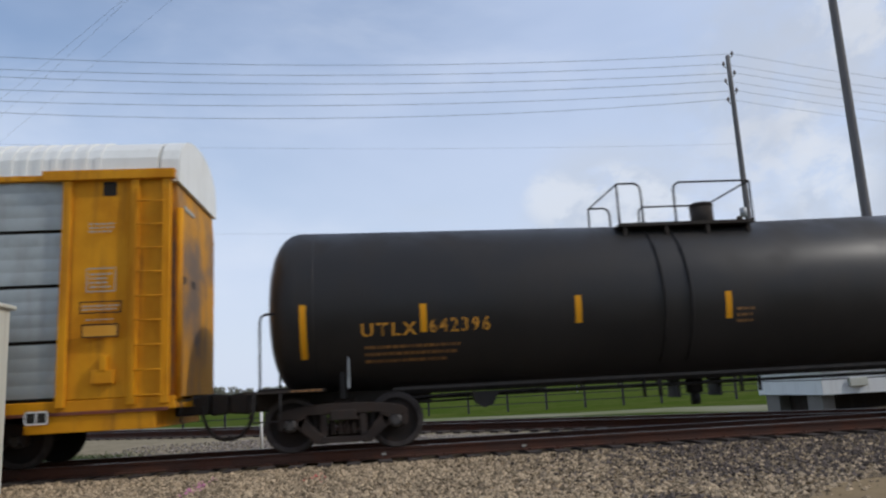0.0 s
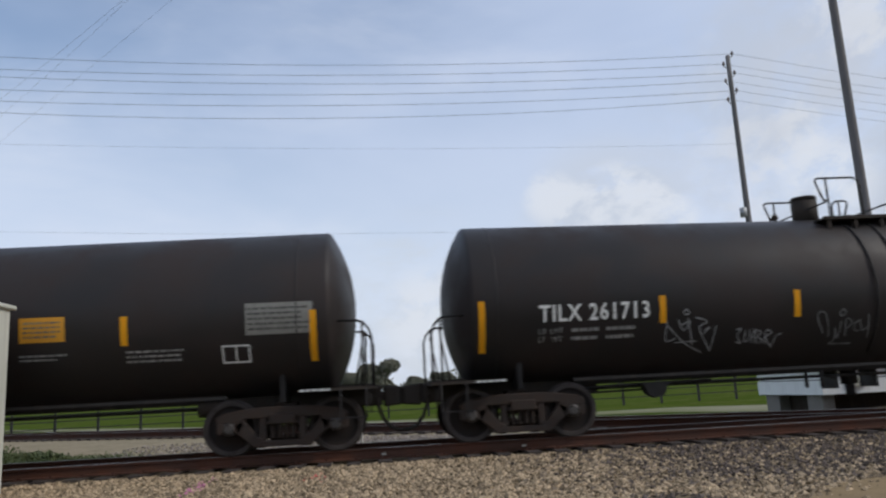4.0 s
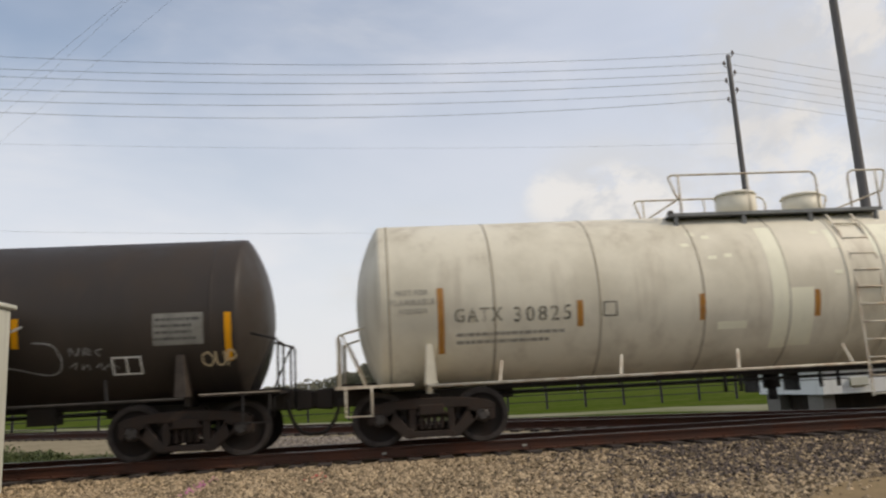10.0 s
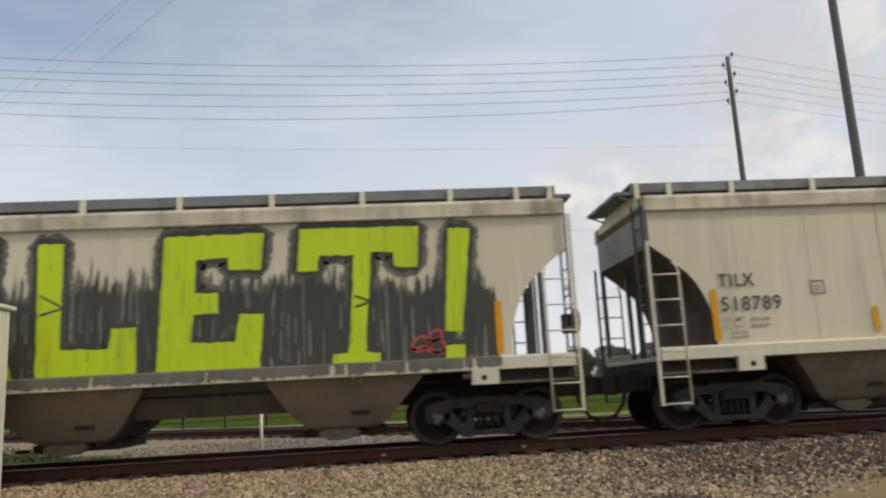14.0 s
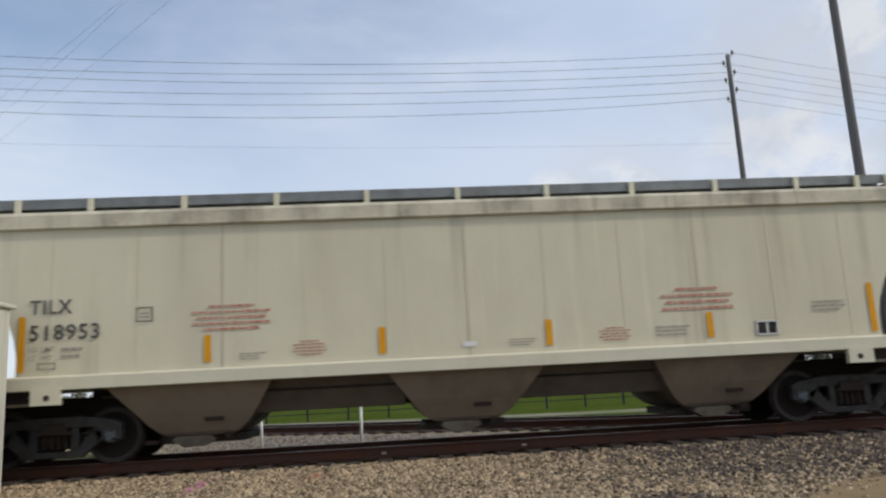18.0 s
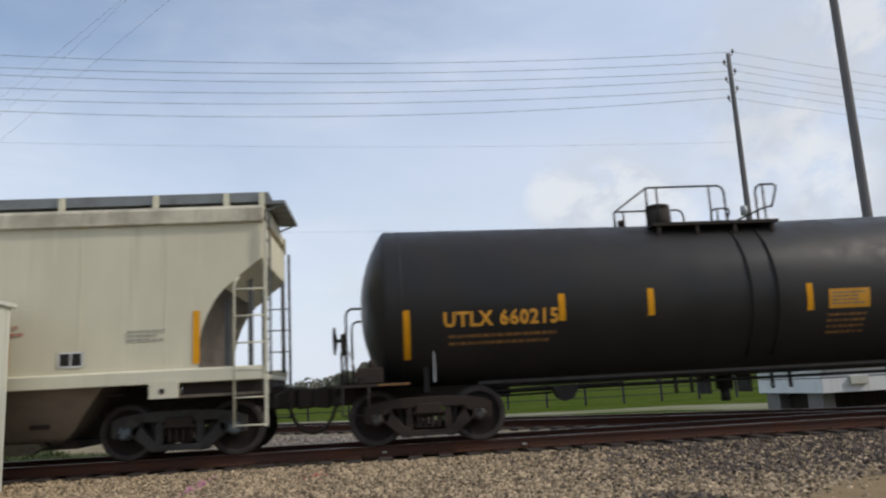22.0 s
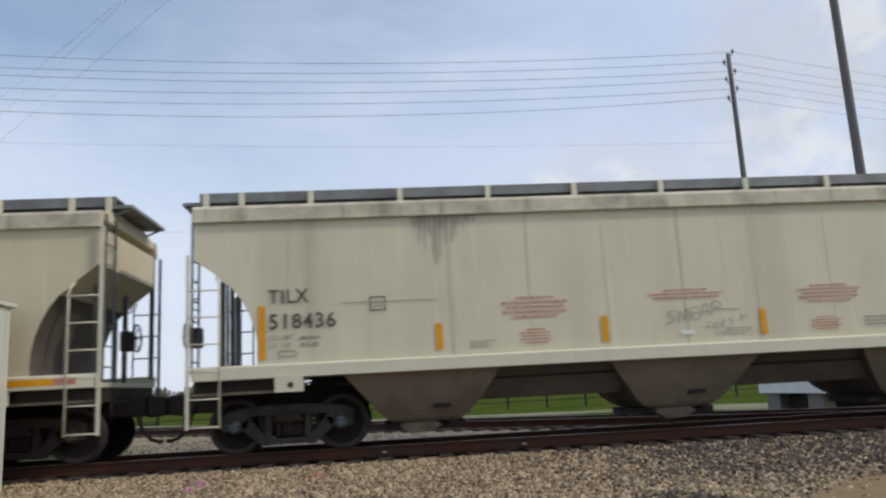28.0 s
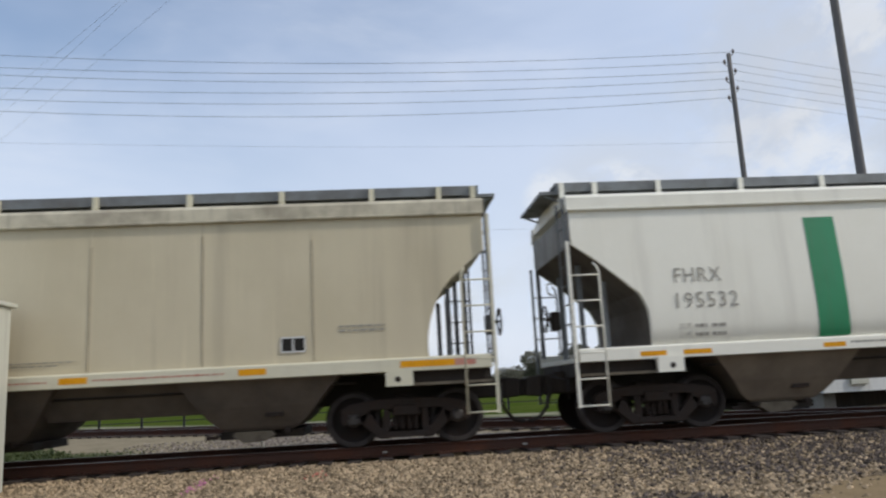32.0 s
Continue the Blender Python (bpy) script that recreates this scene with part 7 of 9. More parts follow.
letters(tank_g, "LIQUIDS", -6.87, -6.41, 2.18, 2.28, "lfade", on_cream, 0.02)
letters(tank_h, "GATX", -6.6, -5.84, 1.98, 2.24, "lwhite", on_maroon, 0.02)
letters(tank_h, "35339", -5.49, -4.48, 1.93, 2.18, "lwhite", on_maroon, 0.03)
weights(tank_h, -6.6, -4.76, 1.53, 1.83, "lwhite", on_maroon, "", "")
stripe(tank_h, -5.68, 1.94, 2.38, "stripe", on_maroon)
stripe(tank_h, -3.46, 1.94, 2.38, "stripe", on_maroon)
stripe(tank_h, -1.04, 1.92, 2.38, "stripe", on_maroon)
stripe(tank_h, 2.09, 1.92, 2.38, "stripe", on_maroon)
stripe(tank_h, 4.75, 1.91, 2.39, "stripe", on_maroon)
stripe(tank_h, 7.72, 1.52, 2.38, "stripe", on_maroon)
stripe(tank_h, -7.74, 1.49, 2.36, "stripe", on_maroon)
text_bars(tank_h, 1.12, 2.01, 1.36, 1.83, 5, "lworn", on_maroon)
text_bars(tank_h, 2.38, 3.24, 1.67, 1.83, 2, "lworn", on_maroon)
board(tank_h, 3.53, 4.43, 1.6, 1.81, "board_grey", on_maroon)
text_bars(tank_h, 3.57, 4.4, 1.65, 1.76, 2, "tagtan", on_maroon)
outline(tank_h, 4.85, 5.4, 1.46, 1.79, "lwhite", on_maroon, True)
board(tank_h, 6.39, 7.69, 1.72, 2.46, "board_dark", on_maroon)
text_bars(tank_h, 6.85, 7.45, 1.80, 2.05, 3, "lworn", on_maroon)
board(tank_h, 6.79, 7.59, 2.06, 2.54, "board_dark", on_maroon)
text_bars(tank_h, 6.83, 7.55, 2.13, 2.48, 5, "lworn", on_maroon)
letters(tank_k, "UTLX 660215", -5.19, -3.21, 1.92, 2.19, "lyellow", on_short, 0.03)
text_bars(tank_k, -5.11, -3.25, 1.59, 1.83, 2, "lyworn", on_short)
stripe(tank_k, -5.82, 1.42, 2.24, "stripe", on_short)
stripe(tank_k, -3.14, 1.95, 2.41, "stripe", on_short)
stripe(tank_k, -1.56, 1.97, 2.44, "stripe", on_short)
stripe(tank_k, 1.34, 1.93, 2.41, "stripe", on_short)
stripe(tank_k, 3.45, 1.95, 2.43, "stripe", on_short)
stripe(tank_k, 6.02, 1.59, 2.41, "stripe", on_short)
board(tank_k, 1.69, 2.46, 1.95, 2.29, "placard", on_short)
text_bars(tank_k, 1.75, 2.40, 2.0, 2.25, 4, "lstencil", on_short)
text_bars(tank_k, 1.66, 2.42, 1.49, 1.89, 4, "lyworn", on_short)
text_bars(tank_k, 2.97, 3.79, 1.66, 1.95, 3, "lyworn", on_short)
outline(tank_k, 3.88, 4.34, 1.52, 1.83, "lwhite", on_short, True)
outline(tank_k, 4.83, 5.9, 1.77, 2.31, "lyellow", on_short, False)
text_bars(tank_k, 4.88, 5.85, 1.82, 2.26, 5, "lyellow", on_short)
text_bars(tank_k, 4.77, 5.72, 2.36, 2.69, 2, "lyellow", on_short)
diamond(tank_k, 5.26, 5.62, 1.22, 1.57, on_short)
stripe(TIL[11], -7.28, 1.52, 2.41, "stripe", WALL)
stripe(TIL[11], -4.36, 1.55, 1.99, "stripe", WALL)
stripe(TIL[11], -1.52, 1.55, 1.99, "stripe", WALL)
stripe(TIL[11], 1.3, 1.55, 1.99, "stripe", WALL)
stripe(TIL[11], 4.13, 1.55, 1.99, "stripe", WALL)
stripe(TIL[11], 7.11, 1.52, 2.38, "stripe", WALL)
letters(TIL[11], "TILX", -7.17, -6.51, 2.44, 2.67, "lblack", WALL, 0.016)
letters(TIL[11], "518789", -7.16, -6.07, 2.01, 2.27, "lblack", WALL, 0.016)
letters(TIL[11], "LD LMT", -7.16, -6.76, 1.84, 1.92, "lfade", WALL, 0.012)
letters(TIL[11], "LT  WT", -7.16, -6.80, 1.70, 1.78, "lfade", WALL, 0.012)
text_bars(TIL[11], -6.66, -6.28, 1.70, 1.92, 2, "lfade", WALL)
outline(TIL[11], -7.01, -6.74, 1.55, 1.66, "lfade", WALL, False)
outline(TIL[11], -5.50, -5.24, 2.25, 2.49, "lblack", WALL, False)
text_bars(TIL[11], -5.44, -5.30, 2.30, 2.42, 2, "lfade", WALL)
text_bars(TIL[11], -3.84, -3.42, 1.55, 1.68, 3, "lfade", WALL)
text_bars(TIL[11], -2.99, -2.44, 1.57, 1.84, 5, "lred", WALL)
board(TIL[11], -0.19, 0.06, 1.60, 1.68, "lwhite", WALL)
text_bars(TIL[11], 0.61, 1.06, 1.56, 1.70, 3, "lfade", WALL)
text_bars(TIL[11], 2.16, 2.71, 1.57, 1.82, 5, "lred", WALL)
text_bars(TIL[11], 3.16, 3.76, 1.60, 1.80, 3, "lfade", WALL)
board(TIL[11], 4.95, 5.34, 1.55, 1.80, "board_dark", WALL)
outline(TIL[11], 4.95, 5.34, 1.55, 1.80, "lwhite", WALL, True)
text_bars(TIL[11], 6.01, 6.61, 1.90, 2.12, 3, "lfade", WALL)
text_bars(TIL[11], -3.66, -2.14, 1.97, 2.21, 2, "lred", WALL)
text_bars(TIL[11], 3.38, 4.6, 2.03, 2.27, 2, "lred", WALL)
stripe(TIL[13], -7.22, 1.52, 2.41, "stripe", WALL)
stripe(TIL[13], -4.3, 1.55, 1.99, "stripe", WALL)
stripe(TIL[13], -1.46, 1.55, 1.99, "stripe", WALL)
stripe(TIL[13], 1.36, 1.55, 1.99, "stripe", WALL)
stripe(TIL[13], 4.19, 1.55, 1.99, "stripe", WALL)
stripe(TIL[13], 7.17, 1.52, 2.38, "stripe", WALL)
letters(TIL[13], "TILX", -7.11, -6.45, 2.44, 2.67, "lblack", WALL, 0.016)
letters(TIL[13], "518953", -7.10, -6.01, 2.01, 2.27, "lblack", WALL, 0.016)
letters(TIL[13], "LD LMT", -7.10, -6.70, 1.84, 1.92, "lfade", WALL, 0.012)
letters(TIL[13], "LT  WT", -7.10, -6.74, 1.70, 1.78, "lfade", WALL, 0.012)
text_bars(TIL[13], -6.60, -6.22, 1.70, 1.92, 2, "lfade", WALL)
outline(TIL[13], -6.95, -6.68, 1.55, 1.66, "lfade", WALL, False)
outline(TIL[13], -5.44, -5.18, 2.25, 2.49, "lblack", WALL, False)
text_bars(TIL[13], -5.38, -5.24, 2.30, 2.42, 2, "lfade", WALL)
text_bars(TIL[13], -3.78, -3.36, 1.55, 1.68, 3, "lfade", WALL)
text_bars(TIL[13], -2.93, -2.38, 1.57, 1.84, 5, "lred", WALL)
board(TIL[13], -0.13, 0.12, 1.60, 1.68, "lwhite", WALL)
text_bars(TIL[13], 0.67, 1.12, 1.56, 1.70, 3, "lfade", WALL)
text_bars(TIL[13], 2.22, 2.77, 1.57, 1.82, 5, "lred", WALL)
text_bars(TIL[13], 3.22, 3.82, 1.60, 1.80, 3, "lfade", WALL)
board(TIL[13], 5.01, 5.40, 1.55, 1.80, "board_dark", WALL)
outline(TIL[13], 5.01, 5.40, 1.55, 1.80, "lwhite", WALL, True)
text_bars(TIL[13], 6.07, 6.67, 1.90, 2.12, 3, "lfade", WALL)
text_bars(TIL[13], -4.56, -3.28, 2.03, 2.5, 5, "lred", WALL)
text_bars(TIL[13], 3.36, 4.65, 2.01, 2.46, 4, "lred", WALL)
stripe(TIL[14], -7.26, 1.52, 2.41, "stripe", WALL)
stripe(TIL[14], -4.34, 1.55, 1.99, "stripe", WALL)
stripe(TIL[14], -1.5, 1.55, 1.99, "stripe", WALL)
stripe(TIL[14], 1.31, 1.55, 1.99, "stripe", WALL)
stripe(TIL[14], 4.14, 1.55, 1.99, "stripe", WALL)
stripe(TIL[14], 7.12, 1.52, 2.38, "stripe", WALL)
letters(TIL[14], "TILX", -7.16, -6.50, 2.44, 2.67, "lblack", WALL, 0.016)
letters(TIL[14], "518311", -7.14, -6.05, 2.01, 2.27, "lblack", WALL, 0.016)
letters(TIL[14], "LD LMT", -7.14, -6.75, 1.84, 1.92, "lfade", WALL, 0.012)
letters(TIL[14], "LT  WT", -7.14, -6.79, 1.70, 1.78, "lfade", WALL, 0.012)
text_bars(TIL[14], -6.64, -6.27, 1.70, 1.92, 2, "lfade", WALL)
outline(TIL[14], -7.00, -6.72, 1.55, 1.66, "lfade", WALL, False)
outline(TIL[14], -5.48, -5.22, 2.25, 2.49, "lblack", WALL, False)
text_bars(TIL[14], -5.42, -5.29, 2.30, 2.42, 2, "lfade", WALL)
text_bars(TIL[14], -3.83, -3.41, 1.55, 1.68, 3, "lfade", WALL)
text_bars(TIL[14], -2.97, -2.42, 1.57, 1.84, 5, "lred", WALL)
board(TIL[14], -0.18, 0.07, 1.60, 1.68, "lwhite", WALL)
text_bars(TIL[14], 0.62, 1.07, 1.56, 1.70, 3, "lfade", WALL)
text_bars(TIL[14], 2.18, 2.72, 1.57, 1.82, 5, "lred", WALL)
text_bars(TIL[14], 3.18, 3.78, 1.60, 1.80, 3, "lfade", WALL)
board(TIL[14], 4.96, 5.36, 1.55, 1.80, "board_dark", WALL)
outline(TIL[14], 4.96, 5.36, 1.55, 1.80, "lwhite", WALL, True)
text_bars(TIL[14], 6.03, 6.62, 1.90, 2.12, 3, "lfade", WALL)
text_bars(TIL[14], -3.23, -2.1, 2.09, 2.41, 4, "lred", WALL)
text_bars(TIL[14], -0.53, 0.7, 2.16, 2.35, 3, "lred", WALL)
text_bars(TIL[14], 2.0, 3.15, 2.02, 2.41, 5, "lred", WALL)
spray(TIL[14], "-5.60,1.66 -5.64,1.80 -5.55,1.93 -5.38,1.94 -5.29,1.82 -5.33,1.64 -5.46,1.56 -5.60,1.66|-5.55,1.76 -5.51,1.80 -5.47,1.75|-5.40,1.76 -5.36,1.80 -5.32,1.76|-5.52,1.65 -5.43,1.62 -5.36,1.67|-5.62,1.58 -5.44,1.52 -5.24,1.60 -5.18,1.55", "lfade", 0.013, WALL, 0.004, "", 61)
stripe(TIL[15], -7.12, 1.52, 2.41, "stripe", WALL)
stripe(TIL[15], -4.2, 1.55, 1.99, "stripe", WALL)
stripe(TIL[15], -1.36, 1.55, 1.99, "stripe", WALL)
stripe(TIL[15], 1.46, 1.55, 1.99, "stripe", WALL)
stripe(TIL[15], 4.29, 1.55, 1.99, "stripe", WALL)
stripe(TIL[15], 7.27, 1.52, 2.38, "stripe", WALL)
letters(TIL[15], "TILX", -7.01, -6.35, 2.44, 2.67, "lblack", WALL, 0.016)
letters(TIL[15], "518835", -7.00, -5.91, 2.01, 2.27, "lblack", WALL, 0.016)
letters(TIL[15], "LD LMT", -7.00, -6.60, 1.84, 1.92, "lfade", WALL, 0.012)
letters(TIL[15], "LT  WT", -7.00, -6.64, 1.70, 1.78, "lfade", WALL, 0.012)
text_bars(TIL[15], -6.50, -6.12, 1.70, 1.92, 2, "lfade", WALL)
outline(TIL[15], -6.85, -6.58, 1.55, 1.66, "lfade", WALL, False)
outline(TIL[15], -5.34, -5.08, 2.25, 2.49, "lblack", WALL, False)
text_bars(TIL[15], -5.28, -5.14, 2.30, 2.42, 2, "lfade", WALL)
text_bars(TIL[15], -3.68, -3.26, 1.55, 1.68, 3, "lfade", WALL)
text_bars(TIL[15], -2.83, -2.28, 1.57, 1.84, 5, "lred", WALL)
board(TIL[15], -0.04, 0.21, 1.60, 1.68, "lwhite", WALL)
text_bars(TIL[15], 0.77, 1.21, 1.56, 1.70, 3, "lfade", WALL)
text_bars(TIL[15], 2.32, 2.87, 1.57, 1.82, 5, "lred", WALL)
text_bars(TIL[15], 3.32, 3.92, 1.60, 1.80, 3, "lfade", WALL)
board(TIL[15], 5.11, 5.50, 1.55, 1.80, "board_dark", WALL)
outline(TIL[15], 5.11, 5.50, 1.55, 1.80, "lwhite", WALL, True)
text_bars(TIL[15], 6.17, 6.77, 1.90, 2.12, 3, "lfade", WALL)
text_bars(TIL[15], -4.5, -3.34, 2.04, 2.28, 2, "lred", WALL)
text_bars(TIL[15], 3.37, 4.55, 2.06, 2.29, 2, "lred", WALL)
stripe(TIL[17], -7.21, 1.52, 2.41, "stripe", WALL)
stripe(TIL[17], -4.29, 1.55, 1.99, "stripe", WALL)
stripe(TIL[17], -1.45, 1.55, 1.99, "stripe", WALL)
stripe(TIL[17], 1.37, 1.55, 1.99, "stripe", WALL)
stripe(TIL[17], 4.2, 1.55, 1.99, "stripe", WALL)
stripe(TIL[17], 7.18, 1.52, 2.38, "stripe", WALL)
letters(TIL[17], "TILX", -7.10, -6.44, 2.44, 2.67, "lblack", WALL, 0.016)
letters(TIL[17], "518879", -7.09, -6.00, 2.01, 2.27, "lblack", WALL, 0.016)
letters(TIL[17], "LD LMT", -7.09, -6.69, 1.84, 1.92, "lfade", WALL, 0.012)
letters(TIL[17], "LT  WT", -7.09, -6.73, 1.70, 1.78, "lfade", WALL, 0.012)
text_bars(TIL[17], -6.59, -6.21, 1.70, 1.92, 2, "lfade", WALL)
outline(TIL[17], -6.94, -6.67, 1.55, 1.66, "lfade", WALL, False)
outline(TIL[17], -5.43, -5.17, 2.25, 2.49, "lblack", WALL, False)
text_bars(TIL[17], -5.37, -5.23, 2.30, 2.42, 2, "lfade", WALL)
text_bars(TIL[17], -3.77, -3.35, 1.55, 1.68, 3, "lfade", WALL)
text_bars(TIL[17], -2.92, -2.37, 1.57, 1.84, 5, "lred", WALL)
board(TIL[17], -0.12, 0.13, 1.60, 1.68, "lwhite", WALL)
text_bars(TIL[17], 0.68, 1.13, 1.56, 1.70, 3, "lfade", WALL)
text_bars(TIL[17], 2.23, 2.78, 1.57, 1.82, 5, "lred", WALL)
text_bars(TIL[17], 3.23, 3.83, 1.60, 1.80, 3, "lfade", WALL)
board(TIL[17], 5.02, 5.41, 1.55, 1.80, "board_dark", WALL)
outline(TIL[17], 5.02, 5.41, 1.55, 1.80, "lwhite", WALL, True)
text_bars(TIL[17], 6.08, 6.68, 1.90, 2.12, 3, "lfade", WALL)
text_bars(TIL[17], -4.5, -3.27, 1.91, 2.25, 4, "lred", WALL)
text_bars(TIL[17], 3.32, 4.49, 2.06, 2.31, 2, "lred", WALL)
spray(TIL[17], "-1.09,1.92 -1.17,1.80 -1.07,1.66 -1.01,1.62 -1.16,1.56|-1.07,1.88 -1.02,1.66 -0.94,1.64|-0.90,1.87 -0.74,1.93 -0.83,1.61|-0.86,1.76 -0.73,1.80|-0.70,2.12 -0.69,1.71 -0.85,1.61|-0.63,2.14 -0.51,1.68 -0.57,1.56|-0.57,2.12 -0.58,2.19 -0.52,2.23 -0.50,2.12 -0.55,2.03 -0.26,2.06 -0.12,1.99 -0.16,1.93 -0.48,1.83 -0.29,1.71", "spray", 0.018, WALL, 0.004, "", 21)
stripe(TIL[18], -7.2, 1.52, 2.41, "stripe", WALL)
stripe(TIL[18], -4.28, 1.55, 1.99, "stripe", WALL)
stripe(TIL[18], -1.44, 1.55, 1.99, "stripe", WALL)
stripe(TIL[18], 1.38, 1.55, 1.99, "stripe", WALL)
stripe(TIL[18], 4.21, 1.55, 1.99, "stripe", WALL)
stripe(TIL[18], 7.19, 1.52, 2.38, "stripe", WALL)
letters(TIL[18], "TILX", -7.09, -6.43, 2.44, 2.67, "lblack", WALL, 0.016)
letters(TIL[18], "518771", -7.08, -5.99, 2.01, 2.27, "lblack", WALL, 0.016)
letters(TIL[18], "LD LMT", -7.08, -6.68, 1.84, 1.92, "lfade", WALL, 0.012)
letters(TIL[18], "LT  WT", -7.08, -6.72, 1.70, 1.78, "lfade", WALL, 0.012)
text_bars(TIL[18], -6.58, -6.20, 1.70, 1.92, 2, "lfade", WALL)
outline(TIL[18], -6.93, -6.66, 1.55, 1.66, "lfade", WALL, False)
outline(TIL[18], -5.42, -5.16, 2.25, 2.49, "lblack", WALL, False)
text_bars(TIL[18], -5.36, -5.22, 2.30, 2.42, 2, "lfade", WALL)
text_bars(TIL[18], -3.76, -3.34, 1.55, 1.68, 3, "lfade", WALL)
text_bars(TIL[18], -2.91, -2.36, 1.57, 1.84, 5, "lred", WALL)
board(TIL[18], -0.11, 0.14, 1.60, 1.68, "lwhite", WALL)
text_bars(TIL[18], 0.69, 1.14, 1.56, 1.70, 3, "lfade", WALL)
text_bars(TIL[18], 2.24, 2.79, 1.57, 1.82, 5, "lred", WALL)
text_bars(TIL[18], 3.24, 3.84, 1.60, 1.80, 3, "lfade", WALL)
board(TIL[18], 5.03, 5.42, 1.55, 1.80, "board_dark", WALL)
outline(TIL[18], 5.03, 5.42, 1.55, 1.80, "lwhite", WALL, True)
text_bars(TIL[18], 6.09, 6.69, 1.90, 2.12, 3, "lfade", WALL)
text_bars(TIL[18], -6.37, -5.74, 1.93, 2.18, 2, "lred", WALL)
stripe(TIL[20], -7.22, 1.52, 2.41, "stripe", WALL)
stripe(TIL[20], -4.3, 1.55, 1.99, "stripe", WALL)
stripe(TIL[20], -1.46, 1.55, 1.99, "stripe", WALL)
stripe(TIL[20], 1.36, 1.55, 1.99, "stripe", WALL)
stripe(TIL[20], 4.19, 1.55, 1.99, "stripe", WALL)
stripe(TIL[20], 7.17, 1.52, 2.38, "stripe", WALL)
letters(TIL[20], "TILX", -7.11, -6.45, 2.44, 2.67, "lblack", WALL, 0.016)
letters(TIL[20], "518436", -7.10, -6.01, 2.01, 2.27, "lblack", WALL, 0.016)
letters(TIL[20], "LD LMT", -7.10, -6.70, 1.84, 1.92, "lfade", WALL, 0.012)
letters(TIL[20], "LT  WT", -7.10, -6.74, 1.70, 1.78, "lfade", WALL, 0.012)
text_bars(TIL[20], -6.60, -6.22, 1.70, 1.92, 2, "lfade", WALL)
outline(TIL[20], -6.95, -6.68, 1.55, 1.66, "lfade", WALL, False)
outline(TIL[20], -5.44, -5.18, 2.25, 2.49, "lblack", WALL, False)
text_bars(TIL[20], -5.38, -5.24, 2.30, 2.42, 2, "lfade", WALL)
text_bars(TIL[20], -3.78, -3.36, 1.55, 1.68, 3, "lfade", WALL)
text_bars(TIL[20], -2.93, -2.38, 1.57, 1.84, 5, "lred", WALL)
board(TIL[20], -0.13, 0.12, 1.60, 1.68, "lwhite", WALL)
text_bars(TIL[20], 0.67, 1.12, 1.56, 1.70, 3, "lfade", WALL)
text_bars(TIL[20], 2.22, 2.77, 1.57, 1.82, 5, "lred", WALL)
text_bars(TIL[20], 3.22, 3.82, 1.60, 1.80, 3, "lfade", WALL)
board(TIL[20], 5.01, 5.40, 1.55, 1.80, "board_dark", WALL)
outline(TIL[20], 5.01, 5.40, 1.55, 1.80, "lwhite", WALL, True)
text_bars(TIL[20], 6.07, 6.67, 1.90, 2.12, 3, "lfade", WALL)
text_bars(TIL[20], -3.21, -2.07, 2.0, 2.4, 5, "lred", WALL)
text_bars(TIL[20], -0.65, 0.68, 2.21, 2.41, 3, "lred", WALL)
text_bars(TIL[20], 2.04, 3.2, 2.05, 2.39, 5, "lred", WALL)
board(TIL[20], -5.93, -4.32, 2.395, 2.41, "lfade", WALL)
r20 = random.Random(77)
smear = Shape()
for k in range(26):
    sx, sw = -4.70 + 0.042 * k + r20.uniform(-0.02, 0.02), r20.uniform(0.02, 0.05)
    sz = 3.75 - r20.uniform(0.1, 0.75) * math.exp(-((k - 10) / 9.0) ** 2)
    smear.add([WALL(sx, sz), WALL(sx + sw * 0.6, sz), WALL(sx + sw, 3.83), WALL(sx, 3.83)], [(0, 1, 2, 3)])
tagged(part("soot_runs", smear, M["sootrun"], TIL[20]), kind="stuff")
spray(TIL[20], "-0.20,2.02 -0.35,1.98 -0.23,1.87 -0.40,1.79|-0.16,1.80 -0.13,2.02 -0.06,1.86 -0.00,2.05 0.05,1.84|0.21,2.06 0.08,2.05 0.12,1.85 0.22,1.87|0.10,1.96 0.21,1.97|0.22,1.87 0.34,2.14 0.40,1.91|0.27,1.98 0.38,1.99|0.44,1.92 0.48,2.16 0.64,2.09 0.49,2.03 0.94,2.00", "lfade", 0.018, WALL, 0.004, "", 22)
spray(TIL[20], "0.32,1.68 0.35,1.78 0.43,1.79|0.33,1.72 0.41,1.73|0.50,1.79 0.45,1.73 0.50,1.69 0.55,1.75 0.50,1.79|0.59,1.68 0.61,1.83 0.67,1.81 0.61,1.75 0.69,1.70|0.80,1.84 0.74,1.83 0.80,1.78 0.75,1.73|0.96,1.92 0.97,1.79|1.04,1.95 1.05,1.82|0.97,1.86 1.05,1.89|0.47,1.62 0.53,1.58 0.49,1.56|0.55,1.58 0.62,1.64 0.64,1.57 0.69,1.66", "lfade", 0.014, WALL, 0.004, "", 23)
stripe(TIL[21], -7.16, 1.52, 2.41, "stripedull", WALL)
stripe(TIL[21], -4.24, 1.55, 1.99, "stripedull", WALL)
stripe(TIL[21], -1.4, 1.55, 1.99, "stripedull", WALL)
stripe(TIL[21], 1.42, 1.55, 1.99, "stripedull", WALL)
stripe(TIL[21], 4.25, 1.55, 1.99, "stripedull", WALL)
stripe(TIL[21], 7.23, 1.52, 2.38, "stripedull", WALL)
letters(TIL[21], "TILX", -7.05, -6.39, 2.44, 2.67, "lblack", WALL, 0.016)
letters(TIL[21], "519104", -7.04, -5.95, 2.01, 2.27, "lblack", WALL, 0.016)
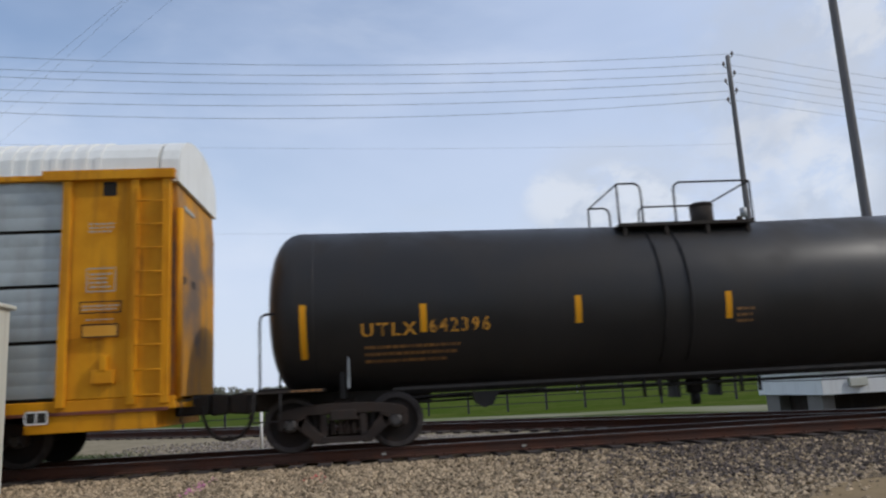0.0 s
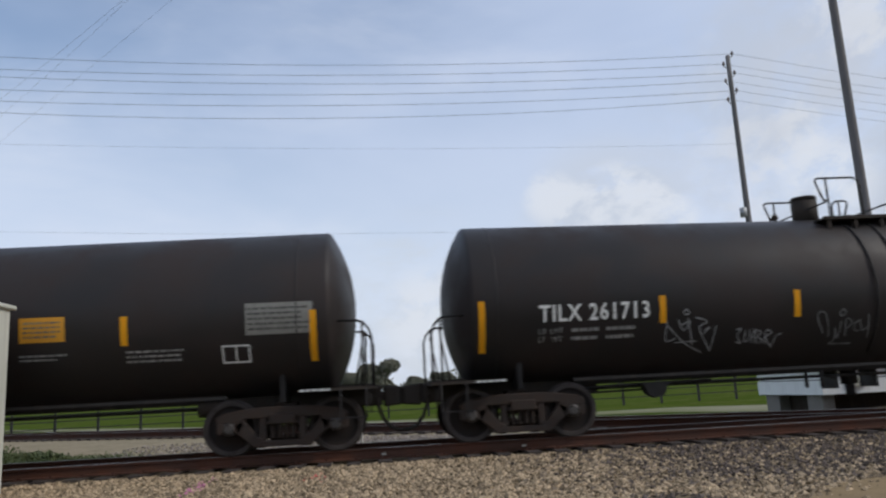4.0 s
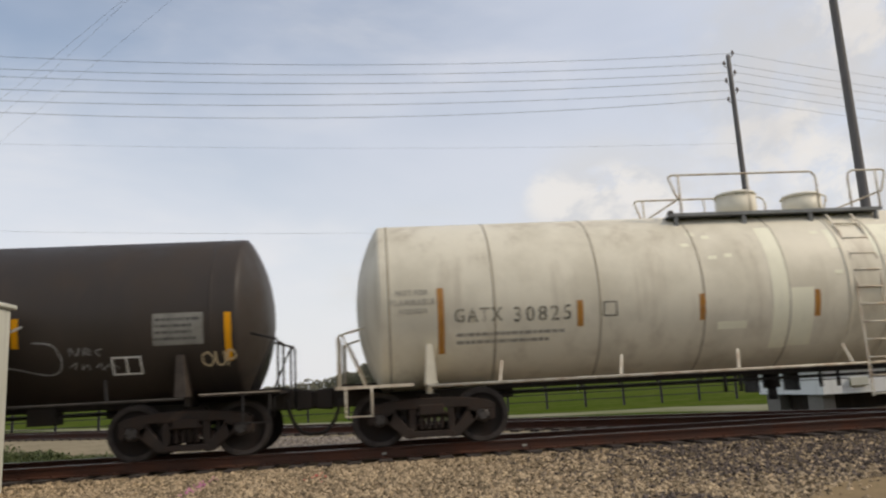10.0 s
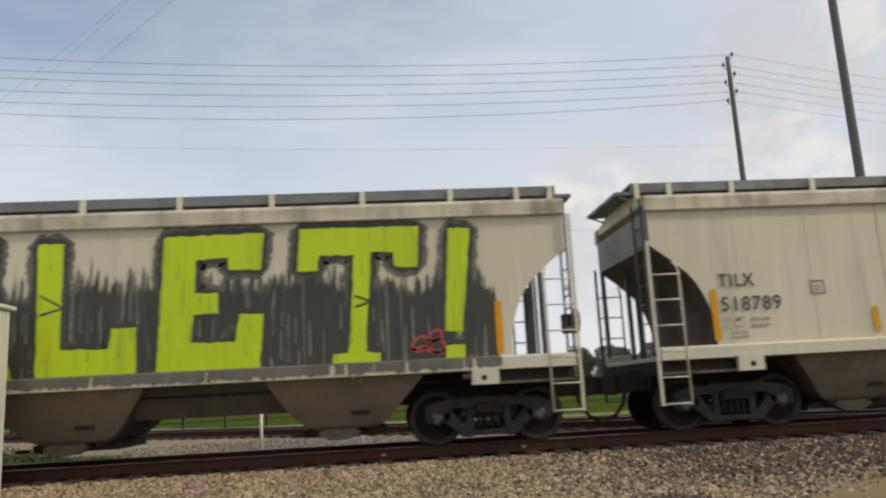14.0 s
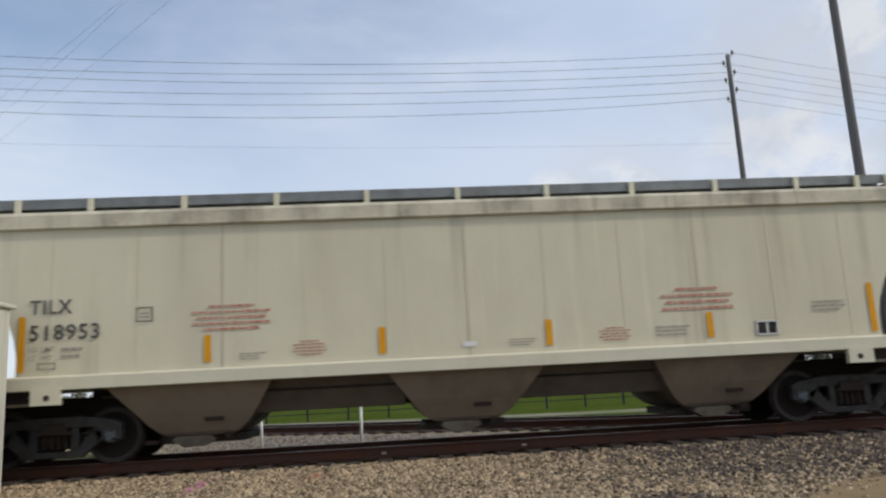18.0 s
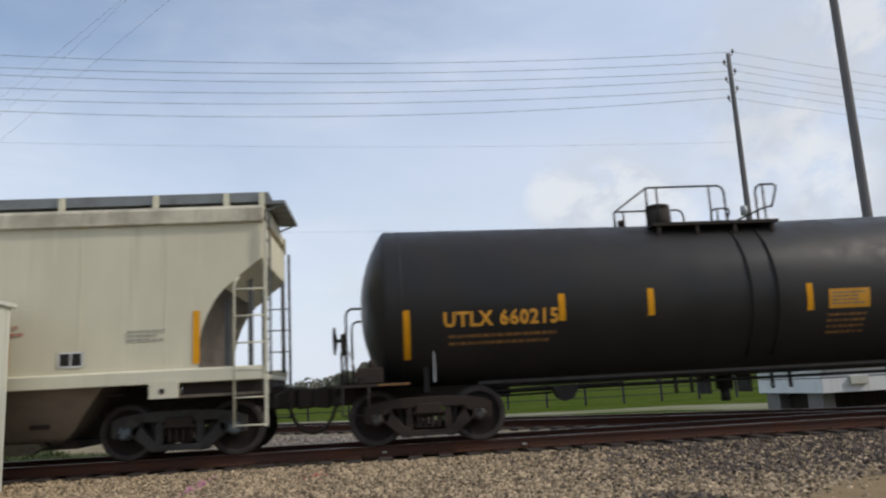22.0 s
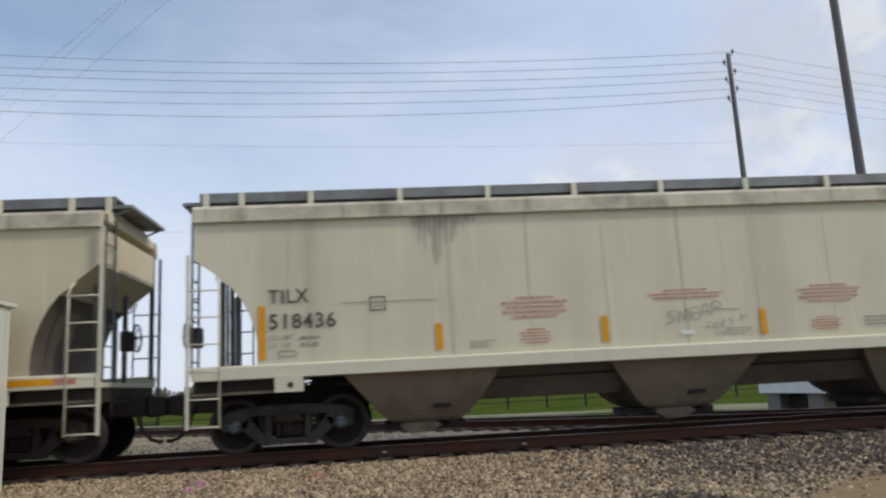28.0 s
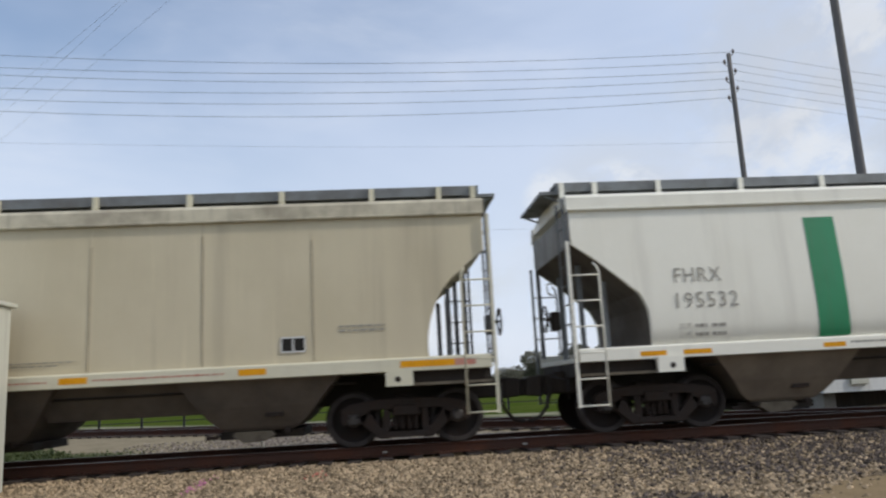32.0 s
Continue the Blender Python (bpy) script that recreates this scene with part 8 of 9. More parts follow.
letters(TIL[21], "LD LMT", -7.04, -6.64, 1.84, 1.92, "lfade", WALL, 0.012)
letters(TIL[21], "LT  WT", -7.04, -6.68, 1.70, 1.78, "lfade", WALL, 0.012)
text_bars(TIL[21], -6.54, -6.16, 1.70, 1.92, 2, "lfade", WALL)
outline(TIL[21], -6.89, -6.62, 1.55, 1.66, "lfade", WALL, False)
outline(TIL[21], -5.38, -5.12, 2.25, 2.49, "lblack", WALL, False)
text_bars(TIL[21], -5.32, -5.18, 2.30, 2.42, 2, "lfade", WALL)
text_bars(TIL[21], -3.72, -3.30, 1.55, 1.68, 3, "lfade", WALL)
text_bars(TIL[21], -2.87, -2.32, 1.57, 1.84, 5, "lred", WALL)
board(TIL[21], -0.07, 0.18, 1.60, 1.68, "lwhite", WALL)
text_bars(TIL[21], 0.73, 1.18, 1.56, 1.70, 3, "lfade", WALL)
text_bars(TIL[21], 2.28, 2.83, 1.57, 1.82, 5, "lred", WALL)
text_bars(TIL[21], 3.28, 3.88, 1.60, 1.80, 3, "lfade", WALL)
board(TIL[21], 5.07, 5.46, 1.55, 1.80, "board_dark", WALL)
outline(TIL[21], 5.07, 5.46, 1.55, 1.80, "lwhite", WALL, True)
text_bars(TIL[21], 6.13, 6.73, 1.90, 2.12, 3, "lfade", WALL)
text_bars(TIL[21], -4.53, -3.27, 2.0, 2.45, 4, "lred", WALL)
text_bars(TIL[21], 3.39, 4.63, 2.06, 2.51, 4, "lred", WALL)
letters(FUR[12], "FURX", -7.01, -6.02, 2.46, 2.76, "lblack", WALL, 0.016)
letters(FUR[12], "843961", -6.99, -5.45, 1.98, 2.30, "lblack", WALL, 0.016)
letters(FUR[12], "LD LMT", -6.96, -6.53, 1.80, 1.87, "lfade", WALL, 0.012)
letters(FUR[12], "LT  WT", -6.96, -6.56, 1.66, 1.73, "lfade", WALL, 0.012)
text_bars(FUR[12], -6.41, -5.98, 1.66, 1.87, 2, "lfade", WALL)
outline(FUR[12], -4.63, -4.38, 2.20, 2.43, "lblack", WALL, False)
board(FUR[12], -4.61, -4.17, 1.285, 1.385, "stripe", SILL)
board(FUR[12], -1.71, -1.27, 1.285, 1.385, "stripe", SILL)
board(FUR[12], 1.37, 1.81, 1.285, 1.385, "stripe", SILL)
board(FUR[12], 4.17, 4.61, 1.285, 1.385, "stripe", SILL)
board(FUR[12], -7.86, -7.06, 1.285, 1.39, "stripe", SILL)
board(FUR[12], 6.79, 7.69, 1.285, 1.39, "stripe", SILL)
board(FUR[12], -8.25, -7.96, 1.285, 1.39, "lred", SILL)
board(FUR[12], 7.69, 8.04, 1.285, 1.39, "lred", SILL)
text_bars(FUR[12], -4.11, -1.91, 1.30, 1.36, 1, "lred", SILL)
text_bars(FUR[12], -1.11, 1.19, 1.30, 1.36, 1, "lred", SILL)
text_bars(FUR[12], 1.89, 3.99, 1.30, 1.36, 1, "lred", SILL)
text_bars(FUR[12], -1.71, -1.21, 1.60, 1.82, 4, "lred", WALL)
text_bars(FUR[12], -0.01, 1.59, 1.57, 1.67, 2, "lfade", WALL)
board(FUR[12], 4.84, 5.25, 1.62, 1.88, "board_dark", WALL)
outline(FUR[12], 4.84, 5.25, 1.62, 1.88, "lwhite", WALL, True)
text_bars(FUR[12], 5.79, 6.59, 1.90, 2.05, 2, "lfade", WALL)
letters(FUR[19], "FURX", -7.00, -6.01, 2.46, 2.76, "lblack", WALL, 0.016)
letters(FUR[19], "845587", -6.98, -5.44, 1.98, 2.30, "lblack", WALL, 0.016)
letters(FUR[19], "LD LMT", -6.95, -6.52, 1.80, 1.87, "lfade", WALL, 0.012)
letters(FUR[19], "LT  WT", -6.95, -6.55, 1.66, 1.73, "lfade", WALL, 0.012)
text_bars(FUR[19], -6.40, -5.97, 1.66, 1.87, 2, "lfade", WALL)
outline(FUR[19], -4.62, -4.37, 2.20, 2.43, "lblack", WALL, False)
board(FUR[19], -4.60, -4.16, 1.285, 1.385, "stripe", SILL)
board(FUR[19], -1.70, -1.26, 1.285, 1.385, "stripe", SILL)
board(FUR[19], 1.38, 1.82, 1.285, 1.385, "stripe", SILL)
board(FUR[19], 4.18, 4.62, 1.285, 1.385, "stripe", SILL)
board(FUR[19], -7.85, -7.05, 1.285, 1.39, "stripe", SILL)
board(FUR[19], 6.80, 7.70, 1.285, 1.39, "stripe", SILL)
board(FUR[19], -8.24, -7.95, 1.285, 1.39, "lred", SILL)
board(FUR[19], 7.70, 8.05, 1.285, 1.39, "lred", SILL)
text_bars(FUR[19], -4.10, -1.90, 1.30, 1.36, 1, "lred", SILL)
text_bars(FUR[19], -1.10, 1.20, 1.30, 1.36, 1, "lred", SILL)
text_bars(FUR[19], 1.90, 4.00, 1.30, 1.36, 1, "lred", SILL)
text_bars(FUR[19], -1.70, -1.20, 1.60, 1.82, 4, "lred", WALL)
text_bars(FUR[19], 0.00, 1.60, 1.57, 1.67, 2, "lfade", WALL)
board(FUR[19], 4.85, 5.26, 1.62, 1.88, "board_dark", WALL)
outline(FUR[19], 4.85, 5.26, 1.62, 1.88, "lwhite", WALL, True)
text_bars(FUR[19], 5.80, 6.60, 1.90, 2.05, 2, "lfade", WALL)
letters(FUR[22], "FURX", -6.99, -6.00, 2.58, 2.88, "lblack", WALL, 0.016)
letters(FUR[22], "845564", -6.97, -5.43, 2.02, 2.34, "lblack", WALL, 0.016)
letters(FUR[22], "LD LMT", -6.94, -6.51, 1.80, 1.87, "lfade", WALL, 0.012)
letters(FUR[22], "LT  WT", -6.94, -6.54, 1.66, 1.73, "lfade", WALL, 0.012)
text_bars(FUR[22], -6.39, -5.96, 1.66, 1.87, 2, "lfade", WALL)
outline(FUR[22], -4.61, -4.36, 2.20, 2.43, "lblack", WALL, False)
board(FUR[22], -4.59, -4.15, 1.285, 1.385, "stripe", SILL)
board(FUR[22], -1.69, -1.25, 1.285, 1.385, "stripe", SILL)
board(FUR[22], 1.39, 1.83, 1.285, 1.385, "stripe", SILL)
board(FUR[22], 4.19, 4.63, 1.285, 1.385, "stripe", SILL)
board(FUR[22], -7.84, -7.04, 1.285, 1.39, "stripe", SILL)
board(FUR[22], 6.81, 7.71, 1.285, 1.39, "stripe", SILL)
board(FUR[22], -8.23, -7.94, 1.285, 1.39, "lred", SILL)
board(FUR[22], 7.71, 8.06, 1.285, 1.39, "lred", SILL)
text_bars(FUR[22], -4.09, -1.89, 1.30, 1.36, 1, "lred", SILL)
text_bars(FUR[22], -1.09, 1.21, 1.30, 1.36, 1, "lred", SILL)
text_bars(FUR[22], 1.91, 4.01, 1.30, 1.36, 1, "lred", SILL)
text_bars(FUR[22], -1.69, -1.19, 1.60, 1.82, 4, "lred", WALL)
text_bars(FUR[22], 0.01, 1.61, 1.57, 1.67, 2, "lfade", WALL)
board(FUR[22], 4.86, 5.27, 1.62, 1.88, "board_dark", WALL)
outline(FUR[22], 4.86, 5.27, 1.62, 1.88, "lwhite", WALL, True)
text_bars(FUR[22], 5.81, 6.61, 1.90, 2.05, 2, "lfade", WALL)
VALET = []
VALET.append([(-6.11, 3.67), (-5.64, 3.75), (-4.67, 2.12), (-3.86, 3.63), (-3.33, 3.67), (-3.31, 3.04), (-4.43, 1.37), (-5.44, 1.37), (-5.43, 1.8), (-5.19, 1.83), (-5.22, 2.07), (-5.65, 2.64), (-6.13, 3.3)])
VALET.append([(-2.24, 3.71), (-1.09, 3.71), (-1.13, 2.99), (-0.98, 2.13), (-0.77, 1.41), (-1.22, 1.4), (-1.49, 1.92), (-1.67, 2.23), (-2.45, 2.23), (-2.85, 1.42), (-3.4, 1.42), (-2.94, 2.13), (-2.45, 3.14)])
VALET.append([(-0.46, 3.62), (-0.05, 3.63), (-0.06, 1.88), (0.69, 1.86), (0.74, 2.19), (1.14, 2.2), (1.14, 1.36), (-0.42, 1.38)])
VALET.append([(1.55, 3.67), (3.19, 3.69), (3.12, 3.06), (2.6, 3.08), (2.59, 3.28), (2.07, 3.27), (2.05, 2.71), (2.44, 2.7), (2.43, 2.36), (2.03, 2.36), (2.0, 1.9), (2.71, 1.88), (2.77, 2.34), (3.16, 2.33), (3.1, 1.35), (1.45, 1.38)])
VALET.append([(3.78, 3.74), (5.79, 3.72), (5.74, 3.01), (5.35, 3.03), (5.33, 3.28), (4.97, 3.29), (4.83, 1.62), (5.07, 1.59), (5.06, 1.26), (4.27, 1.27), (4.3, 1.6), (4.55, 1.62), (4.68, 3.26), (4.09, 3.26), (4.06, 3.0), (3.73, 3.01)])
VALET.append([(6.3, 3.66), (6.67, 3.66), (6.46, 1.89), (6.17, 1.9)])
VALET.append([(6.18, 1.66), (6.49, 1.66), (6.48, 1.4), (6.17, 1.39)])
drip_letters(TIL[10], VALET)
painted(TIL[10], [(-2.18, 2.58), (-2.02, 2.84), (-1.95, 3.06), (-1.87, 3.02), (-1.84, 2.80), (-1.71, 2.57)], "spray", WALL, 0.006, "letter_gap")
painted(TIL[10], [(-2.20, 2.585), (-1.45, 2.60), (-1.45, 2.565), (-2.20, 2.555)], "spray", WALL, 0.009, "letter_mark")
painted(TIL[10], [(-1.56, 2.56), (-1.45, 2.58), (-1.46, 2.42), (-1.55, 2.39)], "spray", WALL, 0.009, "letter_mark")
painted(TIL[10], [(-5.18, 2.72), (-5.59, 2.51), (-5.57, 2.48), (-5.17, 2.69)], "spray", WALL, 0.009, "letter_mark")
painted(TIL[10], [(-5.20, 2.71), (-5.49, 2.29), (-5.45, 2.28), (-5.17, 2.70)], "spray", WALL, 0.009, "letter_mark")
painted(TIL[10], [(-0.4, 2.79), (-0.02, 2.57), (-0.02, 2.54), (-0.4, 2.76)], "spray", WALL, 0.009, "letter_mark")
painted(TIL[10], [(-0.02, 2.57), (-0.39, 2.47), (-0.39, 2.43), (-0.02, 2.54)], "spray", WALL, 0.009, "letter_mark")
painted(TIL[10], [(4.67, 2.58), (4.94, 2.47), (4.94, 2.43), (4.67, 2.54)], "spray", WALL, 0.009, "letter_mark")
painted(TIL[10], [(4.94, 2.47), (4.67, 2.39), (4.67, 2.35), (4.94, 2.43)], "spray", WALL, 0.009, "letter_mark")
spray(TIL[10], "-6.08,1.78 -6.22,1.85 -6.24,1.94 -6.12,1.96 -6.05,1.87 -6.11,1.79|-6.08,1.78 -6.02,1.91 -5.92,1.94 -5.92,1.85 -6.05,1.76|-6.08,1.60 -6.27,1.70 -6.42,1.65 -6.40,1.56 -6.24,1.57 -6.08,1.64 -5.93,1.70 -5.76,1.66 -5.80,1.57 -5.97,1.58 -6.13,1.66|-6.13,1.53 -6.07,1.62 -6.02,1.50", "tagred", 0.030, WALL, 0.006, "", 31)
spray(TIL[10], "5.87,1.75 5.94,1.90 6.07,1.91 6.09,1.80 5.92,1.74 5.78,1.83 5.67,1.78 5.59,1.66 5.72,1.58 5.87,1.68 6.01,1.77 6.14,1.69 6.08,1.54 5.94,1.59 5.87,1.70|5.59,1.60 5.76,1.65 5.96,1.55 6.14,1.60", "tagred", 0.055, WALL, 0.006, "", 32)
spray(TIL[10], "-3.76,2.31 -3.68,2.26 -3.60,2.32 -3.53,2.23 -3.43,2.29|-3.74,2.14 -3.64,2.10 -3.55,2.15 -3.43,2.09", "buff", 0.03, WALL, 0.006, "", 33)
stripe(TIL[10], 7.08, 1.49, 2.37, "stripe", WALL)
painted(boxc, [(1.6, 1.65), (1.69, 2.01), (2.08, 2.25), (2.84, 2.23), (3.93, 2.35), (4.2, 2.12), (4.84, 2.03), (5.48, 1.78), (6.15, 2.22), (6.93, 2.33), (7.08, 1.94), (6.49, 1.41), (3.75, 1.45)], "buff", BOXW, -0.006, "cover_paint")
painted(boxc, [(1.6, 0.68), (1.64, 1.69), (1.91, 2.04), (2.26, 2.14), (2.56, 2.06), (2.71, 1.91), (2.84, 2.05), (3.11, 2.1), (3.31, 1.98), (3.38, 2.2), (3.93, 2.25), (4.04, 2.13), (4.04, 1.08), (4.17, 1.05), (4.16, 0.68), (2.78, 0.68), (2.62, 0.78), (2.3, 0.68)], "tagwhite", BOXW, 0, "graffiti_outline")
painted(boxc, [(1.71, 0.74), (1.75, 1.6), (2.0, 1.94), (2.29, 2.02), (2.53, 1.88), (2.55, 0.76)], "fade", BOXW, 0.004, "graffiti_letter")
painted(boxc, [(2.71, 0.73), (2.71, 1.83), (3.03, 1.95), (3.35, 1.82), (3.39, 0.78)], "fade", BOXW, 0.004, "graffiti_letter")
painted(boxc, [(3.48, 0.75), (3.46, 2.03), (3.85, 2.13), (3.89, 1.09), (4.1, 1.06), (4.1, 0.77)], "fade", BOXW, 0.004, "graffiti_letter")
painted(boxc, [(4.21, 0.68), (4.16, 1.65), (4.22, 1.91), (4.42, 2.06), (4.72, 2.11), (5.01, 2.03), (5.17, 1.91), (5.24, 1.79), (5.48, 1.77), (5.67, 1.53), (5.87, 1.77), (6.12, 2.03), (6.43, 2.18), (6.93, 2.25), (6.94, 1.89), (6.49, 1.86), (6.49, 1.74), (7.1, 1.71), (7.12, 1.39), (7.2, 1.39), (7.22, 0.82), (5.74, 0.81), (5.64, 0.74), (5.45, 0.68)], "tagwhite", BOXW, 0, "graffiti_outline")
painted(boxc, [(4.25, 0.72), (4.21, 1.62), (4.3, 1.84), (4.47, 1.98), (4.73, 2.04), (4.98, 1.97), (5.11, 1.85), (5.17, 1.73), (5.17, 1.08), (5.16, 0.73)], "fade", BOXW, 0.004, "graffiti_letter")
painted(boxc, [(5.22, 1.72), (5.46, 1.71), (5.66, 1.45), (5.88, 1.7), (6.06, 1.88), (6.0, 1.45), (5.89, 1.19), (6.09, 1.02), (6.15, 0.88), (5.84, 0.87), (5.7, 0.98), (5.56, 0.8), (5.45, 0.71), (5.21, 0.72), (5.22, 1.07)], "fade", BOXW, 0.004, "graffiti_letter")
painted(boxc, [(6.11, 1.93), (6.43, 2.12), (6.88, 2.18), (6.88, 1.94), (6.45, 1.91), (6.43, 1.68), (7.05, 1.65), (7.06, 1.4), (6.98, 1.24), (7.15, 1.31), (7.16, 0.88), (6.25, 0.85), (6.11, 1.03), (6.02, 1.24), (6.06, 1.55)], "fade", BOXW, 0.004, "graffiti_letter")
painted(boxc, [(4.45, 1.42), (4.54, 1.52), (4.75, 1.49), (4.86, 1.38), (4.87, 1.09), (4.67, 1.08), (4.51, 1.21)], "tagwhite", BOXW, 0.008, "graffiti_counter")
painted(boxc, [(4.48, 1.81), (4.84, 1.82), (4.87, 1.73), (4.5, 1.72)], "tagwhite", BOXW, 0.008, "graffiti_counter")
painted(boxc, [(5.13, 1.42), (5.47, 1.37), (5.32, 1.04), (5.15, 1.04)], "tagwhite", BOXW, 0.008, "graffiti_counter")
painted(boxc, [(5.88, 1.25), (6.06, 1.38), (6.07, 1.12)], "tagwhite", BOXW, 0.008, "graffiti_counter")
painted(boxc, [(6.06, 1.37), (6.15, 1.1), (6.5, 1.06), (6.94, 1.19), (7.02, 1.3), (7.06, 1.2), (6.87, 1.02), (6.51, 0.97), (6.14, 1.01)], "tagwhite", BOXW, 0.008, "graffiti_counter")
painted(boxc, [(6.43, 1.91), (6.49, 1.9), (6.5, 1.06), (6.45, 1.06)], "tagwhite", BOXW, 0.008, "graffiti_counter")
painted(boxc, [(4.53, 1.37), (4.65, 1.41), (4.77, 1.36), (4.78, 1.12), (4.64, 1.15)], "buff", BOXW, 0.012, "graffiti_hole")
painted(boxc, [(5.2, 1.3), (5.36, 1.25), (5.23, 1.08)], "buff", BOXW, 0.012, "graffiti_hole")
painted(boxc, [(5.92, 1.24), (6.03, 1.31), (6.04, 1.18)], "buff", BOXW, 0.012, "graffiti_hole")
painted(boxc, [(6.19, 1.23), (6.43, 1.23), (6.43, 1.1), (6.2, 1.12)], "buff", BOXW, 0.012, "graffiti_hole")
painted(boxc, [(6.52, 1.21), (6.87, 1.21), (6.76, 1.12), (6.52, 1.09)], "buff", BOXW, 0.012, "graffiti_hole")
painted(boxc, [(1.92, 1.1), (1.94, 1.66), (2.04, 1.78), (2.29, 1.78), (2.38, 1.67), (2.37, 1.4), (2.31, 1.39), (2.29, 1.11)], "tagwhite", BOXW, 0.008, "graffiti_counter")
painted(boxc, [(2.04, 1.13), (2.04, 1.3), (2.24, 1.31), (2.25, 1.13)], "buff", BOXW, 0.012, "graffiti_hole")
painted(boxc, [(2.93, 1.12), (2.96, 1.45), (3.23, 1.43), (3.23, 1.12)], "tagwhite", BOXW, 0.008, "graffiti_counter")
painted(boxc, [(3.0, 1.19), (3.01, 1.34), (3.16, 1.33), (3.16, 1.2)], "buff", BOXW, 0.012, "graffiti_hole")
BOXW = on_wall(1.590)
spray(boxc, "-0.60,2.11 -0.48,1.98 -0.33,2.01|-0.49,1.68 -0.29,1.76|-0.30,2.13 -0.18,2.03|-0.03,2.02 0.15,2.05 0.06,1.89 0.33,2.04 0.16,1.80|0.40,1.72 0.47,2.19 0.39,2.00 0.66,2.08 0.61,1.81|0.69,1.96 0.81,2.04 1.05,2.13 0.88,1.92 0.73,1.77|1.06,1.94 1.24,1.74 1.33,2.05|0.46,1.66 0.49,1.78", "tagtan", 0.035, BOXW, 0.004, "", 41)
spray(boxc, "1.93,1.17 1.92,1.69 2.05,1.79 2.26,1.78 2.38,1.68|1.93,1.15 2.26,1.13 2.26,1.35 2.01,1.35|2.76,1.60 2.90,1.73 3.12,1.70 3.17,1.56 2.78,1.54|3.17,1.49 3.17,1.06 2.97,1.08 2.84,1.22 2.84,1.32 3.15,1.30", "tagwhite", 0.045, BOXW, 0.010, "", 43)
spray(boxc, "3.86,2.14 3.94,1.77 3.83,1.15 4.14,1.07|4.07,1.79 4.35,1.87 4.70,1.86 4.70,1.79 4.07,1.77|4.70,1.73 4.68,1.13 4.49,1.14 4.37,1.27|4.37,1.39 4.69,1.41|5.04,1.42 5.32,1.35 5.32,1.22 5.15,1.08 5.06,1.08 5.04,1.42|6.34,1.11 6.34,1.78 6.84,1.82|5.96,1.28 6.11,1.05 6.56,1.03 6.90,1.24|6.35,1.26 6.90,1.30", "tagwhite", 0.045, BOXW, 0.010, "", 44)
board(boxc, -2.04, -1.82, 1.84, 2.05, "lwhite", BOXW)
board(boxc, -2.01, -1.78, 1.58, 1.66, "stripe", BOXW)
board(boxc, -0.03, 0.18, 1.23, 1.3, "lwhite", BOXW)
text_bars(boxc, -0.32, 0.29, 1.09, 1.15, 1, "stripe", BOXW)
letters(hop3, "FHRX", -6.57, -5.73, 2.5, 2.75, "lfade", ROUND, 0.0)
letters(hop3, "195532", -6.58, -5.48, 2.05, 2.32, "lfade", ROUND, 0.0)
weights(hop3, -6.57, -5.75, 1.53, 1.8, "lfade", ROUND, "", "")
part("green_band", patch_on(ROUND, -4.07, -3.5, 1.46, 3.58, 16), M["greenband"], hop3)
board(hop3, -7.29, -6.84, 1.27, 1.35, "stripe", SILL)
board(hop3, -6.54, -6.04, 1.27, 1.35, "stripe", SILL)
board(hop3, -4.04, -3.64, 1.27, 1.35, "stripe", SILL)
text_bars(hop3, -3.54, -2.44, 1.30, 1.38, 1, "lfade", SILL)


# ================= line side =================
def pole_at(name, x, y, top, r0, r1, label):
    root = new(name)
    root.location = (x, y, -0.6)
    tagged(root, label, "utility pole", "utility poles")
    sh = Shape()
    n, seg = 10, 14
    for i in range(n + 1):
        r = r0 + (r1 - r0) * i / n
        sh.v.extend((r * math.cos(2 * math.pi * k / seg), r * math.sin(2 * math.pi * k / seg), (top + 0.6) * i / n) for k in range(seg))
    for i in range(n):
        for k in range(seg):
            sh.face((i * seg + k, i * seg + (k + 1) % seg, (i + 1) * seg + (k + 1) % seg, (i + 1) * seg + k), 0, True)
    sh.face([n * seg + k for k in range(seg)])
    part("pole_shaft", sh, M["pole"], root)
    return root


POLE1 = (14.24, 13.0)
ZTOP = [13.54, 13.09, 12.72, 12.37, 11.98, 11.59]
pole1 = pole_at("utility_pole", *POLE1, ZTOP[0] - 0.1, 0.14, 0.085, "weathered wooden utility pole with staggered insulators")
pole_at("utility_pole", 15.25, 7.6, 16.5, 0.165, 0.12, "tall dark wooden utility pole")
pole_at("utility_pole", -42.0, 13.0, 14.2, 0.17, 0.11, "weathered wooden utility pole with staggered insulators")
pole_at("utility_pole", 66.0, 22.0, 12.6, 0.17, 0.11, "weathered wooden utility pole with staggered insulators")
for k, z in enumerate(ZTOP):
    side = -1 if k % 2 else 1
    ins = Shape().tube([(0, 0, z + 0.42), (side * 0.14, 0, z + 0.44), (side * 0.20, 0, z + 0.50), (side * 0.20, 0, z + 0.56)], 0.018, 6)
    ins.cyl((side * 0.20, 0, z + 0.55), (side * 0.20, 0, z + 0.63), 0.055, 10).cyl((side * 0.20, 0, z + 0.63), (side * 0.20, 0, z + 0.69), 0.035, 10)
    part("insulator", ins, M["ceramic"], pole1)


def wire(pts, r, label="thin grey overhead wire sagging between poles"):
    ob = part("overhead_wire", Shape().tube(pts, r, 5), M["wire"])
    return tagged(ob, label, "wire", "overhead wires")


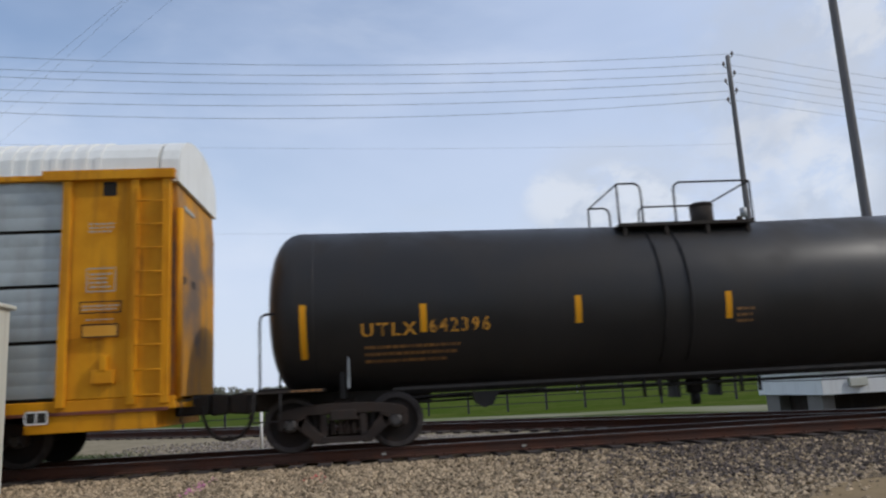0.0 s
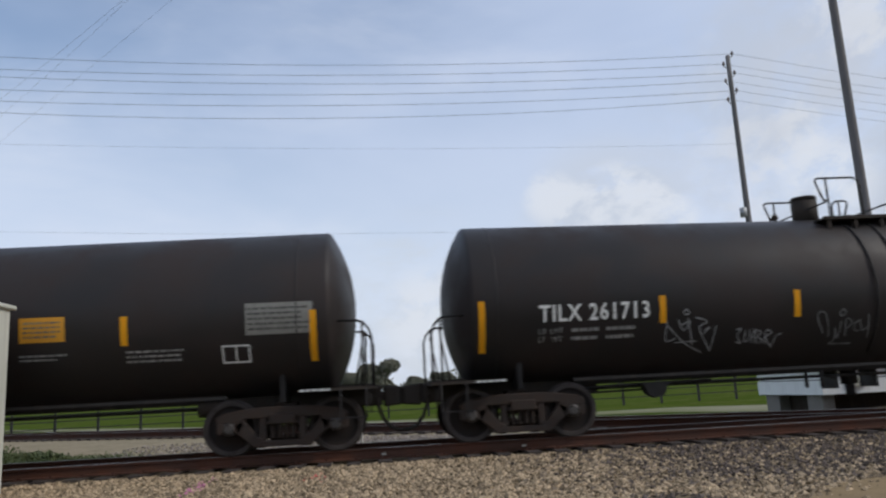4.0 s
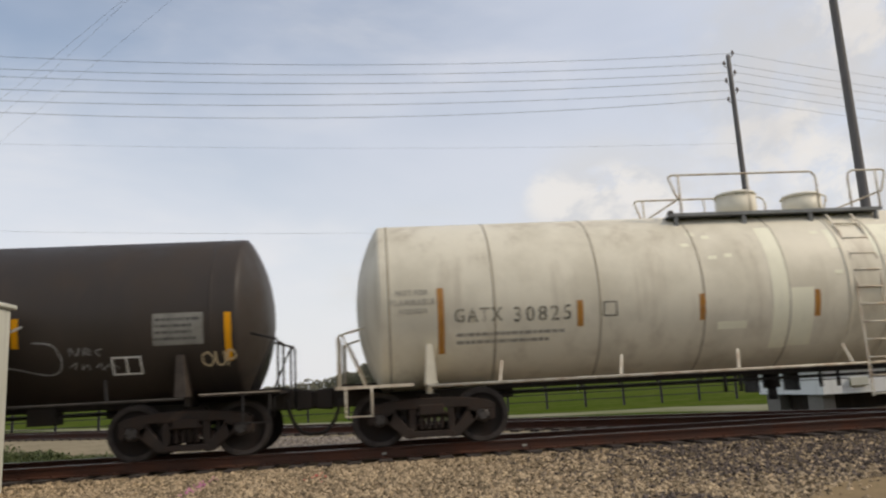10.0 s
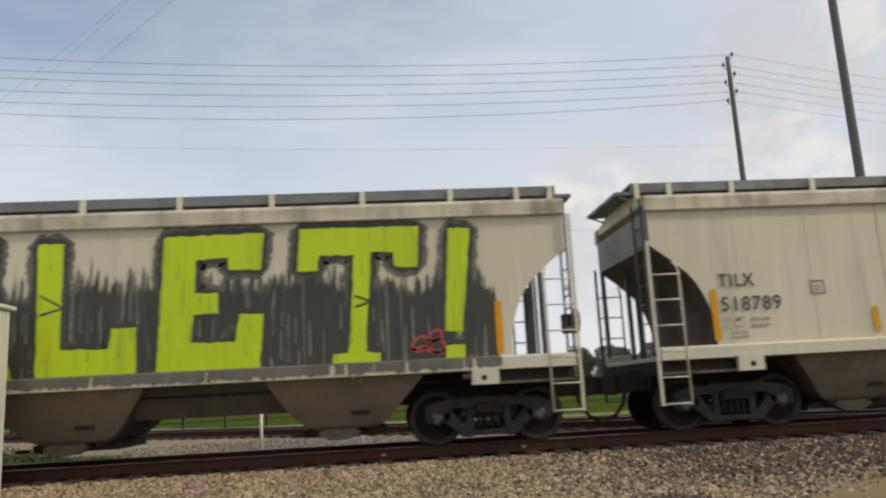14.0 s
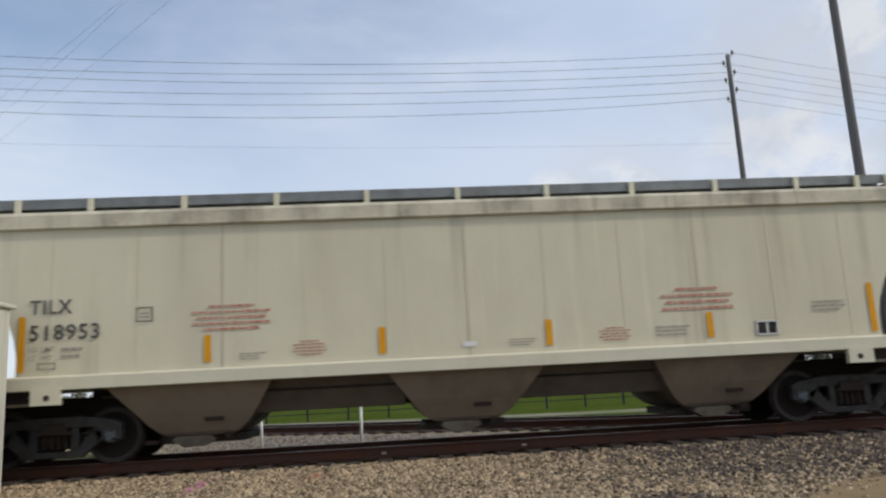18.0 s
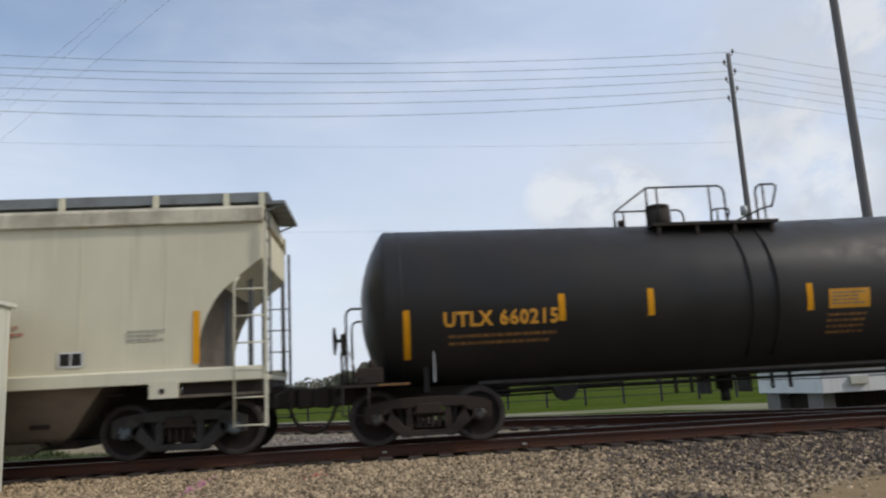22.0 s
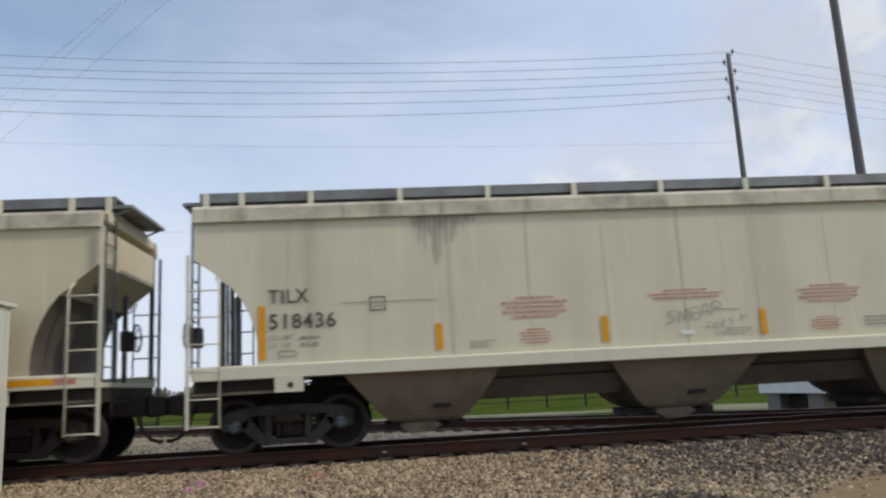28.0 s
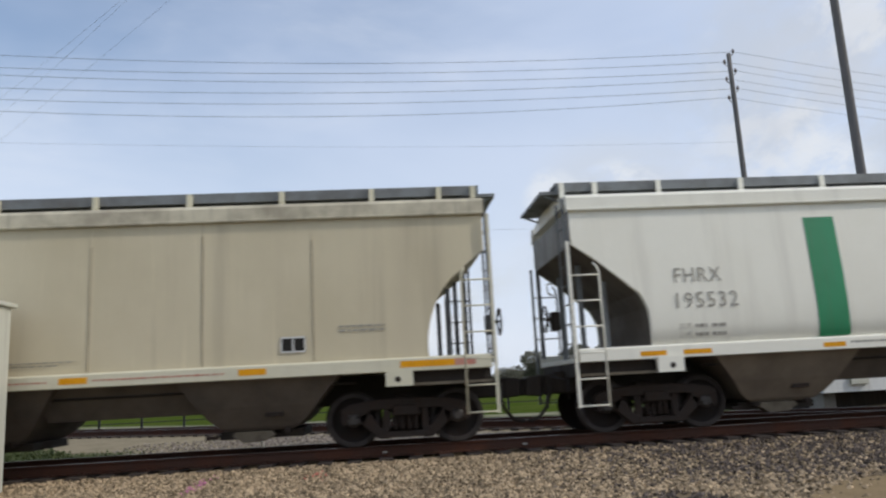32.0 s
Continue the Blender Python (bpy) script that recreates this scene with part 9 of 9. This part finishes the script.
def sagging(p, q, sag, n=24):
    p, q = Vector(p), Vector(q)
    return [p.lerp(q, i / n) - Vector((0, 0, sag * 4 * (i / n) * (1 - i / n))) for i in range(n + 1)]


# each span: height at the pole, at the far left pole, and sag
SPANS = [(13.52, 17.45, 1.64), (13.09, 16.51, 1.43), (12.71, 16.44, 1.51), (12.38, 15.88, 1.55), (11.96, 15.34, 1.53), (11.6, 15.68, 1.95), (9.75, 12.76, 0.77), (6.56, 9.81, 0.93)]
for k, (za, zb, sag) in enumerate(SPANS):
    off = 0.20 * (-1 if k % 2 else 1) if k < 6 else 0.0
    wire(sagging((POLE1[0] + off, POLE1[1], za), (-42.0, 13.0, zb), sag), 0.009 if k < 6 else 0.0035)
    if k < 6:
        wire(sagging((POLE1[0] + off, POLE1[1], za), (66.0, 22.0, za - 0.4), 1.2), 0.007)
for a, b in [((-13.93, 13.97, 11.0), (-5.17, 3.94, 11.0)), ((-12.01, 9.94, 11.0), (-6.35, 3.92, 11.0)), ((-12.71, 11.41, 11.0), (-8.63, 6.74, 11.0))]:
    d = Vector(b) - Vector(a)
    wire(sagging(Vector(a) - d * 0.6, Vector(b) + d * 1.2, 0.15), 0.003, "thin overhead wire running over the track")
part("pole_transformer", Shape().cyl((-0.22, -0.1, 7.4), (-0.22, -0.1, 7.75), 0.13, 10), M["pipe"], pole1)

case = new("signal_case")
case.location = (-6.92, -2.62, -0.27)
tagged(case, "pale aluminium railway signal case with a flat lid", "signal cabinet")
part("body", Shape().box(-1.2, 1.2, -0.5, 0.62, 0.0, 2.76), M["alu"], case, bevel=0.015)
part("lid", Shape().box(-1.26, 1.26, -0.58, 0.70, 2.76, 2.83), M["alu"], case, bevel=0.015)
part("door", Shape().box(-0.9, 0.9, -0.53, -0.50, 0.25, 2.6), M["alu"], case, bevel=0.01)
for px, py, zt in [(-2.77, 3.6, 0.65), (-0.52, 3.6, 0.67)]:
    mp = Shape().cyl((px, py, -0.34), (px, py, zt - 0.02), 0.034, 10).cyl((px, py, zt - 0.02), (px, py, zt), 0.034, 10, 0, 0.02)
    tagged(part("marker_post", mp, M["postwhite"]), "slim white plastic marker post in the gravel", "marker post", "marker posts")

# pipe fence along the field
fence = new("pipe_fence")
tagged(fence, "low black pipe fence along the green field", "fence")
FY = 31.0
x = -42.0
while x < 31.0:
    part("fence_post", Shape().box(x - 0.055, x + 0.055, FY - 0.06, FY + 0.06, -0.62, 0.72), M["fence"], fence)
    x += 2.35
for z in (-0.15, 0.25, 0.62):
    part("fence_rail", Shape().box(-43, 31, FY - 0.09, FY - 0.06, z - 0.025, z + 0.025), M["fence"], fence)

shed = new("equipment_shelter")
shed.location = (13.75, 8.85, -0.6)
shed.rotation_euler = (0, 0, radians(2))
tagged(shed, "low white equipment shelter raised on concrete blocks", "shelter")
# dark core shows through the sheet gaps as painted eave shadow lines
part("body", Shape().box(0.06, 5.14, 0.06, 3.79, 0.70, 1.48), M["under"], shed, "dark core that draws shadow lines between the wall sheets")
for z0, z1 in ((0.72, 1.17), (1.20, 1.45)):
    for box in ((0, 5.2, 0, 0.05), (0, 5.2, 3.8, 3.85), (0, 0.05, 0.054, 3.796), (5.15, 5.2, 0.054, 3.796)):
        part("wall_sheet", Shape().box(*box, z0, z1), M["shed"], shed)
part("roof", Shape().box(-0.14, 5.34, -0.14, 3.97, 1.49, 1.56), M["shed"], shed, bevel=0.015)
# dark block put in for the shaded void below the floor
part("skid", Shape().box(0.5, 5.0, 0.6, 3.6, 0.02, 0.70), M["under"], shed, "dark block in place of the shaded void under the floor")
for a in (0.22, 4.9):
    for b in (0.45, 2.95):
        part("block", Shape().box(a - 0.12, a + 0.30, b - 0.22, b + 0.62, 0.0, 0.70), M["concrete"], shed, bevel=0.02)
part("junction_box", Shape().box(0.9, 1.5, -0.11, 0.0, 0.95, 1.2), M["alu"], shed, bevel=0.01)


def foliage(sh, cx, cy, cz, rx, ry, rz, n, size, rng):
    """Leaf sprays scattered through a lumpy crown."""
    lobes = [(rng.uniform(-0.6, 0.6), rng.uniform(-0.6, 0.6), rng.uniform(-0.5, 0.6), rng.uniform(0.35, 0.6)) for _ in range(9)]
    for _ in range(n):
        a, b, c, r = rng.choice(lobes)
        d = Vector((rng.gauss(0, 1), rng.gauss(0, 1), rng.gauss(0, 1))).normalized() * r * rng.uniform(0.6, 1.05)
        p = Vector((cx + rx * (a + d.x), cy + ry * (b + d.y), cz + rz * (c + d.z)))
        q = Euler((rng.uniform(0, 6.3), rng.uniform(0, 6.3), rng.uniform(0, 6.3))).to_matrix()
        s = size * rng.uniform(0.6, 1.3)
        sh.add([p + q @ Vector(k) * s for k in ((-0.5, -0.3, 0), (0.5, -0.3, 0.12), (0.6, 0.3, 0), (0, 0.7, 0.2), (-0.6, 0.3, -0.1))], [(0, 1, 2, 3, 4)])


rng = random.Random(7)


def tree(x, y, height, width, label):
    root = new("tree")
    root.location = (x, y, -0.6)
    tagged(root, label, "tree", "field trees")
    tr = Shape()
    tr.tube([(0, 0, 0), (0.1, 0, height * 0.2), (0.0, 0.1, height * 0.45), (0.1, 0, height * 0.75)], 0.035 * height, 8)
    for k in range(7):
        a = k * 0.9
        tr.tube([(0, 0, height * (0.25 + 0.05 * k)), (width * 0.22 * math.cos(a), width * 0.22 * math.sin(a), height * (0.40 + 0.05 * k)), (width * 0.36 * math.cos(a), width * 0.36 * math.sin(a), height * (0.5 + 0.05 * k))], 0.012 * height, 5)
    part("trunk", tr, M["bark"], root)
    cr = Shape()
    foliage(cr, 0, 0, height * 0.60, width * 0.5, width * 0.5, height * 0.40, 9000, height * 0.036, rng)
    part("crown", cr, M["leaf"], root)


TREES = [(-1.2, 150, 8.9, 10.1), (-9.9, 190, 6.9, 6.0), (11.5, 230, 6.1, 7.3), (18.8, 230, 7.3, 8.2), (25.3, 200, 6.9, 9.5), (-67.0, 200, 5.5, 9.5), (33.1, 190, 5.9, 9.0), (30.7, 130, 7.3, 8.2), (39.2, 135, 8.3, 9.1), (45.3, 130, 8.2, 9.2), (60.2, 150, 8.9, 9.5), (63.8, 135, 8.5, 9.6), (68.6, 130, 8.4, 8.2)]
for tx, ty, hh, ww in TREES:
    tree(tx, ty, hh, ww, "broad field tree with distance haze mixed into its leaf colour")
mast = new("utility_pole")
mast.location = (29.4, 100, -0.6)
tagged(mast, "thin grey utility pole far behind the field", "pole")
part("pole_shaft", Shape().cyl((0, 0, 0), (0, 0, 10.4), 0.10, 8), M["pipe"], mast)
part("crossarm", Shape().box(-0.7, 0.7, -0.06, 0.06, 9.5, 9.62), M["pipe"], mast)
woods = Shape()
for k in range(90):
    a = radians(-48 + 96 * k / 89 + rng.uniform(-0.5, 0.5))
    dist = 330 + rng.uniform(-20, 40)
    hh = rng.uniform(5.5, 9.5) if a < radians(20) else rng.uniform(7, 11)
    foliage(woods, dist * math.sin(a), dist * math.cos(a), hh * 0.45, hh * 0.8, hh * 0.8, hh * 0.55, 420, 0.8, rng)
tagged(part("woods", woods, M["leaf"]), "far green woods along the horizon, haze mixed into the leaf colour", "woods", kind="stuff")
weeds = Shape()
for k in range(5):
    foliage(weeds, -9.6 + 0.42 * k, 4.6 + 0.2 * (k % 2), -0.14 - 0.025 * k, 0.6, 0.5, 0.40 - 0.06 * k, 1100, 0.045, rng)
for k in range(5200):
    wx, wy = rng.gauss(-8.3, 1.1), rng.gauss(4.3, 0.7)
    if wx > -5.6 or wy < 2.4:
        continue
    hh = rng.uniform(0.05, 0.16) + 0.22 * math.exp(-((wx + 9.0) / 0.7) ** 2) * rng.random()
    a = rng.uniform(0, 6.3)
    bx, by = math.cos(a) * 0.009, math.sin(a) * 0.009
    lx_, ly_ = rng.uniform(-0.14, 0.14), rng.uniform(-0.14, 0.14)
    weeds.add([(wx - bx, wy - by, -0.32), (wx + bx, wy + by, -0.32), (wx + bx + lx_, wy + by + ly_, -0.32 + hh), (wx - bx + lx_, wy - by + ly_, -0.32 + hh)], [(0, 1, 2, 3)])
tagged(part("weeds", weeds, M["weed"]), "tuft of green and dry weeds in the gravel", "weeds", kind="stuff")

# ================= ties and stones =================
TIE = mesh_of("tie", Shape().box(-0.115, 0.115, -1.30, 1.30, -0.36, -0.182), M["tie"])
PLATE = mesh_of("tie_plate", Shape().box(-0.09, 0.09, -0.93, -0.58, -0.184, -0.168).box(-0.02, 0.02, -0.86, -0.83, -0.17, -0.145).box(-0.02, 0.02, -0.69, -0.66, -0.17, -0.145), M["rail"])
for i in range(52):
    tx = -13.0 + i * 0.5
    ob = part("tie", TIE, None, track)
    ob.location, ob.rotation_euler = (tx + rng.uniform(-0.03, 0.03), rng.uniform(-0.05, 0.05), rng.uniform(-0.012, 0.004)), (0, 0, rng.uniform(-0.02, 0.02))
    ob = part("tie_plate", PLATE, None, track)
    ob.location = (tx, 0, 0)
far = Shape()
for i in range(-900, 900):
    tx = i * 0.5
    if tx < -13.2 or tx > 12.8:
        far.box(tx - 0.115, tx + 0.115, -1.30, 1.30, -0.36, -0.185)
tagged(part("far_ties", far, M["tie"], track), kind="stuff")
TIE2 = mesh_of("tie", Shape().box(-0.115, 0.115, -1.30, 1.30, -0.36, -0.182), M["tie"])
for i in range(90):
    part("tie", TIE2, None, track2).location = (1.5 + i * 0.55, 0, 0)


def stones(name, n, area, size, height, label, mat="stone"):
    """Loose angular stones, many to the square metre."""
    r = np.random.default_rng(5)
    x, y = area(r, n)
    n = len(x)
    z = height(x, y)
    base = np.array([(1, 0, 0), (-1, 0, 0), (0, 1, 0), (0, -1, 0), (0, 0, 1), (0, 0, -1)], float)
    tri = np.array([(0, 2, 4), (2, 1, 4), (1, 3, 4), (3, 0, 4), (2, 0, 5), (1, 2, 5), (3, 1, 5), (0, 3, 5)])
    s = size * r.uniform(0.55, 1.35, n)
    v = base[None] * r.uniform(0.55, 1.15, (n, 6, 1)) + r.normal(0, 0.16, (n, 6, 3))
    ang = r.uniform(0, 6.28, (n, 3))
    ca, sa = np.cos(ang), np.sin(ang)
    rot = np.zeros((n, 3, 3))
    rot[:, 0, 0], rot[:, 0, 1], rot[:, 1, 0], rot[:, 1, 1], rot[:, 2, 2] = ca[:, 0], -sa[:, 0], sa[:, 0], ca[:, 0], 1
    rx = np.zeros((n, 3, 3))
    rx[:, 0, 0], rx[:, 1, 1], rx[:, 1, 2], rx[:, 2, 1], rx[:, 2, 2] = 1, ca[:, 1], -sa[:, 1], sa[:, 1], ca[:, 1]
    v = np.einsum("nij,nkj->nki", rot @ rx, v) * s[:, None, None] * np.array([1, 1, 0.75])
    v += np.stack([x, y, z + s * 0.25], 1)[:, None]
    f = (np.arange(n)[:, None, None] * 6 + tri[None]).reshape(-1, 3)
    me = bpy.data.meshes.new(name)
    me.from_pydata(v.reshape(-1, 3).tolist(), [], f.tolist())
    me.materials.append(M[mat])
    return tagged(new(name, me), label, "gravel", kind="stuff")


def bed_z(x, y):
    return np.interp(y, [-16, -7.5, -4.2, -2.2, -1.5, 1.5, 2.3, 4.2, 6.5], [-0.59, -0.46, -0.36, -0.29, -0.245, -0.21, -0.27, -0.34, -0.595])


def path_edge(x, y):
    """Bare path, but for the stones that stray onto its rim."""
    inside = path_top(x) - y
    stray = np.modf(np.abs(np.sin(x * 91.7 + y * 173.3) * 24634.6))[0] < 0.55 * np.exp(-np.maximum(inside, 0) / 0.16) + 0.02
    return (x > 4.1) & (inside > 0) & ~stray


def dark_zone(x, y):
    """Dark stones thin out away from the rail; a small dark patch lies apart."""
    soft = np.modf(np.abs(np.sin(x * 127.1 + y * 311.7) * 43758.5))[0]
    band = np.clip((x - 1.6) / 3.0, 0, 1) * np.clip((y + 6.0) / 1.8, 0, 1)
    spot = np.exp(-((x - 3.22 + 0.5 * (y + 5.7)) / 0.36) ** 4 - ((y + 5.75) / 0.34) ** 4)
    return soft < 0.85 * band + 1.1 * spot


def pick(want):
    def area(r, n):
        x = r.uniform(-9.5, 10.5, n * 6)
        y = -1.15 - 6.2 * r.random(n * 6) ** 1.1
        k = want(x, y) & (np.abs(x - 0.5) < 3.2 + 0.55 * (y + 14.2))
        return x[k][:n], y[k][:n]
    return area


stones("ballast_stones", 36000, pick(lambda x, y: ~path_edge(x, y) & ~dark_zone(x, y)), 0.039, bed_z, "loose brown and grey crushed ballast stones")
stones("cinder_stones", 7000, pick(lambda x, y: ~path_edge(x, y) & dark_zone(x, y)), 0.034, bed_z, "dark grey-brown stones by the rail", "darkstone")
stones("far_ballast_stones", 9000, lambda r, n: (r.uniform(-12, 10, n), r.uniform(0.9, 4.6, n)), 0.032, bed_z, "grey crushed stones beyond the rails")


def yard(r, n):
    """The wedge between the main track and the crossing track."""
    x, y = r.uniform(-7, 11, n), r.uniform(1.6, 9.0, n)
    k = (y < (12.9 - x) * 0.6975 - 1.9) & (r.random(n) < np.clip((x + 7) / 7, 0.15, 1))
    return x[k], y[k]


stones("yard_stones", 26000, yard, 0.034, lambda x, y: np.interp(y, [1.7, 9.0], [-0.283, -0.25]) + 0.004, "grey crushed stones between the two tracks", "greystone")


def ground_paint(name, x, y, w, d, n, mat, label):
    """Sprayed survey mark: painted stones."""
    r = random.Random(31)
    sh = Shape()
    for _ in range(n):
        px, py = x + r.gauss(0, w), y + r.gauss(0, d)
        z, s, a = float(bed_z(px, py)) + 0.035, r.uniform(0.015, 0.035), r.uniform(0, 6.3)
        sh.add([(px + s * math.cos(a + k * 1.57), py + s * math.sin(a + k * 1.57), z + 0.01 * (k % 2)) for k in range(4)] + [(px, py, z + s * 0.6)],
               [(0, 1, 4), (1, 2, 4), (2, 3, 4), (3, 0, 4)])
    tagged(part(name, sh, M[mat]), label, "paint mark", kind="stuff")


ground_paint("survey_mark", -2.70, -2.75, 0.06, 0.42, 46, "pinkpaint", "patch of magenta survey paint on the ballast")
ground_paint("survey_mark", -1.08, -2.35, 0.10, 0.22, 14, "tagred", "faint patch of red paint on the ballast")
for jx in (-0.02, 2.42):
    part("joint_tag", Shape().box(jx - 0.04, jx + 0.04, -0.80, -0.765, -0.125, -0.095), M["lfade"], track)



# ================= motion =================
def motions():
    """The train rolls past; each wheelset turns while it is near the camera."""
    grid = [2 * k for k in range(17)]
    for car, s in CARS:
        walk(car, [(t, pose(s - run(t), 0, 0)) for t in grid])
        for tr in [o for o in car.children if o.name.startswith("truck")]:
            for w in [o for o in tr.children if o.name.startswith("wheelset")]:
                at = s + tr.location.x + w.location.x
                base = w.location.copy()
                inside = [k for k in range(0, 961, 2) if abs(at - run(k / 30)) < 11.5]
                if len(inside) < 3:
                    continue
                k0, k1 = inside[0], inside[-1]
                keys = sorted({0, 960, *inside})
                rows = []
                for k in keys:
                    d = run(min(max(k, k0), k1) / 30) - run(k0 / 30)
                    rows.append((k / 30, pose(*base, 0, -math.degrees(d / WHEEL_R) % 360 - 360, 0)))
                walk(w, rows)


motions()
